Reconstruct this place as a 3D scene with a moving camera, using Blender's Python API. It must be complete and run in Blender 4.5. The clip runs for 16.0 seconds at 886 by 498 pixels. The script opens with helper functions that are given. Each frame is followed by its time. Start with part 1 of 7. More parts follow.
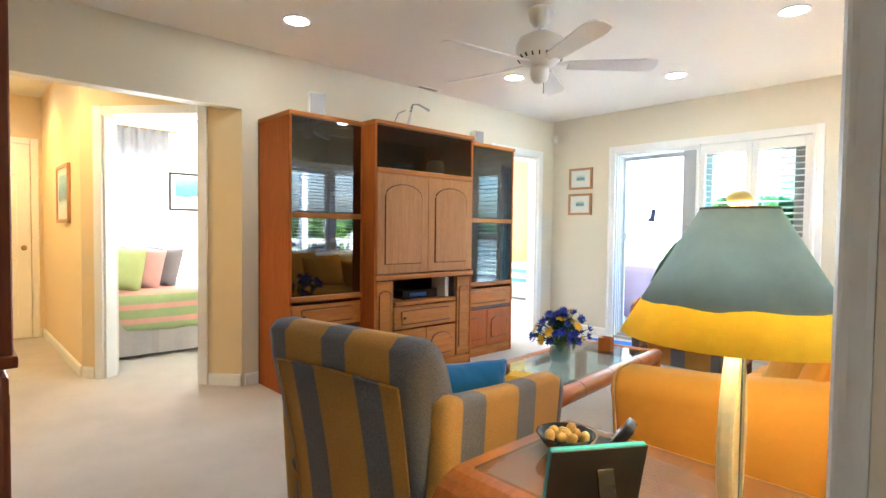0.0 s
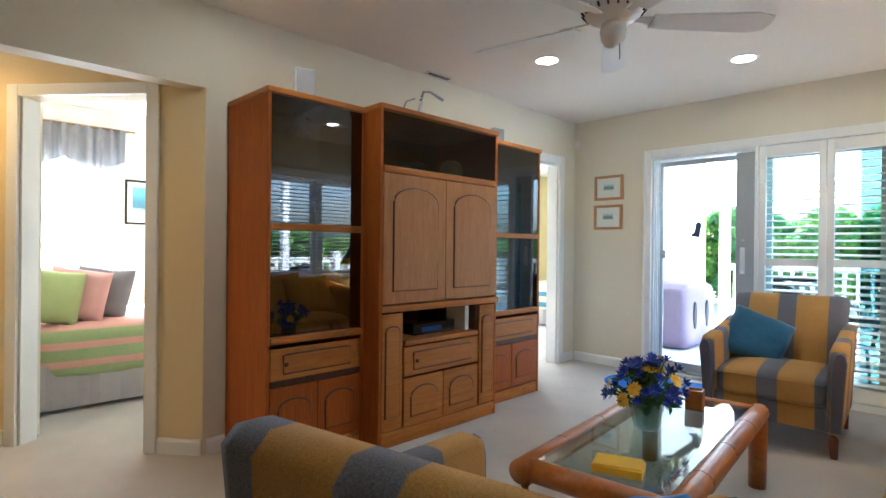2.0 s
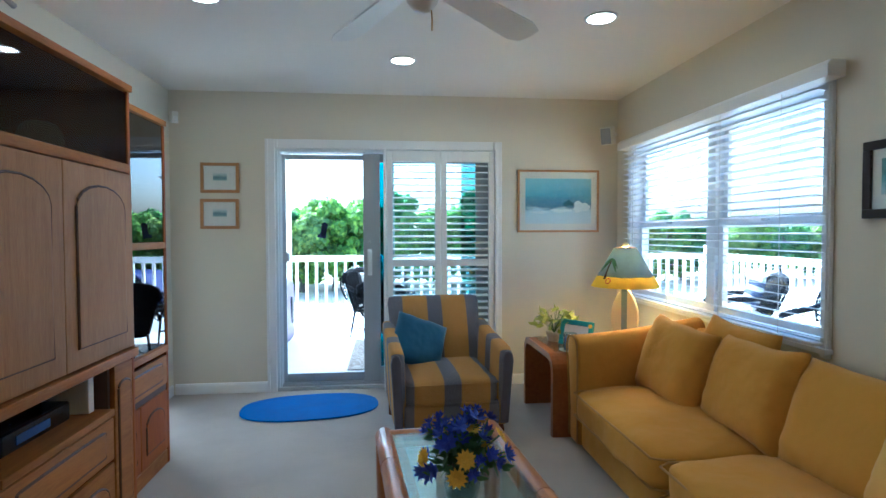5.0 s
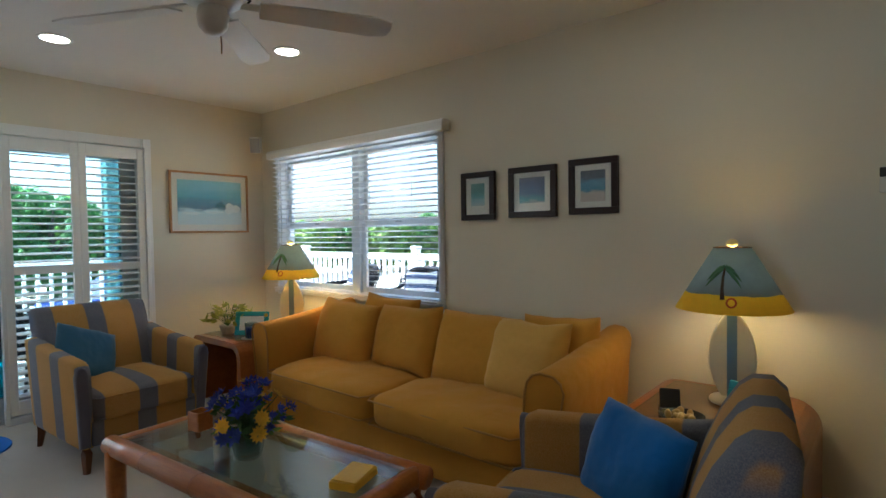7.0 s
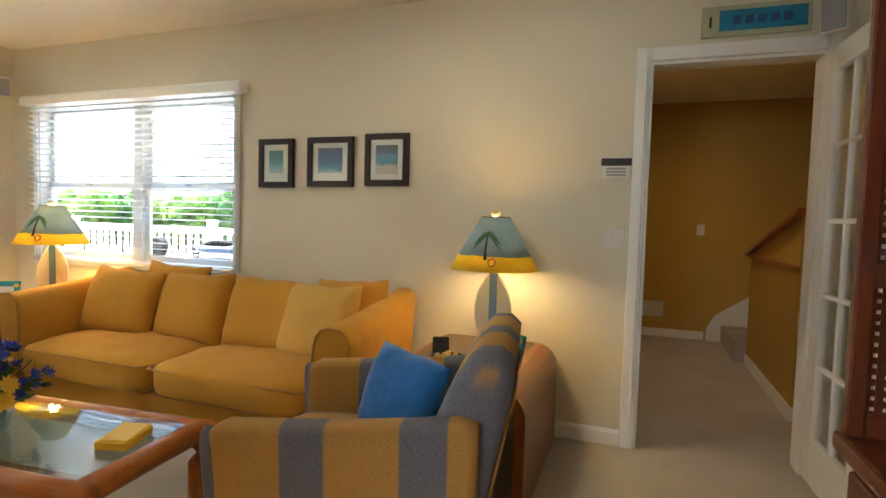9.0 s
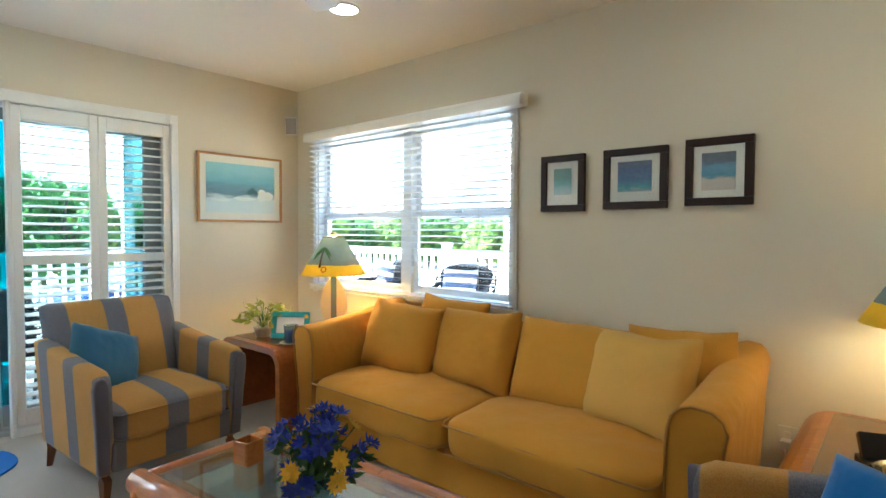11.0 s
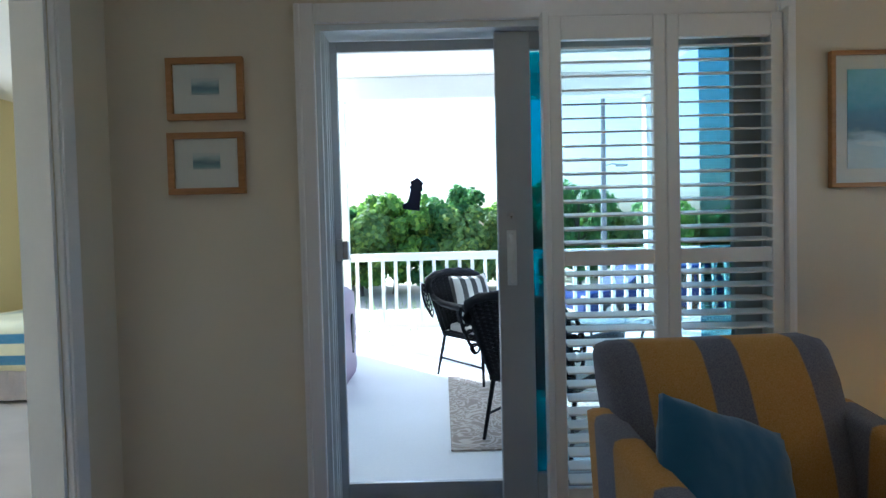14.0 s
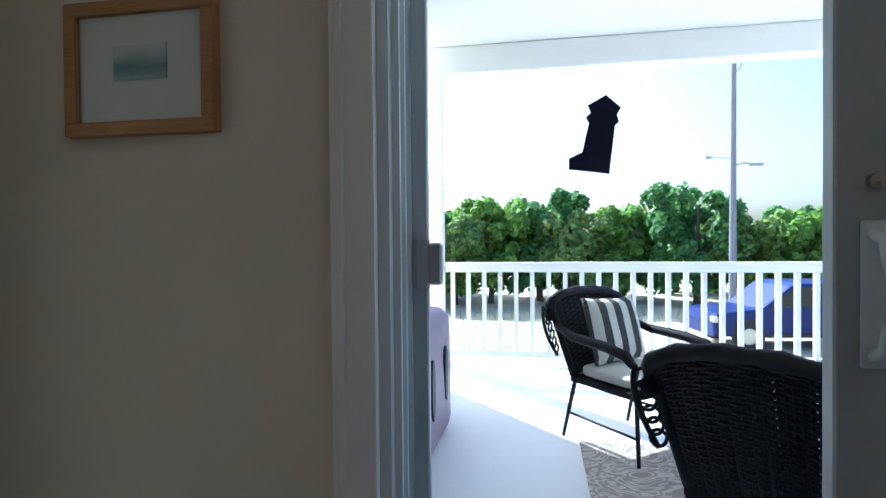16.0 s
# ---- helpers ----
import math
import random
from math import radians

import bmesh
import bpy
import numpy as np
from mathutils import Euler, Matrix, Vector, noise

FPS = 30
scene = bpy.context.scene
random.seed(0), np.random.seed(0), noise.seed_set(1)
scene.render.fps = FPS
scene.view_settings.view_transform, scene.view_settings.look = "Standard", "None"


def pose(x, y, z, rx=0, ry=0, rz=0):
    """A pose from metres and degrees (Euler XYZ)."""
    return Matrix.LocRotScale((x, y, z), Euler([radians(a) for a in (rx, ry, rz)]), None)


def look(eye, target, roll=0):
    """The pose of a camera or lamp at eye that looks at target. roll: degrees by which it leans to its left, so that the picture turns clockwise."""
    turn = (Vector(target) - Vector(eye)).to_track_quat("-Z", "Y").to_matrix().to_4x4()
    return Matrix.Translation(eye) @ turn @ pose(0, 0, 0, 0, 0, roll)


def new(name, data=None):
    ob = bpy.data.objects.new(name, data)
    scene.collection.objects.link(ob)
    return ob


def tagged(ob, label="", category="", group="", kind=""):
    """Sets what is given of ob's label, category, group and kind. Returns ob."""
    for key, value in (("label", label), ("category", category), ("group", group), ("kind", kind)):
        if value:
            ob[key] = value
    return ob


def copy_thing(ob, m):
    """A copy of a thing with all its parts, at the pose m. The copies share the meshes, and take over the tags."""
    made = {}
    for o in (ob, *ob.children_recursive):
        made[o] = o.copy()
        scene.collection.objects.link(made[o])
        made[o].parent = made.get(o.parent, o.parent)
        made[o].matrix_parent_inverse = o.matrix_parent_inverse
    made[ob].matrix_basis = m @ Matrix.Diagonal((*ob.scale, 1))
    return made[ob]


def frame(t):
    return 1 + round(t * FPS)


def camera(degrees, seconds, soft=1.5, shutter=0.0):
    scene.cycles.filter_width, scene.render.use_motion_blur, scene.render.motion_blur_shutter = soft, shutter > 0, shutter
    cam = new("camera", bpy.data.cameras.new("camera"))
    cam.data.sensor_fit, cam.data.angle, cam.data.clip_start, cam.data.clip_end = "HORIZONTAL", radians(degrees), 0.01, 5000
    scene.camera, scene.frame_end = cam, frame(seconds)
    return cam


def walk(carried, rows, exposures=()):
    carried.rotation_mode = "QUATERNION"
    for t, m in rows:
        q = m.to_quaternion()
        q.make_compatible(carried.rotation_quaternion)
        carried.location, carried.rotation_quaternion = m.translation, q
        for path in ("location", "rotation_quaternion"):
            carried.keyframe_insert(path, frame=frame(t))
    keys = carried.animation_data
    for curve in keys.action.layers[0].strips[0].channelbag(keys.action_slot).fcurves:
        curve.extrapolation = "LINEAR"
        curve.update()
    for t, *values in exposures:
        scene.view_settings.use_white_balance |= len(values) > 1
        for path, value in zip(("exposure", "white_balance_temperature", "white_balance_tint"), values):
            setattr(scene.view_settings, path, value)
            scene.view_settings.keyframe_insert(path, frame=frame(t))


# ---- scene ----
# path: seconds, eye, target, roll
cam = camera(79.3, 16.0)
PATH = [
    (0, (0.068, -5.514, 1.185), (-1.39, -4.148, 1.115), 0.7),
    (0.5, (-0.143, -5.387, 1.185), (-1.678, -4.106, 1.135), 0.3),
    (1, (-0.331, -5.252, 1.178), (-1.885, -3.992, 1.151), 0.7),
    (1.5, (-0.573, -5.146, 1.148), (-2.085, -3.837, 1.15), 0.6),
    (2, (-0.783, -5.067, 1.174), (-2.196, -3.651, 1.172), 0.6),
    (2.5, (-0.952, -4.977, 1.174), (-2.217, -3.428, 1.178), 0.4),
    (3, (-1.122, -4.886, 1.208), (-2.178, -3.188, 1.191), 0.5),
    (3.7, (-1.400, -4.985, 1.250), (-2.068, -3.100, 1.215), 0.4),
    (4.3, (-1.740, -4.960, 1.300), (-2.018, -2.980, 1.255), 0.1),
    (4.8, (-1.985, -4.760, 1.335), (-1.922, -2.762, 1.279), -0.1),
    (5.3, (-2.191, -4.524, 1.355), (-1.757, -2.572, 1.295), -0.3),
    (5.5, (-2.314, -4.515, 1.344), (-1.718, -2.606, 1.301), -0.5),
    (6, (-2.56, -4.565, 1.362), (-1.619, -2.801, 1.323), -1.2),
    (6.5, (-2.79, -4.66, 1.333), (-1.523, -3.113, 1.294), -1.2),
    (7, (-2.959, -4.823, 1.321), (-1.428, -3.538, 1.26), -0.8),
    (7.5, (-3.073, -4.956, 1.284), (-1.332, -3.975, 1.206), 0.6),
    (8, (-3.007, -4.955, 1.234), (-1.14, -4.245, 1.147), 2.7),
    (8.2, (-3.059, -5.004, 1.222), (-1.166, -4.369, 1.111), 2.2),
    (10.3, (-2.902, -4.561, 1.244), (-1.195, -3.524, 1.14), -0.2),
    (10.5, (-2.851, -4.417, 1.274), (-1.202, -3.29, 1.176), -0.3),
    (11, (-2.817, -4.178, 1.291), (-1.305, -2.871, 1.221), 0.3),
    (11.5, (-2.772, -3.836, 1.234), (-1.427, -2.356, 1.189), 0.2),
    (12, (-2.636, -3.554, 1.239), (-1.538, -1.884, 1.168), 0.2),
    (12.5, (-2.558, -3.205, 1.224), (-1.724, -1.39, 1.133), -0.2),
    (13, (-2.527, -2.839, 1.233), (-1.976, -0.919, 1.128), -0.9),
    (13.5, (-2.516, -2.502, 1.218), (-2.251, -0.522, 1.131), -1.9),
    (14, (-2.503, -2.192, 1.203), (-2.501, -0.193, 1.145), -1.4),
    (14.5, (-2.559, -1.899, 1.184), (-2.699, 0.096, 1.14), -1.3),
    (15, (-2.615, -1.563, 1.175), (-2.873, 0.419, 1.124), -1.4),
    (15.5, (-2.664, -1.224, 1.166), (-3.001, 0.746, 1.118), -0.6),
    (16, (-2.728, -0.898, 1.182), (-3.074, 1.072, 1.155), -0.5),
]
EXPOSURE = [(0, 4.25, 5100, 4), (1.5, 3.55, 5000, 4), (3, 3.2, 4650, 3), (5.5, 2.6, 4300, -2), (6.5, 2.2, 4650, -1), (7, 2.2, 5000, 1), (8, 3.0, 5800, 5), (10.5, 3.45, 5400, -2), (11.5, 2.85, 4750, -2), (12.5, 1.9, 4400, -2), (14, 1.55, 4800, 3), (16, 1.2, 4850, 4)]
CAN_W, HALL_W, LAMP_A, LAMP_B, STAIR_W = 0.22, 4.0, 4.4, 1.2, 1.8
FAN_A = 45

def camera_rows():
    return [(t, look(eye, target, roll)) for t, eye, target, roll in PATH]


walk(cam, camera_rows(), EXPOSURE)

# ---------------------------------------------------------------- world, sun
SUN_AZ, SUN_EL = (-0.67, 0.74), radians(38)
world = bpy.data.worlds.new("sky")
scene.world = world
world.use_nodes = True
wn = world.node_tree.nodes
sky = wn.new("ShaderNodeTexSky")
sky.sky_type = "NISHITA"
sky.sun_disc = False
sky.sun_elevation = SUN_EL
sky.sun_rotation = math.atan2(SUN_AZ[0], SUN_AZ[1])
sky.air_density, sky.dust_density, sky.ozone_density = 1.0, 4.0, 1.0
wn["Background"].inputs[1].default_value = 0.15
world.node_tree.links.new(sky.outputs[0], wn["Background"].inputs[0])
sun_data = bpy.data.lights.new("sun", "SUN")
sun_data.energy, sun_data.angle, sun_data.color = 5.0, radians(0.55), (1.0, 0.95, 0.87)
sun = new("sun", sun_data)
sun.matrix_world = look((SUN_AZ[0] * 20 * math.cos(SUN_EL), SUN_AZ[1] * 20 * math.cos(SUN_EL), 20 * math.sin(SUN_EL)), (0, 0, 0))


def lamp(name, kind, at, power, color, size=0.05, spot=0, aim=None):
    d = bpy.data.lights.new(name, kind)
    d.energy, d.color = power, color
    if kind == "SPOT":
        d.spot_size, d.spot_blend, d.shadow_soft_size = radians(spot), 0.6, size
    elif kind == "POINT":
        d.shadow_soft_size = size
    ob = new(name, d)
    ob.matrix_world = look(at, aim or (at[0], at[1] + 0.0001, at[2] - 1))
    return ob


WARM = (1.0, 0.52, 0.10)
CANS = [(-2.97, -1.84), (-1.95, -0.93), (-0.88, -1.76), (-3.15, -3.82), (-0.9, -3.9)]
for cx, cy in CANS:
    lamp("can_lamp", "SPOT", (cx, cy, 2.49), CAN_W, (1.0, 0.84, 0.66), 0.05, 130)
lamp("hall_can_lamp", "SPOT", (-6.1, -5.3, 2.49), HALL_W, WARM, 0.05, 150)
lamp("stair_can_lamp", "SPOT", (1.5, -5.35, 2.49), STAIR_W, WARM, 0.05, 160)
lamp("hall_can_lamp", "SPOT", (-4.6, -5.35, 2.49), HALL_W, WARM, 0.05, 150)
# added area lamps in the bedroom window openings, standing in for sky light
for wx, wy, ww, power in ((-7.06, -3.985, 0.85, 6.5), (-7.06, -2.705, 0.42, 3.2), (-6.56, 1.4, 1.5, 5.5)):
    d = bpy.data.lights.new("window_sky_light", "AREA")
    d.shape, d.size, d.size_y, d.energy, d.color = "RECTANGLE", ww, 1.2, power, (0.93, 0.97, 1.0)
    new("window_sky_light", d).matrix_world = look((wx, wy, 1.38), (wx + 1, wy, 1.3))


# ---------------------------------------------------------------- materials
def nodes_of(name):
    m = bpy.data.materials.new(name)
    m.use_nodes = True
    nt = m.node_tree
    return m, nt, nt.nodes["Principled BSDF"]


def lnk(nt, a, b):
    nt.links.new(a, b)


def coords(nt, scale=(1, 1, 1), space="Object"):
    tc = nt.nodes.new("ShaderNodeTexCoord")
    mp = nt.nodes.new("ShaderNodeMapping")
    mp.inputs["Scale"].default_value = scale
    lnk(nt, tc.outputs[space], mp.inputs[0])
    return mp.outputs[0]


def noise_node(nt, vec, scale, detail=4, rough=0.55, distort=0.0):
    n = nt.nodes.new("ShaderNodeTexNoise")
    n.inputs["Scale"].default_value, n.inputs["Detail"].default_value = scale, detail
    n.inputs["Roughness"].default_value, n.inputs["Distortion"].default_value = rough, distort
    lnk(nt, vec, n.inputs["Vector"])
    return n.outputs["Fac"]


def ramp(nt, fac, stops):
    r = nt.nodes.new("ShaderNodeValToRGB")
    e = r.color_ramp.elements
    while len(e) < len(stops):
        e.new(0.5)
    for el, (p, c) in zip(e, stops):
        el.position, el.color = p, (*c, 1)
    lnk(nt, fac, r.inputs[0])
    return r.outputs[0]


def mix(nt, fac, a, b, mode="MIX"):
    n = nt.nodes.new("ShaderNodeMix")
    n.data_type, n.blend_type = "RGBA", mode
    for sock, v in ((n.inputs[0], fac), (n.inputs[6], a), (n.inputs[7], b)):
        if isinstance(v, (int, float)):
            sock.default_value = v
        elif isinstance(v, tuple):
            sock.default_value = (*v, 1)
        else:
            lnk(nt, v, sock)
    return n.outputs[2]


def bump(nt, bsdf, height, strength, dist=0.002):
    b = nt.nodes.new("ShaderNodeBump")
    b.inputs["Strength"].default_value, b.inputs["Distance"].default_value = strength, dist
    lnk(nt, height, b.inputs["Height"])
    lnk(nt, b.outputs[0], bsdf.inputs["Normal"])


def shade(c, k):
    return tuple(max(0.0, min(1.0, v * k)) for v in c)


def mat(name, col, rough=0.5, metal=0.0, var=0.1, scale=3.0, fine=90.0, relief=0.15, dist=0.0015, sheen=0.0, stretch=(1, 1, 1), spec=0.5, coat=0.0, folds=0.0, fold_scale=7.0):
    """A surface with broad patches and fine grain."""
    m, nt, b = nodes_of(name)
    v = coords(nt, stretch)
    broad = ramp(nt, noise_node(nt, v, scale, 3), [(0.3, shade(col, 1 - var)), (0.7, shade(col, 1 + var))])
    grain = noise_node(nt, v, fine, 5)
    c = mix(nt, 0.35, broad, ramp(nt, grain, [(0.3, shade(col, 1 - 1.3 * var)), (0.7, shade(col, 1 + 1.3 * var))]))
    lnk(nt, c, b.inputs["Base Color"])
    r = nt.nodes.new("ShaderNodeMapRange")
    r.inputs[3].default_value, r.inputs[4].default_value = max(0.02, rough - 0.07), min(1, rough + 0.07)
    lnk(nt, noise_node(nt, v, scale * 4, 4), r.inputs[0])
    lnk(nt, r.outputs[0], b.inputs["Roughness"])
    b.inputs["Metallic"].default_value = metal
    b.inputs["Specular IOR Level"].default_value = spec
    b.inputs["Sheen Weight"].default_value = sheen
    b.inputs["Coat Weight"].default_value = coat
    if folds:
        soft = noise_node(nt, v, fold_scale, 2, 0.45, 0.15)
        b1 = nt.nodes.new("ShaderNodeBump")
        b1.inputs["Strength"].default_value, b1.inputs["Distance"].default_value = 0.9, folds
        lnk(nt, soft, b1.inputs["Height"])
        b2 = nt.nodes.new("ShaderNodeBump")
        b2.inputs["Strength"].default_value, b2.inputs["Distance"].default_value = relief, dist
        lnk(nt, grain, b2.inputs["Height"])
        lnk(nt, b1.outputs[0], b2.inputs["Normal"])
        lnk(nt, b2.outputs[0], b.inputs["Normal"])
    elif relief:
        bump(nt, b, grain, relief, dist)
    return m


def wood(name, dark, light, axis=2, rough=0.38, scale=5.0, coat=0.15):
    """Straight grain along one axis, with slow bands and fine pores."""
    m, nt, b = nodes_of(name)
    st = [6.0, 6.0, 6.0]
    st[axis] = 0.5
    v = coords(nt, tuple(st))
    bands = noise_node(nt, v, scale, 6, 0.6, 1.2)
    pores = noise_node(nt, v, scale * 9, 3)
    c = ramp(nt, bands, [(0.25, dark), (0.5, tuple((a + b2) / 2 for a, b2 in zip(dark, light))), (0.75, light)])
    c = mix(nt, 0.22, c, ramp(nt, pores, [(0.35, shade(dark, 0.6)), (0.6, light)]))
    info = nt.nodes.new("ShaderNodeObjectInfo")
    c = mix(nt, 0.18, c, ramp(nt, info.outputs["Random"], [(0.0, shade(dark, 0.8)), (1.0, light)]))
    lnk(nt, c, b.inputs["Base Color"])
    b.inputs["Roughness"].default_value = rough
    b.inputs["Coat Weight"].default_value = coat
    b.inputs["Coat Roughness"].default_value = 0.25
    b.inputs["Specular IOR Level"].default_value = 0.3
    bump(nt, b, pores, 0.12, 0.0008)
    return m


def stripes(name, a, b_col, axis, period, offset=0.0, duty=0.5, rough=0.9, soft=0.02):
    """Woven cloth with broad stripes across one axis of the thing."""
    m, nt, b = nodes_of(name)
    v = coords(nt)
    sep = nt.nodes.new("ShaderNodeSeparateXYZ")
    lnk(nt, v, sep.inputs[0])

    def calc(op, x, y):
        n = nt.nodes.new("ShaderNodeMath")
        n.operation = op
        for i, val in enumerate((x, y)):
            if isinstance(val, (int, float)):
                n.inputs[i].default_value = val
            else:
                lnk(nt, val, n.inputs[i])
        return n.outputs[0]
    ph = calc("FRACT", calc("ADD", calc("DIVIDE", sep.outputs[axis], period), 100.0 + offset), 0)
    fac = ramp(nt, ph, [(0, (0, 0, 0)), (duty - soft, (0, 0, 0)), (duty, (1, 1, 1)), (1 - soft, (1, 1, 1)), (1.0, (0, 0, 0))])
    weave = noise_node(nt, v, 260, 2)
    broad = noise_node(nt, v, 5, 3)
    ca = mix(nt, broad, shade(a, 0.85), shade(a, 1.15))
    cb = mix(nt, broad, shade(b_col, 0.85), shade(b_col, 1.15))
    c = mix(nt, 0.15, mix(nt, fac, ca, cb), ramp(nt, weave, [(0.3, (0.02, 0.02, 0.02)), (0.7, (0.7, 0.65, 0.5))]))
    lnk(nt, c, b.inputs["Base Color"])
    b.inputs["Roughness"].default_value = rough
    b.inputs["Sheen Weight"].default_value = 0.05
    b.inputs["Specular IOR Level"].default_value = 0.15
    bump(nt, b, weave, 0.35, 0.001)
    return m


def pane(name, tint=(1, 1, 1), gloss=1.0, rough=0.0, slant=0.9):
    """Thin clear glass: lets light straight through and mirrors at a slant."""
    m, nt, b = nodes_of(name)
    nt.nodes.remove(b)
    tr = nt.nodes.new("ShaderNodeBsdfTransparent")
    tr.inputs[0].default_value = (*tint, 1)
    gl = nt.nodes.new("ShaderNodeBsdfGlossy")
    gl.inputs["Roughness"].default_value = rough
    fr = nt.nodes.new("ShaderNodeLayerWeight")
    fr.inputs[0].default_value = 0.5
    pw = nt.nodes.new("ShaderNodeMath")
    pw.operation = "POWER"
    pw.inputs[1].default_value = 4.5
    lnk(nt, fr.outputs["Facing"], pw.inputs[0])
    k = nt.nodes.new("ShaderNodeMath")
    k.operation, k.use_clamp = "MULTIPLY_ADD", True
    k.inputs[1].default_value, k.inputs[2].default_value = slant, 0.04 * gloss
    lnk(nt, pw.outputs[0], k.inputs[0])
    mx = nt.nodes.new("ShaderNodeMixShader")
    lnk(nt, k.outputs[0], mx.inputs[0])
    lnk(nt, tr.outputs[0], mx.inputs[1])
    lnk(nt, gl.outputs[0], mx.inputs[2])
    lnk(nt, mx.outputs[0], nt.nodes["Material Output"].inputs[0])
    return m


def glow(name, col, power):
    m, nt, b = nodes_of(name)
    b.inputs["Base Color"].default_value = (*col, 1)
    b.inputs["Emission Color"].default_value = (*col, 1)
    b.inputs["Emission Strength"].default_value = power
    return m


def shade_cloth(name, upper, lower, split):
    """Painted lamp shade: sky above, sand below, letting some light through."""
    m, nt, b = nodes_of(name)
    v = coords(nt)
    sep = nt.nodes.new("ShaderNodeSeparateXYZ")
    lnk(nt, v, sep.inputs[0])
    wob = noise_node(nt, v, 9, 2)
    add = nt.nodes.new("ShaderNodeMath")
    add.operation = "MULTIPLY_ADD"
    add.inputs[1].default_value = 0.02
    lnk(nt, wob, add.inputs[0])
    lnk(nt, sep.outputs[2], add.inputs[2])
    gt = nt.nodes.new("ShaderNodeMath")
    gt.operation = "GREATER_THAN"
    gt.inputs[1].default_value = split
    lnk(nt, add.outputs[0], gt.inputs[0])
    blot = noise_node(nt, v, 14, 4)
    c = mix(nt, gt.outputs[0], mix(nt, blot, shade(lower, 0.85), shade(lower, 1.12)), mix(nt, blot, shade(upper, 0.8), shade(upper, 1.2)))
    lnk(nt, c, b.inputs["Base Color"])
    b.inputs["Roughness"].default_value = 0.85
    bump(nt, b, noise_node(nt, v, 300, 2), 0.2, 0.0006)
    tl = nt.nodes.new("ShaderNodeBsdfTranslucent")
    lnk(nt, c, tl.inputs[0])
    mx = nt.nodes.new("ShaderNodeMixShader")
    mx.inputs[0].default_value = 0.42
    lnk(nt, b.outputs[0], mx.inputs[1])
    lnk(nt, tl.outputs[0], mx.inputs[2])
    lnk(nt, mx.outputs[0], nt.nodes["Material Output"].inputs[0])
    return m


M_WALL = mat("cream_wall_paint", (0.70, 0.65, 0.515), 0.75, var=0.02, scale=1.2, fine=220, relief=0.12, dist=0.001)
M_CEIL = mat("white_ceiling_paint", (0.80, 0.77, 0.70), 0.85, var=0.02, scale=1.0, fine=150, relief=0.3, dist=0.0015)
# cream wall with the warm glow of the hall lamps put into its colour
M_HALL = mat("cream_hall_paint_with_lamplight", (0.74, 0.585, 0.32), 0.75, var=0.02, scale=1.2, fine=220, relief=0.12, dist=0.001)
M_TAN = mat("tan_wall_paint", (0.50, 0.315, 0.065), 0.75, var=0.03, scale=1.5, fine=200)
M_YELLOW_WALL = mat("pale_yellow_wall_paint", (0.80, 0.66, 0.33), 0.75, var=0.03, scale=1.5, fine=200)
M_WHITE = mat("white_gloss_trim", (0.82, 0.82, 0.80), 0.32, var=0.02, scale=3, fine=60, relief=0.05)
M_DOOR = mat("white_door_paint", (0.80, 0.76, 0.66), 0.4, var=0.02, scale=3, fine=60, relief=0.05)
M_CARPET = mat("beige_carpet", (0.52, 0.475, 0.42), 0.97, var=0.13, scale=2.2, fine=420, relief=0.9, dist=0.006, sheen=0.1, folds=0.010, fold_scale=9.0, spec=0.15)
M_ALU = mat("grey_aluminium", (0.50, 0.52, 0.53), 0.42, 0.7, var=0.06, scale=6, fine=120, relief=0.04)
M_VINYL = mat("white_vinyl", (0.74, 0.78, 0.78), 0.35, var=0.02, scale=4, fine=90, relief=0.03)
M_STILE = mat("grey_beige_vinyl", (0.40, 0.42, 0.43), 0.45, var=0.04, scale=4, fine=90, relief=0.03)
M_DARK = mat("black_rubber", (0.02, 0.02, 0.022), 0.6, var=0.2, scale=6)
M_STEEL = mat("brushed_steel", (0.55, 0.55, 0.54), 0.3, 1.0, var=0.06, scale=5, fine=200, relief=0.05)
M_BRASS = mat("aged_brass", (0.35, 0.22, 0.08), 0.35, 1.0, var=0.12, scale=9)
M_GLASS = pane("clear_glass")
M_PICTURE_GLASS = pane("anti_glare_picture_glass", (0.97, 0.99, 0.99), 0.25, 0.15, 0.25)
M_TEAL_GLASS = pane("green_edged_glass", (0.86, 0.95, 0.96), 1.0)
M_DEEP_TEAL = pane("deep_teal_layered_glass", (0.09, 0.35, 0.41), 1.0)
M_GREY_TEAL = pane("grey_teal_layered_glass", (0.36, 0.50, 0.52), 1.0)
M_SMOKED = pane("smoked_cabinet_glass", (0.26, 0.22, 0.19), 3.0, 0.01)
M_FLAP = pane("lightly_smoked_flap_glass", (0.50, 0.44, 0.38), 0.7, 0.01, 0.3)
M_TABLE_GLASS = pane("table_glass", (0.72, 0.80, 0.78), 1.6)
M_TEAK = wood("teak_veneer", (0.24, 0.046, 0.002), (0.44, 0.118, 0.005), 2, 0.6, 5.0, 0.0)
M_TEAK_H = wood("teak_veneer_level_grain", (0.29, 0.083, 0.008), (0.53, 0.205, 0.028), 1, 0.55, 5.0, 0.02)
M_ASH = wood("pale_teak_door_wood", (0.36, 0.142, 0.036), (0.54, 0.26, 0.082), 2, 0.5, 5.0, 0.04)
# teak darkened to carry shade in recesses and along mouldings; plain dark on knobs
M_TEAK_DARK = wood("dark_teak_and_recess_shade", (0.06, 0.025, 0.01), (0.13, 0.055, 0.02), 2, 0.5)
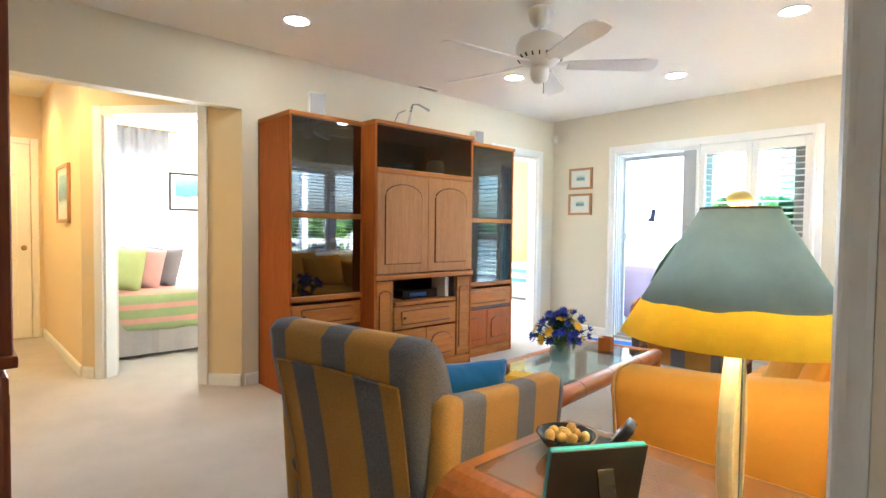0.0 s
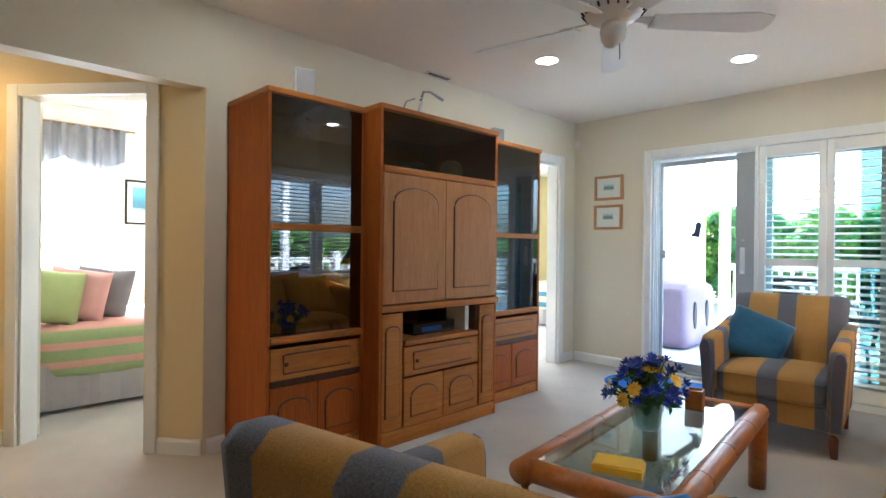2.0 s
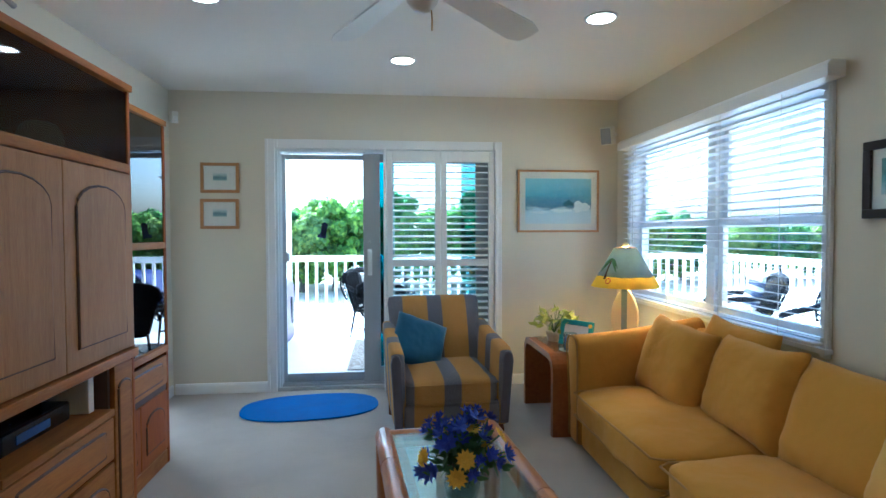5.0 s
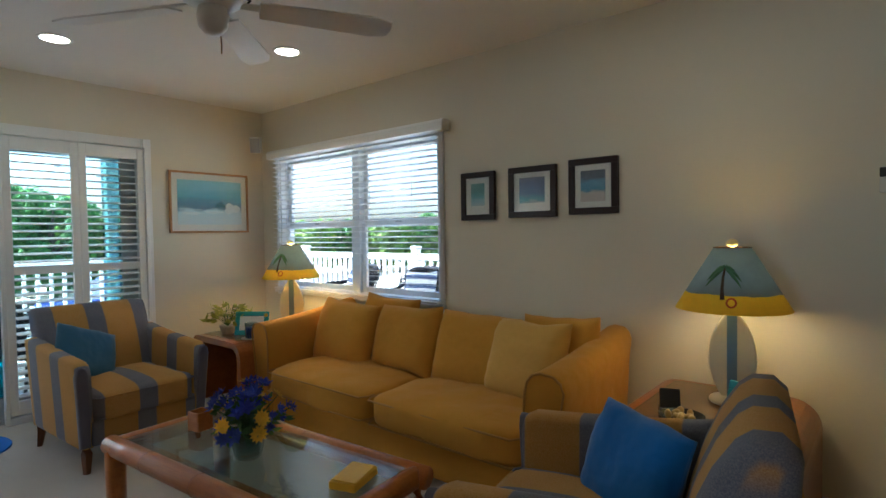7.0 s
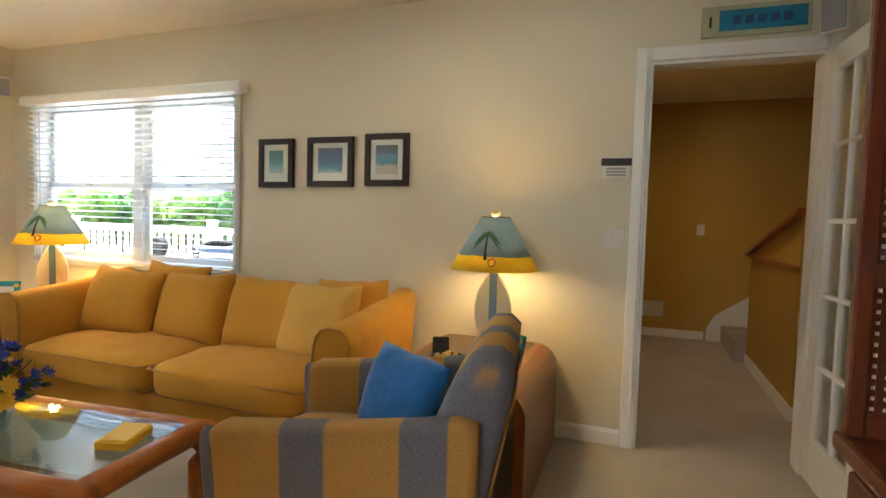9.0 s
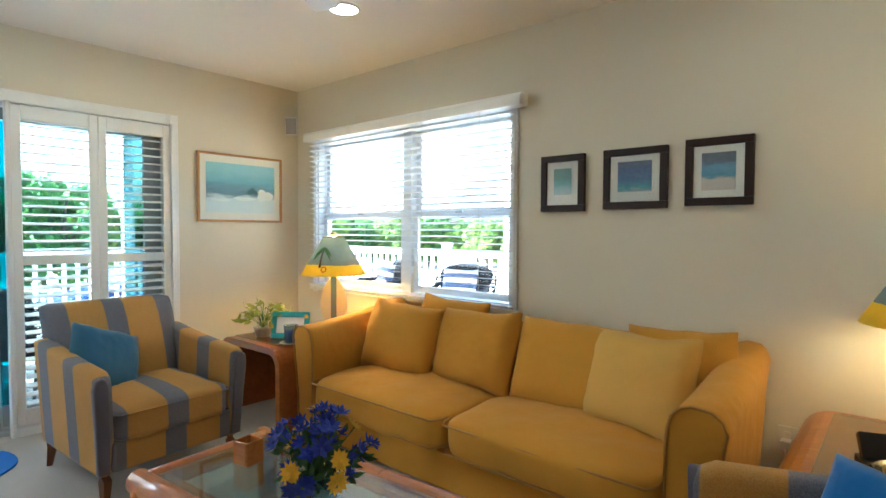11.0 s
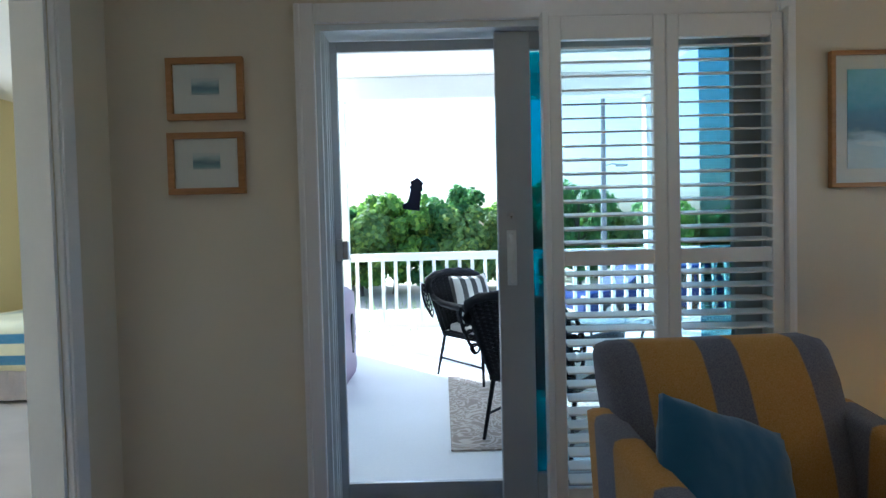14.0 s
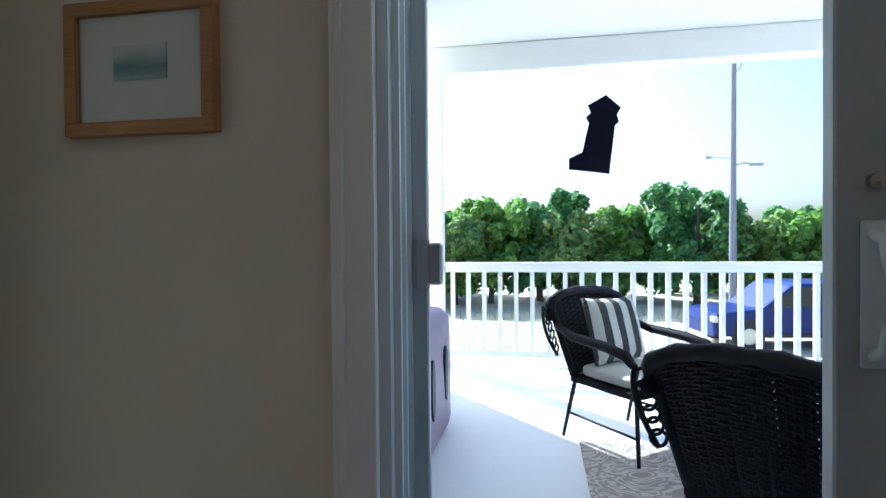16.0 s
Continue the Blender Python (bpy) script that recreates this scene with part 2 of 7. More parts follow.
M_RATTAN = wood("honey_bentwood", (0.30, 0.085, 0.012), (0.50, 0.175, 0.03), 1, 0.3, 3.0, 0.4)
M_BENT = wood("red_brown_bentwood", (0.22, 0.065, 0.012), (0.40, 0.14, 0.03), 1, 0.3, 3.0, 0.4)
M_MAHOGANY = wood("dark_red_mahogany", (0.085, 0.018, 0.008), (0.20, 0.055, 0.022), 2, 0.3, 4.0, 0.35)
M_FRAME_WOOD = wood("oak_picture_frame", (0.34, 0.16, 0.05), (0.55, 0.30, 0.12), 0, 0.4)
M_FRAME_DARK = wood("espresso_picture_frame", (0.010, 0.005, 0.004), (0.030, 0.013, 0.009), 2, 0.45, 5.0, 0.02)
M_LEG = wood("dark_walnut_leg", (0.10, 0.035, 0.012), (0.20, 0.075, 0.026), 2, 0.4)
M_SOFA = mat("golden_twill", (0.55, 0.275, 0.032), 0.92, var=0.07, scale=3.5, fine=380, relief=0.45, dist=0.0015, sheen=0.1, folds=0.016, fold_scale=7.0, spec=0.15)
M_SOFA_PALE = mat("paler_golden_twill", (0.60, 0.36, 0.08), 0.92, var=0.06, scale=3.5, fine=380, relief=0.45, dist=0.0015, sheen=0.1, folds=0.016, fold_scale=7.0, spec=0.15)
M_PIPING = mat("golden_piping", (0.40, 0.22, 0.05), 0.9, var=0.08, scale=5, fine=300)
GOLD, SLATE = (0.46, 0.235, 0.035), (0.125, 0.13, 0.175)
M_STRIPE_X = stripes("gold_and_slate_stripe", SLATE, GOLD, 0, 0.29, 0.185, 0.37)
M_STRIPE_BACK = stripes("gold_and_slate_stripe_outside", SLATE, GOLD, 0, 0.29, 0.685, 0.37)
M_STRIPE_Y = stripes("gold_and_slate_stripe_along", SLATE, GOLD, 1, 0.34, 0.57, 0.38)
M_TEAL_PILLOW = mat("teal_blue_linen", (0.02, 0.105, 0.20), 0.9, var=0.1, scale=4, fine=330, relief=0.4, sheen=0.3, folds=0.02, fold_scale=8.0)
M_BLUE_PILLOW = mat("bright_blue_linen", (0.012, 0.14, 0.46), 0.9, var=0.1, scale=4, fine=330, relief=0.4, sheen=0.3, folds=0.02, fold_scale=8.0)
M_RUG_BLUE = mat("royal_blue_mat", (0.012, 0.13, 0.50), 0.95, var=0.15, scale=5, fine=300, relief=0.7, dist=0.003)
M_SHADE = shade_cloth("painted_lamp_shade", (0.19, 0.245, 0.31), (0.80, 0.65, 0.045), 0.085)
M_CREAM = mat("cream_lacquer", (0.72, 0.64, 0.46), 0.3, var=0.04, scale=4, relief=0.03)
M_STRIPE_BLUE = mat("grey_blue_lacquer", (0.16, 0.24, 0.33), 0.3, var=0.06, scale=4, relief=0.03)
M_BULB = glow("lit_bulb", (1.0, 0.74, 0.38), 14)
M_CAN = glow("lit_can_lens", (1.0, 0.86, 0.66), 9)
M_PAPER = mat("white_mat_board", (0.78, 0.76, 0.71), 0.9, var=0.02, scale=4, relief=0.04)
M_FAN = mat("white_fan_enamel", (0.74, 0.72, 0.68), 0.35, var=0.03, scale=3, fine=60, relief=0.04)
M_PLASTIC = mat("off_white_plastic", (0.70, 0.67, 0.60), 0.45, var=0.03, scale=6, relief=0.03)
M_GREY_BOX = mat("grey_loudspeaker_cloth", (0.30, 0.30, 0.31), 0.8, var=0.08, scale=8, fine=300, relief=0.3)
M_BLACK = mat("black_gloss_plastic", (0.012, 0.012, 0.014), 0.25, var=0.2, scale=5, relief=0.03)
M_SCREEN = mat("blue_display", (0.03, 0.08, 0.22), 0.15, var=0.15, scale=6, relief=0.0)


# ---------------------------------------------------------------- mesh tools
def box(bm, x0, y0, z0, x1, y1, z1, bev=0.0, seg=1, m=None):
    c = Matrix.LocRotScale(((x0 + x1) / 2, (y0 + y1) / 2, (z0 + z1) / 2), None, (abs(x1 - x0), abs(y1 - y0), abs(z1 - z0)))
    vs = bmesh.ops.create_cube(bm, size=1, matrix=(m @ c) if m else c)["verts"]
    if bev:
        es = {e for v in vs for e in v.link_edges}
        bmesh.ops.bevel(bm, geom=list(es), offset=bev, segments=seg, affect="EDGES", profile=0.7)


def cyl(bm, p0, p1, r0, r1=None, seg=14, caps=True):
    p0, p1 = Vector(p0), Vector(p1)
    d = p1 - p0
    m = Matrix.Translation((p0 + p1) / 2) @ d.to_track_quat("Z", "Y").to_matrix().to_4x4()
    bmesh.ops.create_cone(bm, cap_ends=caps, segments=seg, radius1=r0, radius2=r0 if r1 is None else r1, depth=d.length, matrix=m)


def lathe(bm, profile, seg=24, at=(0, 0, 0), m=None):
    rings = []
    for r, z in profile:
        ring = []
        for i in range(seg):
            a = 2 * math.pi * i / seg
            p = Vector((at[0] + r * math.cos(a), at[1] + r * math.sin(a), at[2] + z))
            ring.append(bm.verts.new(m @ p if m else p))
        rings.append(ring)
    for a, b in zip(rings, rings[1:]):
        for i in range(seg):
            bm.faces.new((a[i], a[(i + 1) % seg], b[(i + 1) % seg], b[i]))
    for ring, flip in ((rings[0], True), (rings[-1], False)):
        bm.faces.new(ring[::-1] if flip else ring)


def tube(bm, pts, r, seg=8, closed=False, flat=1.0):
    """A round bar along a line of points; flat squeezes it."""
    pts = [Vector(p) for p in pts]
    n = len(pts)
    rings = []
    up = Vector((0, 0, 1))
    for i, p in enumerate(pts):
        a = pts[(i - 1) % n] if (closed or i) else p
        b = pts[(i + 1) % n] if (closed or i < n - 1) else p
        t = (b - a).normalized()
        side = t.cross(up)
        if side.length < 0.05:
            side = t.cross(Vector((0, 1, 0)))
        side.normalize()
        nor = side.cross(t).normalized()
        rr = r[i] if isinstance(r, (list, tuple)) else r
        rings.append([bm.verts.new(p + side * rr * math.cos(2 * math.pi * k / seg) + nor * rr * flat * math.sin(2 * math.pi * k / seg)) for k in range(seg)])
    for i in range(n if closed else n - 1):
        a, b = rings[i], rings[(i + 1) % n]
        for k in range(seg):
            bm.faces.new((a[k], a[(k + 1) % seg], b[(k + 1) % seg], b[k]))
    if not closed:
        bm.faces.new(rings[0][::-1])
        bm.faces.new(rings[-1])


def slab(bm, outline, axis, a, b, bev=0.0, m=None):
    """A flat outline (two coordinates) pushed out along an axis from a to b."""
    def put(u, v, w):
        p = {0: (w, u, v), 1: (u, w, v), 2: (u, v, w)}[axis]
        return m @ Vector(p) if m else Vector(p)
    lo = [bm.verts.new(put(u, v, a)) for u, v in outline]
    hi = [bm.verts.new(put(u, v, b)) for u, v in outline]
    n = len(lo)
    fs = [bm.faces.new(lo[::-1]), bm.faces.new(hi)]
    fs += [bm.faces.new((lo[i], lo[(i + 1) % n], hi[(i + 1) % n], hi[i])) for i in range(n)]
    bmesh.ops.recalc_face_normals(bm, faces=fs)
    if bev:
        es = list({e for f in fs[:2] for e in f.edges})
        bmesh.ops.bevel(bm, geom=es, offset=bev, segments=2, affect="EDGES", profile=0.6)


def puff(bm, w, d, h, m, p=7.0, n=9, crown=0.0, wrinkle=0.0, seed=0):
    """A stuffed block: a rounded box with a crowned top."""
    vs = bmesh.ops.create_cube(bm, size=2)["verts"]
    es = list({e for v in vs for e in v.link_edges})
    bmesh.ops.subdivide_edges(bm, edges=es, cuts=n, use_grid_fill=True)
    for v in bm.verts:
        x, y, z = v.co
        k = (abs(x) ** p + abs(y) ** p + abs(z) ** p) ** (1 / p)
        x, y, z = x / k, y / k, z / k
        if z > 0:
            z *= 1 + crown * (1 - x * x) * (1 - y * y)
        q = Vector((x * w / 2, y * d / 2, z * h / 2))
        if wrinkle:
            q += Vector((noise.noise(q * 6 + Vector((seed, 0, 0))), noise.noise(q * 6 + Vector((0, seed, 5))), noise.noise(q * 7 + Vector((3, 0, seed))))) * wrinkle
        v.co = m @ q


def pillow(bm, w, h, t, m, n=10, seed=0):
    """A loose square pillow with pinched corners, standing in its own xz plane."""
    vs = bmesh.ops.create_cube(bm, size=2)["verts"]
    es = list({e for v in vs for e in v.link_edges})
    bmesh.ops.subdivide_edges(bm, edges=es, cuts=n, use_grid_fill=True)
    for v in bm.verts:
        x, y, z = v.co
        f = max(0.0, (1 - x ** 4)) ** 0.5 * max(0.0, (1 - z ** 4)) ** 0.5
        inx, inz = 1 - 0.06 * (1 - z * z), 1 - 0.06 * (1 - x * x)
        q = Vector((x * w / 2 * (2 - inx - 0.04) * 0.97 * inx, y * t / 2 * (0.10 + 0.90 * f), z * h / 2 * inz))
        if f > 0.1:
            q.y += 0.006 * noise.noise(q * 9 + Vector((seed * 3.1, 0, 0)))
            r = math.hypot(abs(x) - 1, abs(z) - 1)
            q.y -= math.copysign(0.010, y) * max(0.0, math.sin(r * 17 + seed)) * max(0.0, 1 - r / 1.1) * f ** 0.5
        q.x += 0.008 * noise.noise(Vector((seed * 1.7, z * 1.6, x)))
        q.z += 0.012 * noise.noise(Vector((x * 1.6, seed * 2.3, z)))
        v.co = m @ q


def link(name, bm, material, smooth=False, parent=None):
    me = bpy.data.meshes.new(name)
    bm.to_mesh(me)
    bm.free()
    if material:
        me.materials.append(material)
    if smooth:
        for p in me.polygons:
            p.use_smooth = True
    ob = new(name, me)
    if parent:
        ob.parent = parent
    return ob


def part(name, bm, material, parent, label="", smooth=False):
    ob = link(name, bm, material, smooth, parent)
    return tagged(ob, label) if label else ob


def thing(name, label, category, at=(0, 0, 0), turn=0, group=""):
    ob = new(name)
    ob.empty_display_size = 0.1
    ob.matrix_world = pose(*at, 0, 0, turn)
    return tagged(ob, label, category, group)


def setting(name, bm, material, label="", smooth=False):
    return tagged(link(name, bm, material, smooth), label, "", "", "structure")


def one(fn, *a, **k):
    """A fresh bmesh filled by one tool."""
    bm = bmesh.new()
    fn(bm, *a, **k)
    return bm


def wall_x(bm, x0, x1, y0, y1, z0, z1, holes=()):
    """A wall that runs along y, pierced by holes (ya, yb, za, zb)."""
    y = y0
    for ya, yb, za, zb in sorted(holes):
        box(bm, x0, y, z0, x1, ya, z1)
        if za > z0:
            box(bm, x0, ya, z0, x1, yb, za)
        if zb < z1:
            box(bm, x0, ya, zb, x1, yb, z1)
        y = yb
    box(bm, x0, y, z0, x1, y1, z1)


def wall_y(bm, y0, y1, x0, x1, z0, z1, holes=()):
    x = x0
    for xa, xb, za, zb in sorted(holes):
        box(bm, x, y0, z0, xa, y1, z1)
        if za > z0:
            box(bm, xa, y0, z0, xb, y1, za)
        if zb < z1:
            box(bm, xa, y0, zb, xb, y1, z1)
        x = xb
    box(bm, x, y0, z0, x1, y1, z1)


# ---------------------------------------------------------------- structure
H = 2.53
WN = (-3.00, -1.14, 0.0, 2.06)  # sliding door opening
WE = (-2.31, -0.30, 0.80, 2.04)     # sofa window opening (y, y, z, z)
DE = (-5.80, -5.01, 0.0, 2.075)      # doorway to the stair hall
DW = (-1.09, -0.32, 0.0, 2.05)      # doorway to the back bedroom
ANG = math.degrees(math.atan2(-0.84, -1.02))
DIAG = pose(-3.85, -3.89, 0, 0, 0, ANG)

bm = bmesh.new()
box(bm, -7.2, -9.2, -0.12, 0.14, 0.14, 0.0)
box(bm, 0.14, -9.2, -0.12, 3.45, -4.79, 0.0)
box(bm, -7.2, 0.14, -0.12, -3.85, 3.95, 0.0)
setting("floor", bm, M_CARPET, "beige cut-pile wall-to-wall carpet")
bm = bmesh.new()
box(bm, -7.2, -9.2, H, 0.14, 0.14, H + 0.15)
box(bm, 0.14, -9.2, H, 3.45, -4.79, H + 0.15)
box(bm, -7.2, 0.14, H, -3.85, 3.95, H + 0.15)
setting("ceiling", bm, M_CEIL, "white textured flat ceiling")
bm = bmesh.new()
wall_y(bm, 0.0, 0.14, -3.97, 0.14, 0, H, [WN])
setting("wall_north", bm, M_WALL, "cream painted wall round the sliding door")
bm = bmesh.new()
wall_x(bm, 0.0, 0.14, -6.0, 0.0, 0, H, [WE, DE])
setting("wall_east", bm, M_WALL, "cream painted wall behind the sofa")
bm = bmesh.new()
wall_x(bm, -3.97, -3.85, -3.89, 0.0, 0, H, [DW])
box(bm, -3.97, -6.0, 2.06, -3.85, -3.89, H)
setting("wall_west", bm, M_WALL, "cream painted wall with a dropped header over the hall")
bm = bmesh.new()
box(bm, 0.0, -0.12, 0, 0.34, 0, H, m=DIAG)
box(bm, 0.34, -0.12, 2.03, 1.13, 0, H, m=DIAG)
box(bm, 1.13, -0.12, 0, 1.32, 0, H, m=DIAG)
setting("wall_diagonal", bm, M_HALL, "cream angled wall round the bedroom door, tinted with warm lamplight")
bm = bmesh.new()
wall_y(bm, -4.73, -4.61, -7.0, -4.87, 0, H)
setting("wall_hall", bm, M_HALL, "cream hall wall tinted with warm lamplight")
bm = bmesh.new()
wall_x(bm, -7.12, -7.0, -6.1, -4.61, 0, H)
setting("wall_hall_end", bm, M_HALL, "cream wall at the end of the hall, tinted with warm lamplight")
bm = bmesh.new()
wall_y(bm, -6.1, -5.95, -7.12, 0.0, 0, H)
setting("wall_south", bm, M_WALL, "plain cream wall")
# front bedroom
bm = bmesh.new()
# the second opening is unseen, added with its lamp to brighten the bedroom
wall_x(bm, -7.12, -7.0, -4.61, -2.3, 0, H, [(-4.45, -3.52, 0.70, 2.05), (-2.95, -2.46, 0.7, 2.05)])
box(bm, -7.0, -2.42, 0, -3.97, -2.3, H)
setting("wall_bedroom", bm, M_CEIL, "pale bedroom wall")
# back bedroom and the wing that shades the deck
bm = bmesh.new()
wall_x(bm, -6.62, -6.5, -2.3, 3.83, 0, H, [(-1.6, -0.2, 0.8, 2.0), (0.6, 2.2, 0.8, 2.0)])
wall_y(bm, 3.83, 3.95, -6.62, -3.85, 0, H)
setting("wall_back_bedroom", bm, M_YELLOW_WALL, "pale yellow bedroom wall")
bm = bmesh.new()
# unseen upper part added up to the porch roof to block stray sun
wall_x(bm, -3.97, -3.85, 0.14, 3.83, -0.1, 3.139)
setting("wall_wing", bm, M_WHITE, "white clapboard wing beside the deck")
# stair hall
for side, fn, ext in (("east", wall_x, (3.25, 3.4, -8.98, -4.8)), ("north", wall_y, (-4.92, -4.8, 0.14, 3.25)), ("south", wall_y, (-9.1, -8.98, 0.14, 3.4)), ("west", wall_x, (0.0, 0.14, -9.1, -6.0))):
    setting("wall_stair_hall_" + side, one(fn, *ext, 0, H), M_TAN, "tan painted stair hall wall")
bm = bmesh.new()
slab(bm, [(0.85, 0), (2.35, 0), (2.35, 0.98), (0.85, 1.30)], 1, -7.4, -5.95)
setting("wall_knee", bm, M_TAN, "tan half wall along the stairs")
bm = bmesh.new()
slab(bm, [(0.80, 1.31), (2.42, 0.965), (2.42, 1.005), (0.80, 1.35)], 1, -7.4, -5.90, 0.008)
setting("trim_knee_cap", bm, M_BENT, "sloping wooden cap on the half wall")
bm = bmesh.new()
box(bm, 0.83, -5.95, 0.955, 2.37, -5.925, 0.985, 0.004)
setting("trim_knee_ledge", bm, M_BENT, "narrow wooden ledge on the half wall")
for i in range(6):
    bm = bmesh.new()
    box(bm, 2.36, -6.15 - 0.26 * i, 0, 3.25, -5.86 - 0.26 * i, 0.18 * (i + 1), 0.012, 2)
    setting("stairs", bm, M_CARPET, "carpeted step")
bm = bmesh.new()
slab(bm, [(-5.72, 0.0), (-5.72, 0.13), (-5.80, 0.28), (-7.4, 1.40), (-7.4, 1.1), (-5.95, 0.0)], 0, 3.22, 3.249, 0.004)
setting("trim_stair_skirt", bm, M_WHITE, "white stair skirting board")


def casing(name, axis, wall, side, hole, wide=0.07, deep=0.022, sill=False, label="white door casing"):
    """A moulded frame round an opening, on one face of its wall."""
    a, b, z0, z1 = hole
    out = wall + side * deep
    lo, hi = min(wall, out), max(wall, out)

    def bar(u0, u1, w0, w1):
        bm = bmesh.new()
        n, x = (lo, hi), (u0, u1)
        if axis == 0:
            box(bm, n[0], x[0], w0, n[1], x[1], w1, 0.006, 2)
            s = (wall + side * (deep - 0.004), wall + side * (deep + 0.007))
            box(bm, min(s), x[0] + 0.012, w0 + 0.004, max(s), x[0] + 0.026, w1 - 0.004, 0.003)
        else:
            box(bm, x[0], n[0], w0, x[1], n[1], w1, 0.006, 2)
            s = (wall + side * (deep - 0.004), wall + side * (deep + 0.007))
            box(bm, x[0] + 0.012, min(s), w0 + 0.004, x[0] + 0.026, max(s), w1 - 0.004, 0.003)
        setting(name, bm, M_WHITE, label)
    bar(a - wide, a, z0 if not sill else z0 - wide, z1 + wide)
    bar(b, b + wide, z0 if not sill else z0 - wide, z1 + wide)
    bar(a + 0.001, b - 0.001, z1, z1 + wide - 0.002)


casing("trim_door_north", 1, 0.0, -1, WN, 0.08)
casing("trim_door_east", 0, 0.0, -1, DE)
casing("trim_door_east", 0, 0.14, 1, DE)
casing("trim_door_west", 0, -3.85, 1, DW, 0.09)
casing("trim_window", 0, 0.0, -1, WE, 0.05, 0.02, True, "white window casing")
bm = bmesh.new()
box(bm, 0.27, 0, 0, 0.34, 0.02, 2.10, 0.006, 2, DIAG)
box(bm, 1.13, 0, 0, 1.20, 0.02, 2.10, 0.006, 2, DIAG)
box(bm, 0.341, 0, 2.03, 1.129, 0.02, 2.098, 0.006, 2, DIAG)
box(bm, 0.341, -0.118, 0, 0.355, -0.002, 2.03, 0, 1, DIAG)
box(bm, 1.115, -0.118, 0, 1.129, -0.002, 2.03, 0, 1, DIAG)
setting("trim_bedroom_door", bm, M_WHITE, "white bedroom door casing")
# jamb linings
bm = bmesh.new()
box(bm, 0.002, DE[0] + 0.001, 0, 0.138, DE[0] + 0.016, 2.075)
box(bm, 0.002, DE[1] - 0.016, 0, 0.138, DE[1] - 0.001, 2.075)
box(bm, 0.002, DE[0] + 0.016, 2.059, 0.138, DE[1] - 0.016, 2.074)
setting("trim_jamb_east", bm, M_WHITE, "white door lining")
bm = bmesh.new()
box(bm, -3.968, DW[0] + 0.001, 0, -3.852, DW[0] + 0.016, 2.05)
box(bm, -3.968, DW[1] - 0.016, 0, -3.852, DW[1] - 0.001, 2.05)
box(bm, -3.968, DW[0] + 0.016, 2.034, -3.852, DW[1] - 0.016, 2.049)
setting("trim_jamb_west", bm, M_WHITE, "white door lining")


def skirting(p, q, name="baseboard"):
    """A baseboard from p to q, with the room on its left hand side."""
    p, q = Vector((*p, 0)), Vector((*q, 0))
    d = q - p
    m = Matrix.Translation(p) @ Matrix.Rotation(math.atan2(d.y, d.x), 4, "Z")
    bm = bmesh.new()
    slab(bm, [(0.0, 0.0), (0.014, 0.0), (0.014, 0.07), (0.009, 0.085), (0.0, 0.09)], 0, 0, d.length, 0, m)
    setting(name, bm, M_WHITE, "white moulded baseboard")


skirting((WN[0] - 0.075, 0), (-3.83, 0))
skirting((0, 0), (WN[1] + 0.075, 0))
skirting((0, DE[1] + 0.075), (0, -0.02))
skirting((-3.85, DW[0] - 0.095), (-3.85, -3.87))
skirting((-3.85, -0.02), (-3.85, DW[1] + 0.095))
skirting((-3.855, -3.896), (-4.05, -4.058))
skirting((-4.79, -4.664), (-4.86, -4.722))
skirting((-4.88, -4.73), (-6.98, -4.73))
skirting((-7.0, -4.75), (-7.0, -4.78))
skirting((3.25, -5.70), (3.25, -4.94))
skirting((3.23, -4.92), (0.16, -4.92))
skirting((0.85, -5.95), (2.35, -5.95))
skirting((0.85, -7.38), (0.85, -5.95))
skirting((-6.98, -5.95), (-2.65, -5.95))

# ---------------------------------------------------------------- sliding door
door = tagged(new("door_1"), "white sliding patio door slid half open", "", "", "structure")


def leaf(x0, x1, y0, y1, name, material, stile=0.075, rail=0.09, glass=None):
    fr = bmesh.new()
    box(fr, x0, y0, 0.05, x0 + stile, y1, 2.03, 0.004)
    box(fr, x1 - stile, y0, 0.05, x1, y1, 2.03, 0.004)
    box(fr, x0 + stile, y0 + 0.002, 0.05, x1 - stile, y1 - 0.002, 0.05 + rail, 0.004)
    box(fr, x0 + stile, y0 + 0.002, 2.03 - 0.075, x1 - stile, y1 - 0.002, 2.03, 0.004)
    f = part(name, fr, material, door)
    if glass:
        g = part("pane", one(box, x0 + stile, (y0 + y1) / 2 - 0.003, 0.05 + rail, x1 - stile, (y0 + y1) / 2 + 0.003, 1.955), glass, f)
        g.visible_shadow = False
    return f


bm = bmesh.new()
box(bm, WN[0], 0.001, 0.0, WN[1], 0.139, 0.03, 0.003)
for yy in (0.03, 0.075, 0.115):
    box(bm, WN[0] + 0.02, yy, 0.03, WN[1] - 0.02, yy + 0.006, 0.05)
part("threshold_track", bm, M_ALU, door, "grey ribbed aluminium track")
for xa, xb in ((WN[0], WN[0] + 0.02), (WN[1] - 0.02, WN[1])):
    bm = bmesh.new()
    box(bm, xa, 0.001, 0.03, xb, 0.139, 2.06)
    s = 1 if xa == WN[0] else -1
    for yy in (0.022, 0.062, 0.105):
        box(bm, (xb if s > 0 else xa), yy, 0.03, (xb if s > 0 else xa) + s * 0.014, yy + 0.008, 2.05)
    part("door_jamb", bm, M_VINYL, door)
part("head_track", one(box, WN[0] + 0.02, 0.001, 2.035, WN[1] - 0.02, 0.139, 2.06), M_VINYL, door)
leaf(-2.27, -1.14, 0.032, 0.068, "sliding_leaf", M_STILE, 0.146, 0.13, M_TEAL_GLASS)
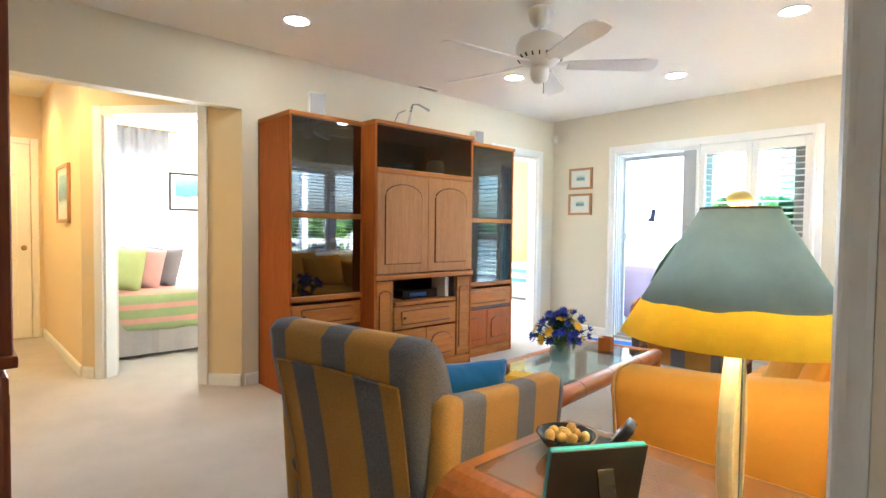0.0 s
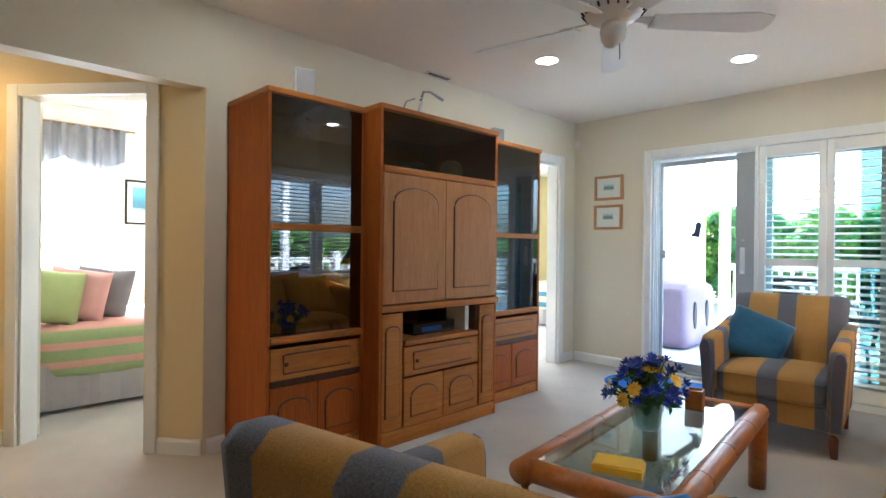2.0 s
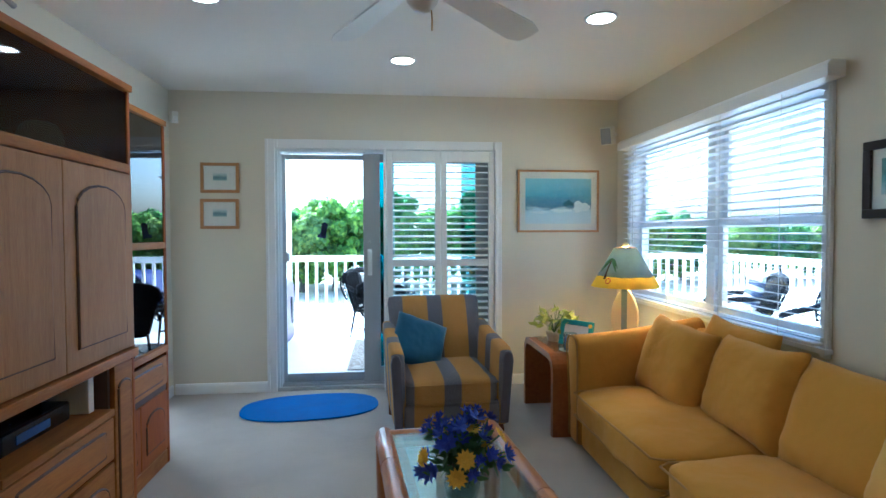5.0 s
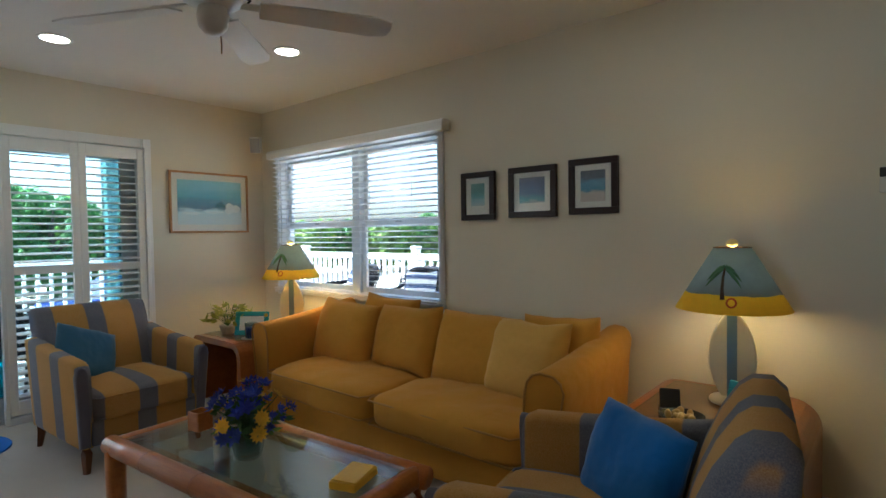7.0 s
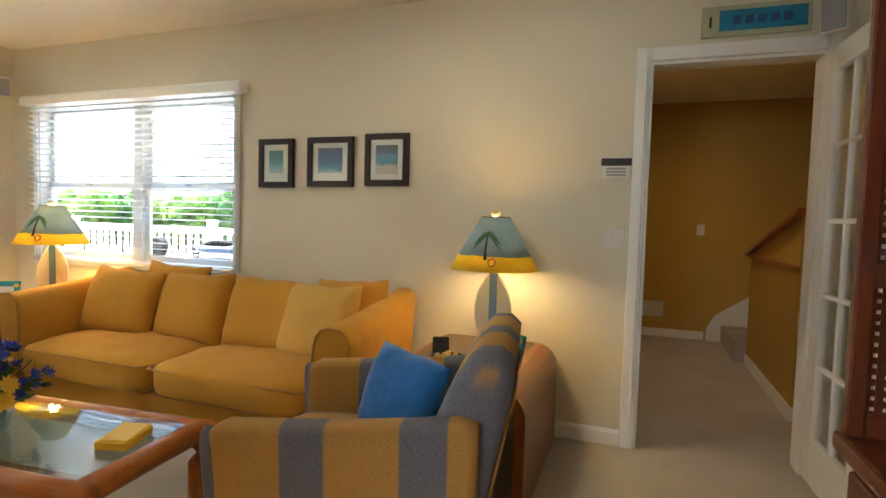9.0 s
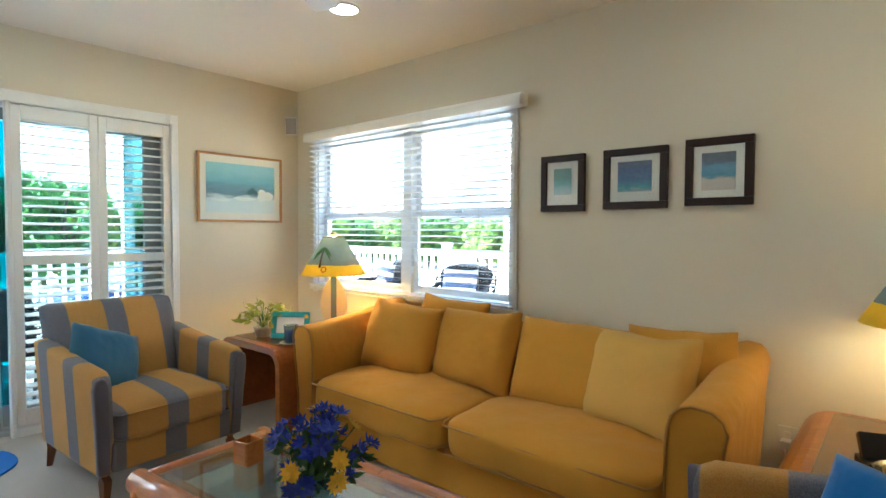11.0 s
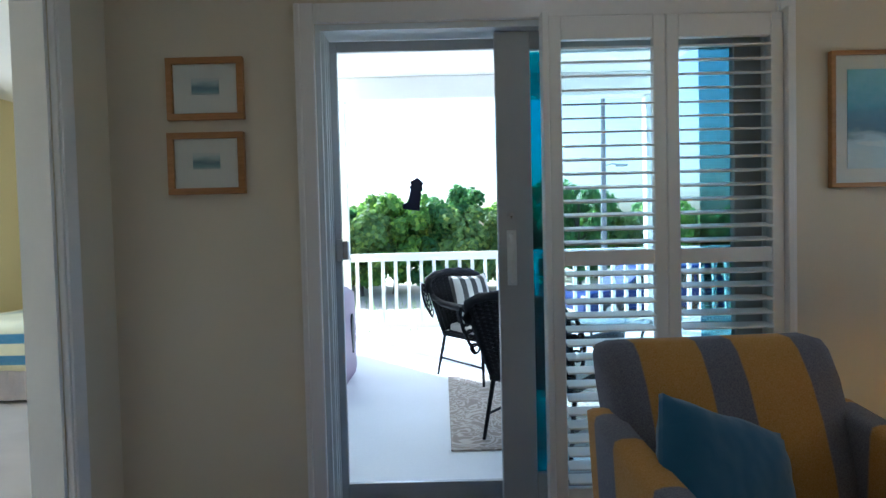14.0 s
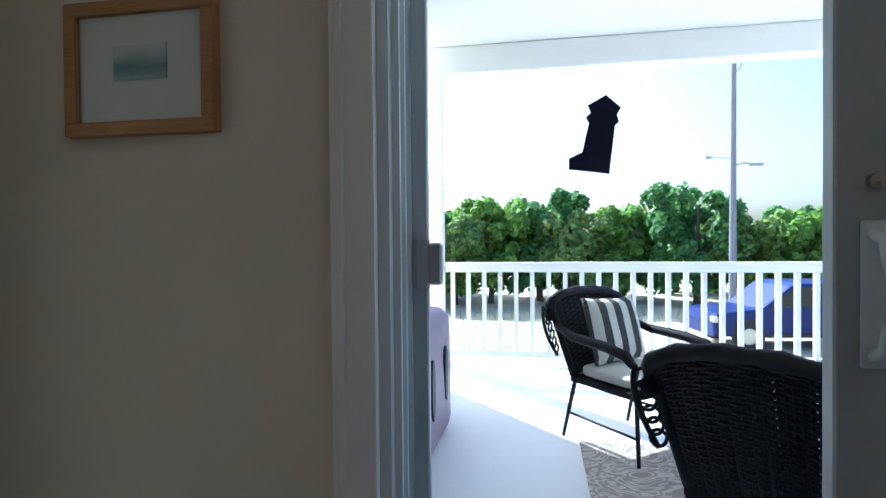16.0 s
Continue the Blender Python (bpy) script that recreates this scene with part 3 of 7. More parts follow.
leaf(-2.07, -1.14, 0.074, 0.108, "fixed_leaf", M_VINYL, 0.07, 0.1, M_GLASS)
for xa, xb, ma in ((-2.124, -2.072, M_DEEP_TEAL), (-1.41, -1.215, M_GREY_TEAL)):
    g = part("overlap_pane", one(box, xa, 0.0695, 0.15, xb, 0.0725, 1.955), ma, door, "deep teal glass where the leaves overlap")
    g.visible_shadow = False
fr = bmesh.new()
box(fr, -2.978, 0.112, 0.05, -2.935, 0.132, 2.03, 0.003)
box(fr, -2.935, 0.112, 0.05, -2.2, 0.132, 0.12, 0.003)
box(fr, -2.935, 0.112, 1.985, -2.2, 0.132, 2.03, 0.003)
box(fr, -2.24, 0.112, 0.121, -2.2, 0.132, 1.984, 0.003)
screen = part("screen_frame", fr, M_ALU, door, "grey aluminium screen door frame")
bm = bmesh.new()
box(bm, -2.958, 0.100, 1.09, -2.930, 0.112, 1.19, 0.004)
box(bm, -2.932, 0.098, 1.10, -2.905, 0.111, 1.18, 0.005)
part("screen_latch", bm, M_ALU, door, "grey screen latch")
bm = bmesh.new()
tube(bm, [(-2.215, 0.03, 1.0), (-2.215, 0.0, 1.012), (-2.215, -0.012, 1.05), (-2.215, -0.012, 1.14), (-2.215, 0.0, 1.178), (-2.215, 0.03, 1.19)], 0.011, 8)
box(bm, -2.235, 0.026, 0.98, -2.195, 0.031, 1.21, 0.002)
part("pull_handle", bm, M_VINYL, door, "white bow pull handle", True)
bm = bmesh.new()
cyl(bm, (-2.215, 0.031, 1.27), (-2.215, 0.02, 1.27), 0.012)
part("lock_knob", bm, M_STEEL, door)
# lighthouse silhouette stuck on the screen
dec = bmesh.new()
slab(dec, [(-0.052, -0.07), (0.032, -0.082), (0.044, 0.02), (0.052, 0.028), (0.048, 0.042), (0.056, 0.058), (0.026, 0.086), (-0.012, 0.066), (-0.006, 0.05), (-0.016, 0.040), (-0.010, 0.028), (-0.024, -0.034), (-0.052, -0.046)], 1, -0.0015, 0.0015)
sticker = tagged(link("lighthouse_sticker", dec, mat("navy_film", (0.02, 0.03, 0.10), 0.6, var=0.2)), "navy lighthouse silhouette stuck on the screen door", "sticker")
sticker.matrix_world = pose(-2.625, 0.11, 1.372) @ Matrix.Scale(0.85, 4)


def shutter_leaf(x0, x1, y, parent):
    """One plantation shutter leaf with a middle rail and tilted louvres."""
    fr = bmesh.new()
    st = 0.05
    box(fr, x0, y - 0.015, 0.06, x0 + st, y + 0.015, 2.045, 0.004)
    box(fr, x1 - st, y - 0.015, 0.06, x1, y + 0.015, 2.045, 0.004)
    for za, zb in ((0.06, 0.16), (1.06, 1.12), (1.955, 2.045)):
        box(fr, x0 + st, y - 0.013, za, x1 - st, y + 0.013, zb, 0.003)
    f = part("shutter_leaf", fr, M_WHITE, parent)
    sl = bmesh.new()
    w = (x1 - x0) / 2 - st - 0.003
    box(sl, -w, -0.03, -0.004, w, 0.03, 0.004, 0.0035, 2)
    me = bpy.data.meshes.new("louvre")
    sl.to_mesh(me)
    sl.free()
    me.materials.append(M_WHITE)
    for za, zb in ((0.165, 1.055), (1.125, 1.95)):
        n = round((zb - za) / 0.0555)
        for i in range(n):
            ob = new("louvre", me)
            ob.parent = f
            ob.matrix_world = pose((x0 + x1) / 2, y, za + (i + 0.5) * (zb - za) / n, 12)


shut = thing("plantation_shutters", "white folding plantation shutters with tilted louvres beside the patio door", "shutters", (-1.6, -0.05, 0.0))
bm = bmesh.new()
box(bm, -2.095 + 1.6, -0.035 , 0.0, -2.07 + 1.6, 0.03, 2.06, 0.003)
box(bm, -1.135 + 1.6, -0.035, 0.0, -1.11 + 1.6, 0.03, 2.06, 0.003)
box(bm, -2.07 + 1.6, -0.033, 0.0, -1.135 + 1.6, 0.028, 0.05, 0.003)
part("shutter_frame", bm, M_WHITE, shut)
for a, b in ((-2.067, -1.605), (-1.602, -1.138)):
    shutter_leaf(a + 1.6, b + 1.6, 0.0, shut)
for o in shut.children_recursive:
    if o.name.startswith("louvre"):
        o.matrix_parent_inverse = Matrix.Identity(4)

# ---------------------------------------------------------------- sofa window
win = tagged(new("window_1"), "white double hung window pair over the sofa", "", "", "structure")
ym = -1.36
for y0, y1 in ((WE[0] + 0.015, ym - 0.045), (ym + 0.045, WE[1] - 0.015)):
    for z0, z1, x in ((0.83, 1.41, 0.055), (1.40, 2.02, 0.085)):
        bm = bmesh.new()
        box(bm, x, y0, z0, x + 0.028, y0 + 0.045, z1, 0.003)
        box(bm, x, y1 - 0.045, z0, x + 0.028, y1, z1, 0.003)
        box(bm, x + 0.001, y0 + 0.045, z0, x + 0.027, y1 - 0.045, z0 + 0.045, 0.003)
        box(bm, x + 0.001, y0 + 0.045, z1 - 0.035, x + 0.027, y1 - 0.045, z1, 0.003)
        s = part("sash", bm, M_WHITE, win)
        g = part("pane", one(box, x + 0.011, y0 + 0.045, z0 + 0.045, x + 0.016, y1 - 0.045, z1 - 0.035), M_GLASS, s)
        g.visible_shadow = False
    part("sash_lock", one(box, 0.035, (y0 + y1) / 2 - 0.03, 1.41, 0.056, (y0 + y1) / 2 + 0.03, 1.425, 0.004), M_STEEL, win)
part("mullion", one(box, 0.03, ym - 0.044, 0.81, 0.125, ym + 0.044, 2.03, 0.004), M_WHITE, win)
bm = bmesh.new()
box(bm, 0.001, WE[0] + 0.001, 0.801, 0.139, WE[1] - 0.001, 0.825)
box(bm, 0.001, WE[0] + 0.001, 0.825, 0.139, WE[0] + 0.014, 2.039)
box(bm, 0.001, WE[1] - 0.014, 0.825, 0.139, WE[1] - 0.001, 2.039)
box(bm, 0.001, WE[0] + 0.014, 2.022, 0.139, WE[1] - 0.014, 2.039)
part("window_lining", bm, M_WHITE, win)
bm = bmesh.new()
box(bm, -0.045, WE[0] - 0.06, 0.772, 0.0, WE[1] + 0.06, 0.798, 0.006, 2)
part("window_sill", bm, M_WHITE, win)

blind = thing("venetian_blind", "white wide-slat venetian blind, open and lowered over the window", "blind", (-0.052, -1.31, 0.83))
bm = bmesh.new()
slab(bm, [(-0.06, 1.21), (0.029, 1.21), (0.029, 1.285), (-0.045, 1.285), (-0.06, 1.265)], 1, -1.125, 1.065, 0.004)
part("valance", bm, M_WHITE, blind, "white moulded valance board")
bm = bmesh.new()
box(bm, -0.024, -1.03, -0.0015, 0.024, 1.03, 0.0015)
me = bpy.data.meshes.new("slat")
bm.to_mesh(me)
bm.free()
me.materials.append(M_WHITE)
for i in range(27):
    ob = new("slat", me)
    ob.parent = blind
    ob.matrix_basis = pose(0, 0, 0.02 + i * 0.0445, 0, 8, 0)
for yy in (-0.8, -0.3, 0.3, 0.8):
    part("ladder_cord", one(cyl, (-0.026, yy, 0.0), (-0.026, yy, 1.21), 0.0016, seg=5), M_PLASTIC, blind)
part("bottom_bar", one(box, -0.026, -1.03, -0.022, 0.026, 1.03, -0.006, 0.003), M_WHITE, blind)


# ---------------------------------------------------------------- living room furniture
def arch(y0, y1, z0, z1, rise, n=9):
    """An outline with a shallow arched top."""
    pts = [(y0, z0), (y1, z0), (y1, z1 - rise)]
    for i in range(1, n):
        a = math.pi * i / n
        pts.append(((y0 + y1) / 2 + (y1 - y0) / 2 * math.cos(a), z1 - rise + rise * math.sin(a)))
    pts.append((y0, z1 - rise))
    return pts


def moulded_front(name, unit, x, y0, y1, z0, z1, material, knob=None, arched=True):
    """A cabinet door or drawer front with a moulded panel."""
    d = part(name, one(box, x, y0, z0, x + 0.018, y1, z1, 0.004, 2), material, unit)
    my, mz = min(0.075, (y1 - y0) * 0.17), min(0.075, (z1 - z0) * 0.2)
    pts = arch(y0 + my, y1 - my, z0 + mz, z1 - mz, min(0.09, (y1 - y0) * 0.18) if arched else 0.004)
    part("panel", one(slab, pts, 0, x + 0.016, x + 0.025, 0.006), material, d)
    # dark tube draws the shading line round the panel
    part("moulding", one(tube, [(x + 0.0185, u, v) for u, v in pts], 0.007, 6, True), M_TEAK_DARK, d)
    if knob:
        bm = bmesh.new()
        lathe(bm, [(0.006, 0), (0.006, 0.01), (0.013, 0.014), (0.011, 0.022), (0.004, 0.025)], 12, (0, 0, 0), Matrix.Translation((x + 0.018, *knob)) @ Matrix.Rotation(radians(90), 4, "Y"))
        part("knob", bm, M_TEAK_DARK, d, "", True)
    return d


def unit_shell(unit, x0, x1, y0, y1, top, back=True):
    for a, b in ((y0, y0 + 0.022), (y1 - 0.022, y1)):
        part("side_panel", one(box, x0, a, 0.0, x1, b, top - 0.03, 0.003), M_TEAK, unit)
    part("top_panel", one(box, x0, y0 - 0.004, top - 0.03, x1 + 0.012, y1 + 0.004, top, 0.006, 2), M_TEAK_H, unit)
    # back panel colour includes the shade inside the unit
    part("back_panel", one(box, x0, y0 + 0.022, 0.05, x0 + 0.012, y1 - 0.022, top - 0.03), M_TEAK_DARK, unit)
    part("plinth", one(box, x0 + 0.03, y0 + 0.022, 0.0, x1 - 0.004, y1 - 0.022, 0.085, 0.003), M_TEAK_H, unit)


def display_unit(y0, y1, label):
    """A tall side unit: smoked glass above, drawer and two doors below."""
    w = y1 - y0
    u = thing("wall_unit", label, "cabinet", (-3.6, (y0 + y1) / 2, 0), 0, "three-part wall unit")
    a, b, x0, x1 = -w / 2, w / 2, -0.235, 0.25
    unit_shell(u, x0, x1, a, b, 2.0)
    part("deck_shelf", one(box, x0 + 0.012, a + 0.022, 0.665, x1 + 0.012, b - 0.022, 0.70, 0.006, 2), M_TEAK_H, u)
    for z in (1.0, 1.28, 1.62):
        # inner shelves take the same shade-darkened teak
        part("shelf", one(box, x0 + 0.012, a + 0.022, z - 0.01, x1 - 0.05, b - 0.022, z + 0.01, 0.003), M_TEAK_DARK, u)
    part("rail", one(box, x1 - 0.03, a + 0.022, 1.262, x1 + 0.004, b - 0.022, 1.298, 0.008, 2), M_TEAK_H, u)
    for z0, z1 in ((0.705, 1.26), (1.30, 1.965)):
        g = part("glass_door", one(box, x1 - 0.012, a + 0.024, z0, x1 - 0.006, b - 0.024, z1), M_SMOKED, u, "smoked glass door")
        g.visible_shadow = False
    moulded_front("drawer_front", u, x1 - 0.018, a + 0.025, b - 0.025, 0.475, 0.64, M_TEAK_H, (a + 0.11, 0.557), False)
    moulded_front("door_front", u, x1 - 0.018, a + 0.025, -0.003, 0.095, 0.435, M_TEAK)
    moulded_front("door_front", u, x1 - 0.018, 0.003, b - 0.025, 0.095, 0.435, M_TEAK)
    part("divider_rail", one(box, x1 - 0.03, a + 0.022, 0.437, x1 - 0.008, b - 0.022, 0.473), M_TEAK_DARK, u)
    return u


display_unit(-3.77, -3.152, "tall teak wall unit with smoked glass doors and drawer")
display_unit(-2.088, -1.36, "narrower teak wall unit with smoked glass doors")
mid = thing("wall_unit", "deeper teak media unit with arched pale double doors", "cabinet", (-3.53, -2.62, 0), 0, "three-part wall unit")
a, b, x0, x1 = -0.53, 0.53, -0.305, 0.32
unit_shell(mid, x0, x1, a, b, 2.01)
part("shelf", one(box, x0 + 0.012, a + 0.022, 1.615, x1 + 0.01, b - 0.022, 1.655, 0.008, 2), M_TEAK_H, mid)
g = part("glass_flap", one(box, x1 - 0.012, a + 0.024, 1.66, x1 - 0.006, b - 0.024, 1.97), M_FLAP, mid, "smoked glass flap")
g.visible_shadow = False
moulded_front("tall_door", mid, x1 - 0.008, a + 0.02, -0.002, 0.845, 1.61, M_ASH)
moulded_front("tall_door", mid, x1 - 0.008, 0.002, b - 0.02, 0.845, 1.61, M_ASH)
part("ledge", one(box, x0 + 0.012, a + 0.003, 0.795, x1 + 0.022, b - 0.003, 0.835, 0.01, 2), M_TEAK_H, mid)
for s in (-1, 1):
    moulded_front("pilaster", mid, x1 - 0.018, *sorted((s * 0.505, s * 0.35)), 0.1, 0.785, M_TEAK_H)
    # niche sides darkened in colour for the shade of the recess
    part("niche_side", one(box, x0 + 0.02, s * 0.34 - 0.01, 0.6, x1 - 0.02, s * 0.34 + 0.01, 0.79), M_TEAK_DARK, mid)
part("niche_floor", one(box, x0 + 0.012, -0.33, 0.585, x1 + 0.008, 0.33, 0.615, 0.006, 2), M_TEAK_H, mid)
moulded_front("drawer_front", mid, x1 - 0.018, -0.335, 0.335, 0.40, 0.575, M_TEAK_H, (-0.24, 0.487), False)
moulded_front("door_front", mid, x1 - 0.018, -0.335, -0.003, 0.095, 0.385, M_TEAK_H)
moulded_front("door_front", mid, x1 - 0.018, 0.003, 0.335, 0.095, 0.385, M_TEAK_H)
part("base_rail", one(box, x1 - 0.03, a + 0.022, 0.04, x1 + 0.004, b - 0.022, 0.09, 0.006, 2), M_TEAK_H, mid)


def armchair(label, at, turn, pillow_mat, pillow_pose, pillow_label):
    """A club chair in broad stripes with slim flared arms; it faces -y."""
    c = thing("armchair", label, "armchair", at, turn, "striped armchairs")

    def spread(bm, low, high):
        for v in bm.verts:
            v.co.x *= low + (high - low) * max(0.0, min(1.0, (v.co.z - 0.13) / 0.72))
    front = [(0.125, 0.30), (0.150, 0.42), (0.178, 0.54), (0.215, 0.66), (0.262, 0.77), (0.310, 0.845), (0.345, 0.872)]
    rear = [(0.400, 0.874), (0.436, 0.84), (0.430, 0.74), (0.400, 0.60), (0.368, 0.44), (0.345, 0.28), (0.338, 0.13)]
    bm = bmesh.new()
    slab(bm, front + rear[:-1] + [(0.330, 0.30)], 0, -0.355, 0.355, 0.046)
    spread(bm, 0.81, 0.97)
    part("backrest", bm, M_STRIPE_X, c, "", True)
    bm = bmesh.new()
    slab(bm, [(y + 0.005, zz) for y, zz in rear[2:]] + [(y - 0.02, zz) for y, zz in rear[:1:-1]], 0, -0.295, 0.295, 0.004)
    spread(bm, 0.86, 0.94)
    part("outer_back", bm, M_STRIPE_BACK, c, "striped outside back panel", True)
    welt = [(x * (0.86 + 0.08 * (zz - 0.13) / 0.72), y + 0.006, zz) for x in (-0.295,) for y, zz in rear[:1:-1]]
    welt += [(0.0, 0.436, 0.748)] + [(-x, y, zz) for x, y, zz in welt[::-1]]
    part("piping", one(tube, welt, 0.0045, 6), M_STRIPE_BACK, c, "", True)
    bm = bmesh.new()
    puff(bm, 0.595, 0.66, 0.165, pose(0, -0.115, 0.365), 7, 11, 0.30, 0.010, 6)
    part("seat_cushion", bm, M_STRIPE_X, c, "", True)
    for zz in (0.300, 0.418):
        loop = [(x, y, zz) for x, y in ((-0.285, -0.420), (-0.265, -0.438), (0.265, -0.438), (0.285, -0.420), (0.290, 0.14), (-0.290, 0.14))]
        part("piping", one(tube, loop, 0.005, 6, True), M_STRIPE_X, c, "", True)
    part("apron", one(box, -0.30, -0.415, 0.15, 0.30, 0.34, 0.292, 0.018, 2), M_STRIPE_X, c, "", True)
    side = [(-0.395, 0.14), (-0.412, 0.30), (-0.425, 0.46), (-0.428, 0.54), (-0.415, 0.585), (-0.375, 0.606), (-0.20, 0.618), (0.0, 0.634), (0.18, 0.654), (0.30, 0.672), (0.35, 0.66), (0.345, 0.42), (0.335, 0.14)]
    for s in (-1, 1):
        bm = bmesh.new()
        slab(bm, side, 0, s * 0.300, s * 0.385, 0.026)
        spread(bm, 0.93, 1.03)
        for v in bm.verts:
            v.co.z = 0.14 + (v.co.z - 0.14) * 1.055
        part("arm", bm, M_STRIPE_Y, c, "", True)
        bm = bmesh.new()
        face = [(0.306, 0.15), (0.312, 0.40), (0.317, 0.565), (0.330, 0.603), (0.352, 0.612), (0.374, 0.598), (0.384, 0.555), (0.373, 0.40), (0.358, 0.15)]
        slab(bm, [(s * x, zz) for x, zz in face], 1, -0.4405, -0.40, 0.010)
        for v in bm.verts:
            v.co.y += 0.035 * (1 - v.co.z / 0.55)
        part("arm_front", bm, M_SLATE, c, "slate grey arm facing", True)
        for y in (-0.375, 0.30):
            bm = bmesh.new()
            tube(bm, [(s * 0.318, y, 0.16), (s * 0.318, y, 0.11), (s * 0.325, y + (0.025 if y > 0 else -0.012), 0.0)], [0.030, 0.029, 0.018], 4)
            part("leg", bm, M_LEG, c, "tapered reddish brown wooden leg")
    bm = bmesh.new()
    pillow(bm, 0.40, 0.36, 0.14, pose(0, 0, 0), 14, 3)
    p = tagged(link("throw_pillow", bm, pillow_mat, True), pillow_label, "pillow")
    p.matrix_world = c.matrix_world @ pillow_pose
    return c


M_SLATE = mat("slate_upholstery", (0.12, 0.115, 0.15), 0.92, var=0.12, scale=5, fine=320, relief=0.4, sheen=0.2)
armchair("gold and slate striped armchair beside the patio door", (-1.695, -0.985, 0), 4, M_TEAL_PILLOW, pose(-0.15, 0.05, 0.585, -26, 22, 10), "teal throw pillow leaning in the armchair")
armchair("gold and slate striped armchair with its back to the doorway", (-1.44, -4.21, 0), 190, M_BLUE_PILLOW, pose(-0.16, 0.01, 0.555, -20, 4, 52), "bright blue throw pillow leaning in the armchair")


def sofa():
    s = thing("sofa", "golden yellow twill sofa with two seat cushions, flared arms", "sofa", (-0.47, -2.52, 0), -90)
    L, D, C = 1.19, 0.43, 0.515
    part("base", one(box, -L + 0.16, -D + 0.02, 0.03, L - 0.16, D - 0.02, 0.215, 0.015, 2), M_SOFA, s)
    bm = bmesh.new()
    slab(bm, [(0.22, 0.03), (0.40, 0.03), (0.42, 0.66), (0.40, 0.745), (0.34, 0.75), (0.28, 0.68)], 0, -L + 0.15, L - 0.15, 0.03)
    part("back_frame", bm, M_SOFA, s, "", True)
    for sg in (-1, 1):
        bm = bmesh.new()
        n = 8
        prev = None
        for i in range(n + 1):
            y = -D + i * (2 * D - 0.02) / n
            f = i / n
            top = 0.70 + 0.10 * f ** 1.5
            fl = 0.045 * (1 - 0.5 * f)
            prof = [(0.155, 0.03), (0.155, top - 0.17), (0.151, top - 0.10), (0.137, top - 0.048), (0.108, top - 0.014), (0.065, top), (0.02 - fl * 0.5, top - 0.008), (-fl * 0.8, top - 0.034), (-fl - 0.008, top - 0.075), (-fl * 0.8, top - 0.18), (0.0, 0.25), (0.0, 0.03)]
            ring = [bm.verts.new((sg * (L - u), y, z)) for u, z in prof]
            if prev:
                for k in range(len(prof)):
                    bm.faces.new((prev[k], prev[(k + 1) % len(prof)], ring[(k + 1) % len(prof)], ring[k]))
            else:
                bm.faces.new(ring)
            prev = ring
        bm.faces.new(prev[::-1])
        bmesh.ops.recalc_face_normals(bm, faces=bm.faces[:])
        bmesh.ops.bevel(bm, geom=[e for e in bm.edges if len(e.link_faces) == 2 and e.calc_face_angle(0) > 0.5], offset=0.018, segments=2, affect="EDGES", profile=0.6)
        arm = part("arm", bm, M_SOFA, s, "", True)
        edge = [(sg * (L - u), -D - 0.004, z) for u, z in ((0.150, 0.05), (0.150, 0.53), (0.146, 0.60), (0.133, 0.649), (0.106, 0.682), (0.065, 0.695), (0.0, 0.688), (-0.034, 0.662), (-0.049, 0.622), (-0.032, 0.52), (0.005, 0.25), (0.005, 0.05))]
        part("piping", one(tube, edge, 0.006, 6), M_PIPING, arm, "", True)
        bm = bmesh.new()
        puff(bm, C * 2 - 0.004, 0.74, 0.19, pose(sg * C, -0.11, 0.315), 7, 15, 0.34, 0.014, sg * 4)
        cu = part("seat_cushion", bm, M_SOFA, s, "", True)
        for z in (0.245, 0.378):
            c0, c1 = sg * C - C + 0.012, sg * C + C - 0.012
            part("piping", one(tube, [(c0 + 0.02, 0.2, z), (c0, -0.42, z), (c0 + 0.03, -0.474, z), (c1 - 0.03, -0.474, z), (c1, -0.42, z), (c1 - 0.02, 0.2, z)], 0.0055, 6), M_PIPING, cu, "", True)
    for i, (x, y, tilt, turn, w) in enumerate(((-0.745, 0.03, -18, 2, 0.60), (-0.21, 0.10, -19, -3, 0.60), (0.37, 0.10, -19, 2, 0.60), (0.765, 0.045, -20, -9, 0.54))):
        bm = bmesh.new()
        pillow(bm, w, 0.46, 0.20, pose(x, y, 0.605, tilt, 2 * (-1) ** i, turn), 16, i + 1)
        part("back_pillow", bm, M_SOFA_PALE if i == 3 else M_SOFA, s, "paler golden back pillow" if i == 3 else "", True)
    bm = bmesh.new()
    pillow(bm, 0.56, 0.46, 0.16, pose(-0.50, 0.22, 0.64, -12, 3, 0), 14, 9)
    part("back_pillow", bm, M_SOFA, s, "", True)
    bm = bmesh.new()
    pillow(bm, 0.54, 0.46, 0.17, pose(0.89, 0.17, 0.625, -14, -4, -8), 14, 11)
    part("back_pillow", bm, M_SOFA, s, "", True)


sofa()

# coffee table: thick bent rails, glass set in
ct = thing("coffee_table", "honey bentwood coffee table with an inset glass top", "coffee table", (-1.755, -2.75, 0), 5)
w, l, r, z = 0.31, 0.715, 0.045, 0.362


def round_rect(w, l, c, z, n=4):
    pts = []
    for cx, cy, a0 in ((w - c, l - c, 0), (-w + c, l - c, 90), (-w + c, -l + c, 180), (w - c, -l + c, 270)):
        for i in range(n + 1):
            a = radians(a0 + 90 * i / n)
            pts.append((cx + c * math.cos(a), cy + c * math.sin(a), z))
    return pts


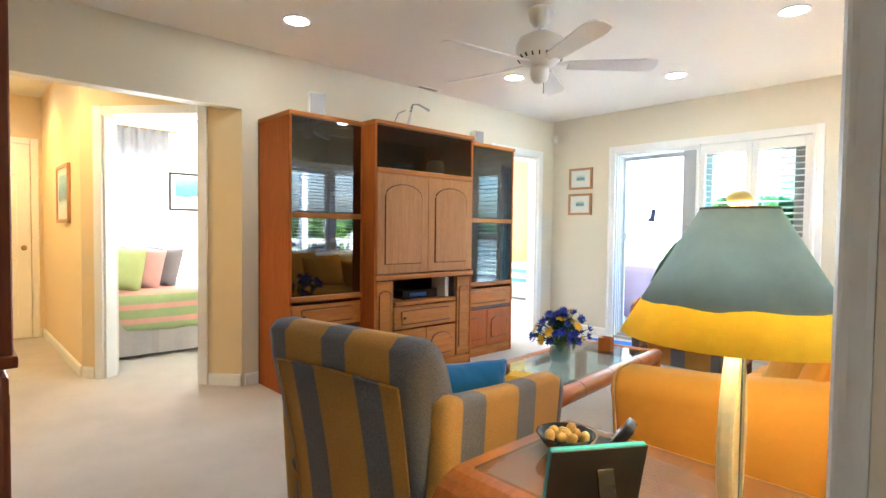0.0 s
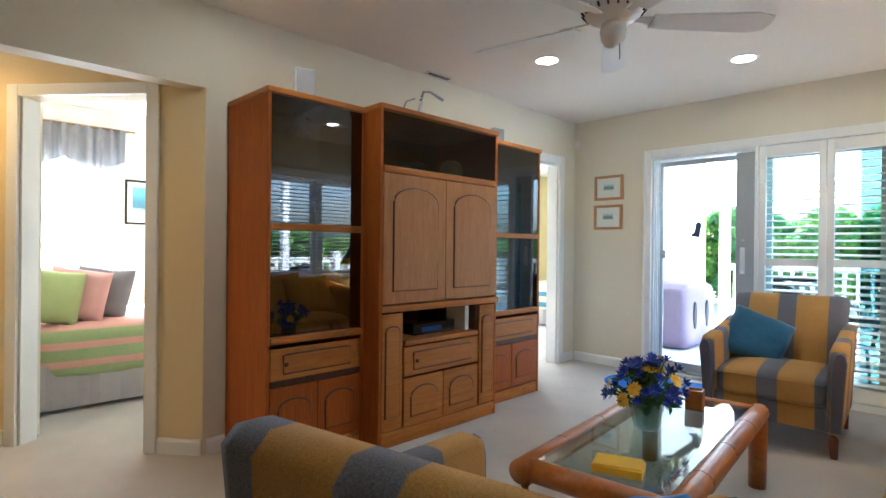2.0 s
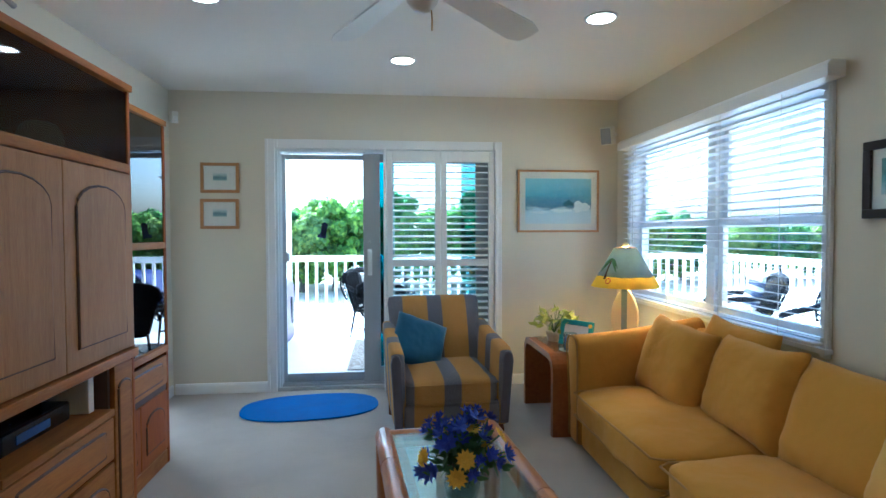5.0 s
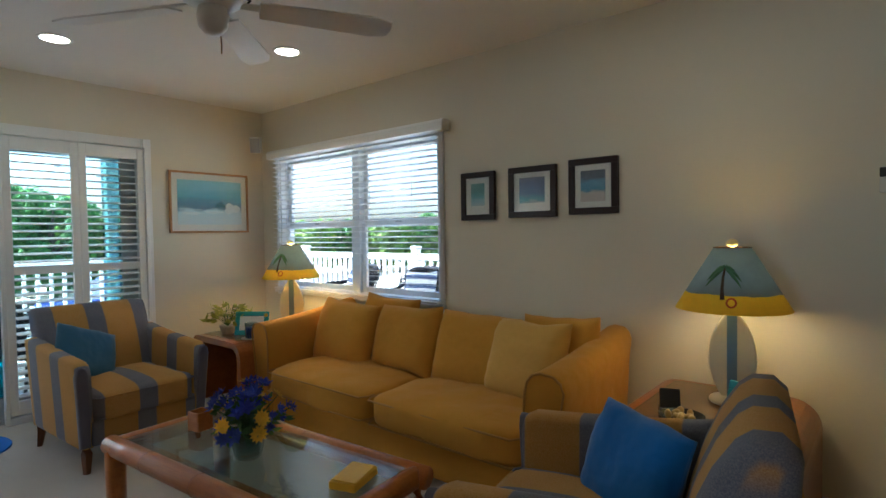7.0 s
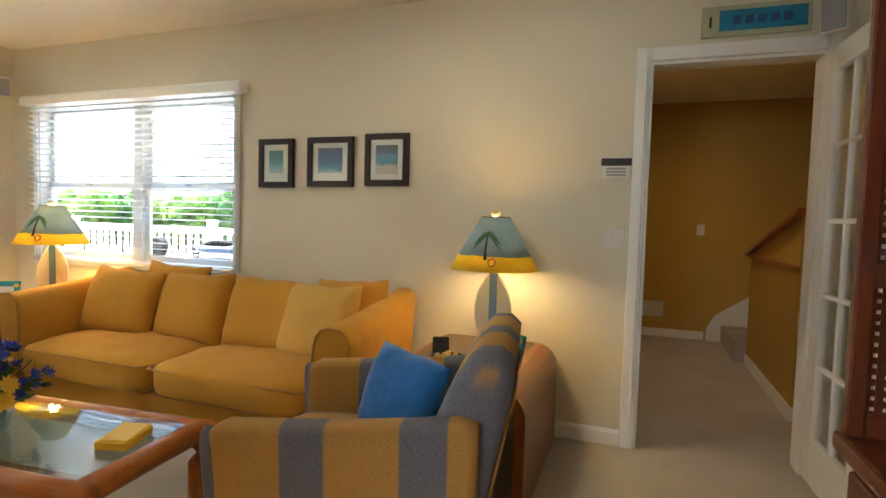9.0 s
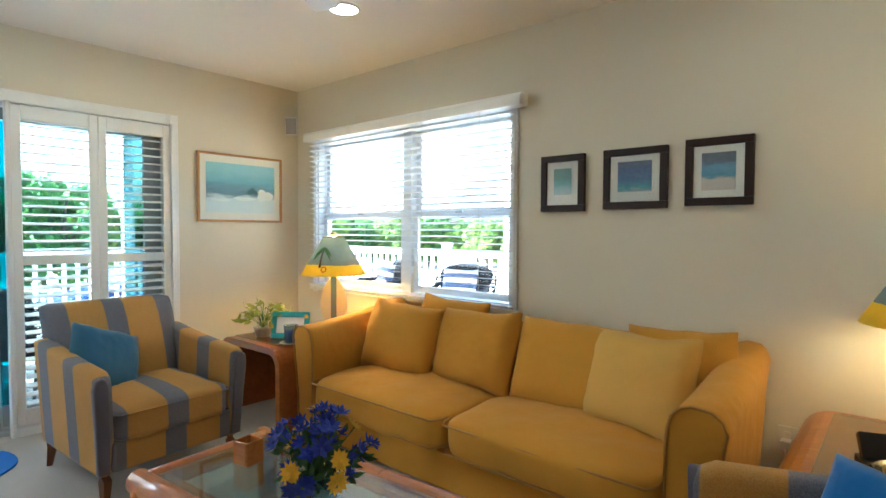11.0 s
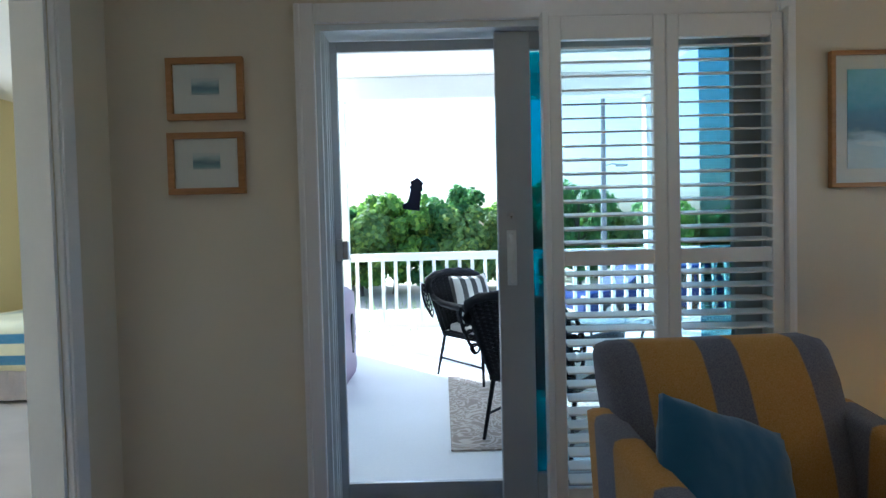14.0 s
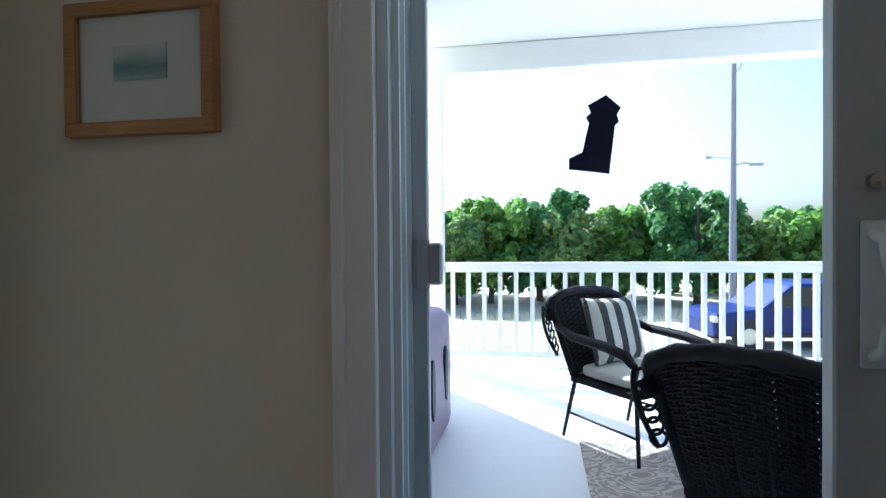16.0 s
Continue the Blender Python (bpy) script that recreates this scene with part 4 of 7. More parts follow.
for sx in (-1, 1):
    bm = bmesh.new()
    tube(bm, [(sx * (w - 0.045), -l, z)] + [(sx * (w - 0.045), y, z) for y in (-0.5, -0.25, 0, 0.25, 0.5)] + [(sx * (w - 0.045), l, z)], 0.045, 12)
    part("side_rail", bm, M_RATTAN, ct, "", True)
    for y in (-0.38, -0.02, 0.36):
        part("wrap", one(cyl, (sx * (w - 0.045), y, z), (sx * (w - 0.045), y + 0.008, z), 0.0462, seg=14), M_BENT, ct)
    for sy in (-1, 1):
        bm = bmesh.new()
        tube(bm, [(sx * (w - 0.045), sy * (l - 0.09), z + 0.01), (sx * (w - 0.045), sy * (l - 0.045), z - 0.03), (sx * (w - 0.045), sy * (l - 0.04), z - 0.12), (sx * (w - 0.045), sy * (l - 0.045), 0)], [0.043, 0.045, 0.043, 0.04], 12)
        part("leg", bm, M_RATTAN, ct, "", True)
for sy in (-1, 1):
    bm = bmesh.new()
    tube(bm, [(-w + 0.06, sy * (l - 0.045), z), (0, sy * (l - 0.045), z), (w - 0.06, sy * (l - 0.045), z)], 0.043, 12)
    part("end_rail", bm, M_RATTAN, ct, "", True)
top = part("glass_top", one(box, -w + 0.075, -l + 0.075, z + 0.024, w - 0.075, l - 0.075, z + 0.034, 0.003, 2), M_TABLE_GLASS, ct, "clear bevelled glass top")
top.visible_shadow = False
bm = bmesh.new()
for sx in (-1, 1):
    box(bm, sx * (w - 0.10) - 0.02, -l + 0.08, z + 0.006, sx * (w - 0.10) + 0.02, l - 0.08, z + 0.023)
part("glass_ledge", bm, M_RATTAN, ct)


def end_table(label, at, depth, length):
    """A bent board table: top and two end panels in one curve, glass laid on top."""
    t = thing("end_table", label, "end table", at, 0, "bentwood end tables")
    hw, th, rad, zt = length / 2, 0.045, 0.12, 0.540
    outer = [(-hw, 0)] + [(-hw + rad - rad * math.cos(radians(a)), zt - rad + rad * math.sin(radians(a))) for a in range(0, 91, 15)]
    outer += [(hw - rad + rad * math.sin(radians(a)), zt - rad + rad * math.cos(radians(a))) for a in range(0, 91, 15)] + [(hw, 0)]
    ri = rad - th
    inner = [(hw - th, 0)] + [(hw - rad + ri * math.cos(radians(a)), zt - rad + ri * math.sin(radians(a))) for a in range(0, 91, 15)]
    inner += [(-hw + rad - ri * math.sin(radians(a)), zt - rad + ri * math.cos(radians(a))) for a in range(0, 91, 15)] + [(-hw + th, 0)]
    bm = bmesh.new()
    n = len(outer)
    lo = [[bm.verts.new((x, y, zz)) for y, zz in outer] for x in (-depth / 2, depth / 2)]
    li = [[bm.verts.new((x, y, zz)) for y, zz in inner[::-1]] for x in (-depth / 2, depth / 2)]
    for i in range(n - 1):
        bm.faces.new((lo[0][i], lo[0][i + 1], lo[1][i + 1], lo[1][i]))
        bm.faces.new((li[0][i], li[1][i], li[1][i + 1], li[0][i + 1]))
        for k in (0, 1):
            bm.faces.new((lo[k][i], li[k][i], li[k][i + 1], lo[k][i + 1]))
    for j in (0, -1):
        bm.faces.new((lo[0][j], lo[1][j], li[1][j], li[0][j]))
    bmesh.ops.recalc_face_normals(bm, faces=bm.faces[:])
    part("bent_body", bm, M_BENT, t)
    g = part("glass_top", one(box, -depth / 2 + 0.05, -hw + 0.12, zt, depth / 2 - 0.05, hw - 0.12, zt + 0.008, 0.003), M_TABLE_GLASS, t, "clear glass plate")
    g.visible_shadow = False
    return t


end_table("red-brown bentwood end table between armchair and sofa", (-0.54, -0.885, 0), 0.90, 0.75)
end_table("red-brown bentwood end table beside the sofa arm", (-0.51, -4.225, 0), 0.90, 0.74)


def table_lamp(label, at, turn, power, twist):
    """Surfboard lamp with a painted cone shade."""
    t = thing("table_lamp", label, "lamp", at, turn, "surfboard table lamps")
    lathe_bm = bmesh.new()
    lathe(lathe_bm, [(0.088, 0), (0.094, 0.008), (0.09, 0.020), (0.04, 0.030)], 20)
    part("foot", lathe_bm, M_CREAM, t, "", True)
    out = [(0.097 * math.sin(math.pi * (0.09 + 0.91 * i / 14)) ** 0.75, 0.02 + 0.40 * i / 14) for i in range(14)] + [(0.012, 0.425)]
    outline = [(x, zz) for x, zz in out] + [(-x, zz) for x, zz in out[::-1]]
    part("board", one(slab, outline, 1, -0.016, 0.016, 0.008), M_CREAM, t, "cream surfboard shaped body")
    mid_s = [(min(0.020, x * 0.8), zz) for x, zz in out]
    part("centre_stripe", one(slab, mid_s + [(-x, zz) for x, zz in mid_s[::-1]], 1, -0.019, 0.019), M_STRIPE_BLUE, t, "grey-blue centre stripe")
    part("stem", one(cyl, (0, 0, 0.42), (0, 0, 0.70), 0.006, seg=8), M_BRASS, t)
    sh = bmesh.new()
    seg = 40
    rings = []
    for rr, zz in ((0.232, 0.42), (0.075, 0.69), (0.072, 0.69), (0.229, 0.42)):
        rings.append([sh.verts.new((rr * math.cos(2 * math.pi * i / seg), rr * math.sin(2 * math.pi * i / seg), zz - 0.42)) for i in range(seg)])
    for q in range(4):
        a, b = rings[q], rings[(q + 1) % 4]
        for i in range(seg):
            sh.faces.new((a[i], a[(i + 1) % seg], b[(i + 1) % seg], b[i]))
    shd = part("shade", sh, M_SHADE, t, "grey-blue and yellow painted cone shade", True)
    shd.matrix_basis = pose(0, 0, 0.42, 0, 0, twist)
    part("shade_ring", one(tube, [(0.075 * math.cos(a * math.pi / 10), 0.075 * math.sin(a * math.pi / 10), 0.27) for a in range(20)], 0.003, 5, True), M_TEAK_DARK, shd)
    # palm and ring buoy painted on the shade, as thin raised paint
    sl = (0.232 - 0.075) / 0.27

    def on(u, h, off=0.002):
        rr = 0.232 - sl * h + off
        return (rr * math.sin(u), -rr * math.cos(u), h)
    for u0 in (0.0,):
        tr = bmesh.new()
        tube(tr, [on(u0 + 0.05, 0.06), on(u0 + 0.02, 0.10), on(u0, 0.15), on(u0 + 0.02, 0.185)], [0.009, 0.006, 0.005, 0.004], 6)
        part("palm_trunk", tr, M_PALM_T, shd, "", True)
        fr = bmesh.new()
        for k in range(8):
            a = math.pi * (-0.12 + 1.24 * k / 7)
            ln = 0.062
            pts = [on(u0 + 0.02 + (ln * f * math.cos(a)) / 0.14, 0.185 + ln * f * math.sin(a) * 0.75 - 0.06 * f * f) for f in (0, 0.35, 0.7, 1.0)]
            tube(fr, pts, [0.003, 0.009, 0.007, 0.001], 5)
        part("palm_fronds", fr, M_PALM_L, shd, "", True)
        part("ring_buoy", one(tube, [on(u0 + 0.22 + 0.085 * math.cos(k * math.pi / 6), 0.048 + 0.017 * math.sin(k * math.pi / 6)) for k in range(12)], 0.004, 5, True), M_BUOY, shd)
    fi = bmesh.new()
    lathe(fi, [(0.006, 0.69), (0.022, 0.70), (0.026, 0.712), (0.016, 0.724), (0.004, 0.728)], 14)
    part("finial", fi, M_BULB_CAP, t, "", True)
    bb = bmesh.new()
    lathe(bb, [(0.012, 0.50), (0.018, 0.52), (0.03, 0.56), (0.028, 0.59), (0.012, 0.61)], 14)
    part("bulb", bb, M_BULB, t, "lit warm bulb", True)
    for dz, share in ((0.47, 0.5), (0.645, 0.5)):
        lamp("bulb_lamp", "POINT", (at[0], at[1], at[2] + dz), power * share, WARM, 0.03)


M_PALM_T = mat("painted_palm_trunk", (0.05, 0.03, 0.02), 0.8, var=0.2, scale=20)
M_PALM_L = mat("painted_palm_leaf", (0.06, 0.14, 0.07), 0.8, var=0.25, scale=20)
M_BUOY = mat("painted_ring_buoy", (0.45, 0.09, 0.04), 0.7, var=0.2, scale=30)
M_BULB_CAP = mat("translucent_finial", (0.85, 0.70, 0.30), 0.4, var=0.05, scale=10)
table_lamp("surfboard lamp with painted palm shade, beside the window", (-0.40, -1.04, 0.548), -42, LAMP_A, -28)
table_lamp("lit surfboard lamp with painted palm shade, beside the sofa arm", (-0.33, -4.285, 0.548), -80, LAMP_B, -12)

# oval door mat
bm = bmesh.new()
pts = []
for i in range(40):
    a = 2 * math.pi * i / 40
    pts.append((math.copysign(abs(math.cos(a)) ** 0.75, math.cos(a)) * 0.52, math.copysign(abs(math.sin(a)) ** 0.85, math.sin(a)) * 0.31))
slab(bm, pts, 2, 0.0, 0.012, 0.004)
rug = tagged(link("door_mat", bm, M_RUG_BLUE), "royal blue oval mat on the carpet at the patio door", "mat")
rug.matrix_world = pose(-2.66, -0.46, 0.001, 0, 0, 6)


# ceiling fan
fan = thing("ceiling_fan", "white five-blade ceiling fan at rest", "ceiling fan", (-1.94, -2.845, H - 0.02), 0)
bm = bmesh.new()
lathe(bm, [(0.012, -0.09), (0.04, -0.085), (0.07, -0.045), (0.078, -0.003), (0.078, 0.02)], 28)
part("canopy", bm, M_FAN, fan, "", True)
part("downrod", one(cyl, (0, 0, -0.12), (0, 0, -0.08), 0.013), M_FAN, fan)
bm = bmesh.new()
lathe(bm, [(0.03, -0.33), (0.075, -0.322), (0.115, -0.298), (0.143, -0.255), (0.148, -0.205), (0.128, -0.16), (0.07, -0.128), (0.02, -0.11)], 32)
part("motor", bm, M_FAN, fan, "", True)
for i in range(20):
    a = 2 * math.pi * i / 20
    part("vent_slot", one(box, -0.004, -0.001, -0.012, 0.004, 0.006, 0.012, m=pose(0.131 * math.cos(a), 0.131 * math.sin(a), -0.276, -40, 0, math.degrees(a) - 90)), M_DARK, fan)
bm = bmesh.new()
lathe(bm, [(0.006, -0.430), (0.03, -0.424), (0.052, -0.398), (0.058, -0.36), (0.05, -0.325)], 24)
part("switch_cup", bm, M_FAN, fan, "", True)
part("pull_chain", one(tube, [(0.03, 0, -0.42), (0.032, 0, -0.46), (0.031, 0, -0.49)], 0.0025, 5), M_BRASS, fan)
blade_out = [(0.17, -0.05), (0.62, -0.070), (0.695, -0.05), (0.705, 0.0), (0.695, 0.05), (0.62, 0.070), (0.17, 0.05)]
for i in range(5):
    a = FAN_A + 72 * i
    m = pose(0, 0, -0.312, 0, 0, a) @ pose(0, 0, 0, -13)
    part("blade", one(slab, blade_out, 2, -0.004, 0.004, 0.002, m), M_FAN, fan)
    bm = bmesh.new()
    slab(bm, [(0.10, -0.016), (0.17, -0.02), (0.235, -0.04), (0.26, 0.0), (0.235, 0.04), (0.17, 0.02), (0.10, 0.016)], 2, 0.005, 0.013, 0.002, m)
    part("blade_iron", bm, M_FAN, fan)

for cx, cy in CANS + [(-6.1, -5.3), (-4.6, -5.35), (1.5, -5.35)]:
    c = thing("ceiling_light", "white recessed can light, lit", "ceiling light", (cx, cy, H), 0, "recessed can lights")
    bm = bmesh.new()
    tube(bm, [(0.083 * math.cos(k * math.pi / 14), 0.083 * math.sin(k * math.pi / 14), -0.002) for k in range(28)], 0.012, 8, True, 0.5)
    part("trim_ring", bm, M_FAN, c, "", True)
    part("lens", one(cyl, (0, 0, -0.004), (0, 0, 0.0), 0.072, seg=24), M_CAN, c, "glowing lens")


# ---------------------------------------------------------------- outside
M_DECK = mat("pale_painted_deck", (0.78, 0.79, 0.80), 0.6, var=0.04, scale=1.5, fine=70, relief=0.2)
M_SAND = mat("dry_sand", (0.50, 0.44, 0.33), 0.95, var=0.2, scale=0.4, fine=6, relief=0.6, dist=0.05)
bm = bmesh.new()
box(bm, -3.84, 0.142, -0.22, 3.85, 4.7, -0.06)
box(bm, 0.142, -4.78, -0.22, 3.85, 0.142, -0.061)
setting("deck", bm, M_DECK, "pale painted porch deck")
bm = bmesh.new()
bmesh.ops.create_grid(bm, x_segments=40, y_segments=40, size=600)
for v in bm.verts:
    v.co.z = -1.55 + 0.12 * noise.noise(Vector((v.co.x * 0.03, v.co.y * 0.03, 0)))
setting("ground", bm, M_SAND, "dry sandy ground with sparse grass")
bm = bmesh.new()
box(bm, -3.97, 0.14, 3.14, 0.25, 4.75, 3.3)
box(bm, -7.2, -9.2, 2.9, 0.2, 0.14, 3.1)
box(bm, 0.2, -9.2, 2.9, 3.5, -4.75, 3.1)
box(bm, -7.2, 0.14, 2.75, -3.84, 4.0, 2.95)
setting("roof", bm, M_WHITE, "white porch ceiling under a flat roof")
bm = bmesh.new()
box(bm, -3.84, 4.42, 2.86, 0.25, 4.62, 3.139, 0.01)
box(bm, -3.97, 0.141, H, 0.14, 0.3, 3.139)
setting("trim_porch_beam", bm, M_WHITE, "white porch beam")
for px, py in ((-3.74, 4.52), (0.12, 4.52), (3.74, 0.19)):
    c = thing("porch_post", "square white porch post", "post", (px, py, -0.06), 0, "porch posts")
    part("shaft", one(box, -0.07, -0.07, 0, 0.07, 0.07, 2.92, 0.008), M_WHITE, c)
    part("plinth_block", one(box, -0.09, -0.09, 0, 0.09, 0.09, 0.16, 0.006), M_WHITE, c)


for px, py in ((3.74, 4.52), (3.74, 1.4), (3.74, -1.6), (3.74, -4.6)):
    c = thing("rail_post", "square white railing post with a cap", "post", (px, py, -0.06), 0, "railing posts")
    part("shaft", one(box, -0.06, -0.06, 0, 0.06, 0.06, 1.12, 0.006), M_WHITE, c)
    part("cap", one(box, -0.075, -0.075, 1.12, 0.075, 0.075, 1.16, 0.012), M_WHITE, c)


def railing(label, at, length, turn):
    r = thing("deck_railing", label, "railing", at, turn, "deck railings")
    part("top_rail", one(box, 0, -0.045, 0.99, length, 0.045, 1.03, 0.008, 2), M_WHITE, r)
    part("sub_rail", one(box, 0, -0.02, 0.93, length, 0.02, 0.99, 0.003), M_WHITE, r)
    part("bottom_rail", one(box, 0, -0.025, 0.08, length, 0.025, 0.14, 0.004), M_WHITE, r)
    bm = one(box, -0.021, -0.021, 0.14, 0.021, 0.021, 0.93)
    me = bpy.data.meshes.new("baluster")
    bm.to_mesh(me)
    bm.free()
    me.materials.append(M_WHITE)
    n = int(length / 0.155)
    for i in range(n):
        ob = new("baluster", me)
        ob.parent = r
        ob.matrix_basis = pose((i + 0.5) * length / n, 0, 0)


railing("white deck railing with square balusters along the front", (-3.66, 4.52, -0.06), 3.70, 0)
railing("white deck railing with square balusters along the front", (0.2, 4.52, -0.06), 3.47, 0)
railing("white deck railing with square balusters along the side", (3.74, -1.52, -0.06), 1.62, 90)
railing("white deck railing with square balusters along the side", (3.74, 0.28, -0.06), 1.04, 90)
railing("white deck railing with square balusters along the side", (3.74, 1.48, -0.06), 2.96, 90)
railing("white deck railing with square balusters along the side", (3.74, -4.52, -0.06), 2.84, 90)

M_WICKER = mat("black_resin_wicker", (0.010, 0.009, 0.010), 0.6, var=0.25, scale=8, fine=60, relief=0.5, spec=0.2)
M_TICKING = stripes("black_and_cream_ticking", (0.025, 0.025, 0.03), (0.72, 0.69, 0.62), 0, 0.115, 0.2)
M_NAUTICAL = stripes("blue_and_white_ticking", (0.03, 0.06, 0.16), (0.70, 0.70, 0.68), 2, 0.12, 0.2)


def wicker_chair(label, at, turn, cloth):
    """Woven patio chair with a fan back and rolled arms; it faces -y."""
    c = thing("patio_chair", label, "patio chair", at, turn, "wicker patio chairs")
    bm = bmesh.new()
    back = []
    for i in range(9):
        f = i / 8
        back.append((-0.27 - 0.04 * f, 0.22 + 0.15 * f, 0.40 + 0.39 * f))
    arc = [(0.31 * math.cos(a), 0.37 + 0.025 * math.sin(a), 0.79 + 0.115 * math.sin(a) ** 0.7) for a in (math.pi * k / 8 for k in range(1, 8))]
    left = back + [(-x, y, zz) for x, y, zz in arc]
    right = [(-x, y, zz) for x, y, zz in back][::-1]
    tube(bm, left + right, 0.022, 7)
    part("back_frame", bm, M_WICKER, c, "", True)
    bm = bmesh.new()
    roll = [(0.325 * math.cos(a), 0.39 + 0.025 * math.sin(a), 0.785 + 0.125 * math.copysign(abs(math.sin(a)) ** 0.7, math.sin(a))) for a in (math.pi * (-0.10 + 1.20 * k / 16) for k in range(17))]
    tube(bm, roll, [0.024 + 0.008 * (k % 2) for k in range(17)], 8)
    part("rolled_rim", bm, M_WICKER, c, "thick braided rim", True)
    for s in (-1, 1):
        for k in range(6):
            g = k / 5
            cx, cy, cz = s * (0.335 + 0.02 * g), 0.30 + 0.08 * g, 0.56 + 0.22 * g
            ring = [(cx + 0.030 * math.cos(a) * 0.8, cy + 0.012 * math.cos(a), cz + 0.030 * math.sin(a)) for a in (math.pi * q / 6 for q in range(12))]
            part("scroll", one(tube, ring, 0.007, 5, True), M_WICKER, c, "", True)
        edge = [(s * (0.345 + 0.05 * math.sin(q / 6 * 2.6)), 0.28 + 0.11 * q / 6, 0.52 + 0.30 * q / 6) for q in range(7)]
        part("scroll_rim", one(tube, edge, 0.011, 6), M_WICKER, c, "", True)
    bm = bmesh.new()
    for i in range(31):
        f = i / 30
        xx = -1 + 2 * f
        pts = [(xx * (0.26 + 0.05 * g), 0.22 + 0.16 * g + 0.035 * math.cos(xx * 1.5), 0.40 + (0.40 + 0.105 * math.cos(xx * 1.45) ** 0.6) * g) for g in (0, 0.25, 0.5, 0.75, 1)]
        tube(bm, pts, 0.009, 5)
    for j in range(36):
        g = j / 35
        hw = 0.26 + 0.05 * g
        tube(bm, [(hw * q, 0.22 + 0.16 * g + 0.035 * math.cos(q * 1.5) + 0.009 * (-1) ** (j + k), 0.41 + (0.385 + 0.10 * math.cos(q * 1.45) ** 0.6) * g) for k, q in enumerate([-1 + i / 6 for i in range(13)])], 0.008, 4)
    tagged(part("woven_back", bm, M_WICKER, c), "woven resin strands", "", "", "stuff")
    bm = bmesh.new()
    box(bm, -0.28, -0.28, 0.36, 0.28, 0.24, 0.40, 0.015, 2)
    part("seat", bm, M_WICKER, c)
    for s in (-1, 1):
        bm = bmesh.new()
        tube(bm, [(s * 0.31, 0.33, 0.70), (s * 0.33, 0.15, 0.655), (s * 0.335, -0.12, 0.64), (s * 0.335, -0.27, 0.615), (s * 0.325, -0.325, 0.55), (s * 0.315, -0.30, 0.38)], [0.022, 0.028, 0.032, 0.032, 0.022, 0.016], 8)
        part("arm", bm, M_WICKER, c, "", True)
        for y, dy in ((-0.28, -0.03), (0.20, 0.10)):
            part("leg", one(cyl, (s * 0.27, y, 0.38), (s * 0.285, y + dy, 0.0), 0.015, 0.011, 8), M_WICKER, c)
        part("stretcher", one(cyl, (s * 0.278, -0.295, 0.16), (s * 0.278, 0.255, 0.16), 0.009, seg=6), M_WICKER, c)
    bm = bmesh.new()
    puff(bm, 0.50, 0.48, 0.07, pose(0, -0.03, 0.435), 6, 6, 0.3)
    part("seat_pad", bm, M_CREAM_PAD, c, "cream seat pad", True)
    if cloth:
        bm = bmesh.new()
        pillow(bm, 0.46, 0.42, 0.13, Matrix.Identity(4), 9, 5)
        p = tagged(link("patio_pillow", bm, cloth, True), "striped patio pillow leaning on a wicker chair", "pillow")
        p.matrix_world = c.matrix_world @ pose(0, 0.14, 0.68, -17, 0, 0)
    return c


M_CREAM_PAD = mat("cream_outdoor_cloth", (0.66, 0.62, 0.54), 0.9, var=0.06, scale=4, fine=240)
wicker_chair("black wicker patio chair with a striped pillow, in the sun", (-2.16, 2.52, -0.06), 38, M_TICKING)
wicker_chair("black wicker patio chair standing with its back to the door", (-1.87, 1.05, -0.06), 140, None)
wicker_chair("wicker patio chair with a blue striped pillow outside the window", (2.0, -0.2, -0.06), -72, M_NAUTICAL)
wicker_chair("wicker patio chair with a blue striped pillow outside the window", (2.1, 1.3, -0.06), -112, M_NAUTICAL)
bm = bmesh.new()
box(bm, -1.0, -0.8, 0, 1.0, 0.8, 0.012, 0.003)


def patterned(name, base, ink, scale):
    m, nt, b = nodes_of(name)
    v = coords(nt)
    sw = noise_node(nt, v, scale * 1.3, 1, 0.5, 3.5)
    f = ramp(nt, sw, [(0.36, (0, 0, 0)), (0.39, (1, 1, 1)), (0.44, (1, 1, 1)), (0.47, (0, 0, 0)), (0.52, (0, 0, 0)), (0.55, (1, 1, 1)), (0.60, (1, 1, 1)), (0.63, (0, 0, 0))])
    c = mix(nt, f, base, ink)
    c = mix(nt, 0.3, c, mix(nt, noise_node(nt, v, 120, 3), shade(base, 0.7), shade(base, 1.2)))
    lnk(nt, c, b.inputs["Base Color"])
    b.inputs["Roughness"].default_value = 0.95
    bump(nt, b, noise_node(nt, v, 300, 2), 0.4, 0.002)
    return m


orug = tagged(link("outdoor_rug", bm, patterned("scrolled_outdoor_rug", (0.30, 0.25, 0.21), (0.60, 0.55, 0.48), 2.4)), "beige scroll-patterned rug on the deck", "rug")
orug.matrix_world = pose(-1.48, 1.66, -0.058, 0, 0, 0)
tb = thing("patio_table", "low round dark metal patio table", "table", (-1.05, 2.5, -0.06), 0)
bm = bmesh.new()
lathe(bm, [(0.33, 0.44), (0.35, 0.45), (0.35, 0.465), (0.33, 0.475)], 28)
part("tabletop", bm, M_TABLE_GLASS, tb, "glass tabletop", True)
part("rim", one(tube, [(0.35 * math.cos(k * math.pi / 14), 0.35 * math.sin(k * math.pi / 14), 0.455) for k in range(28)], 0.014, 8, True), M_WICKER, tb, "", True)
for k in range(4):
    a = math.pi / 4 + k * math.pi / 2
    part("leg", one(tube, [(0.33 * math.cos(a), 0.33 * math.sin(a), 0.45), (0.24 * math.cos(a), 0.24 * math.sin(a), 0.2), (0.3 * math.cos(a), 0.3 * math.sin(a), 0.0)], 0.012, 6), M_WICKER, tb, "", True)

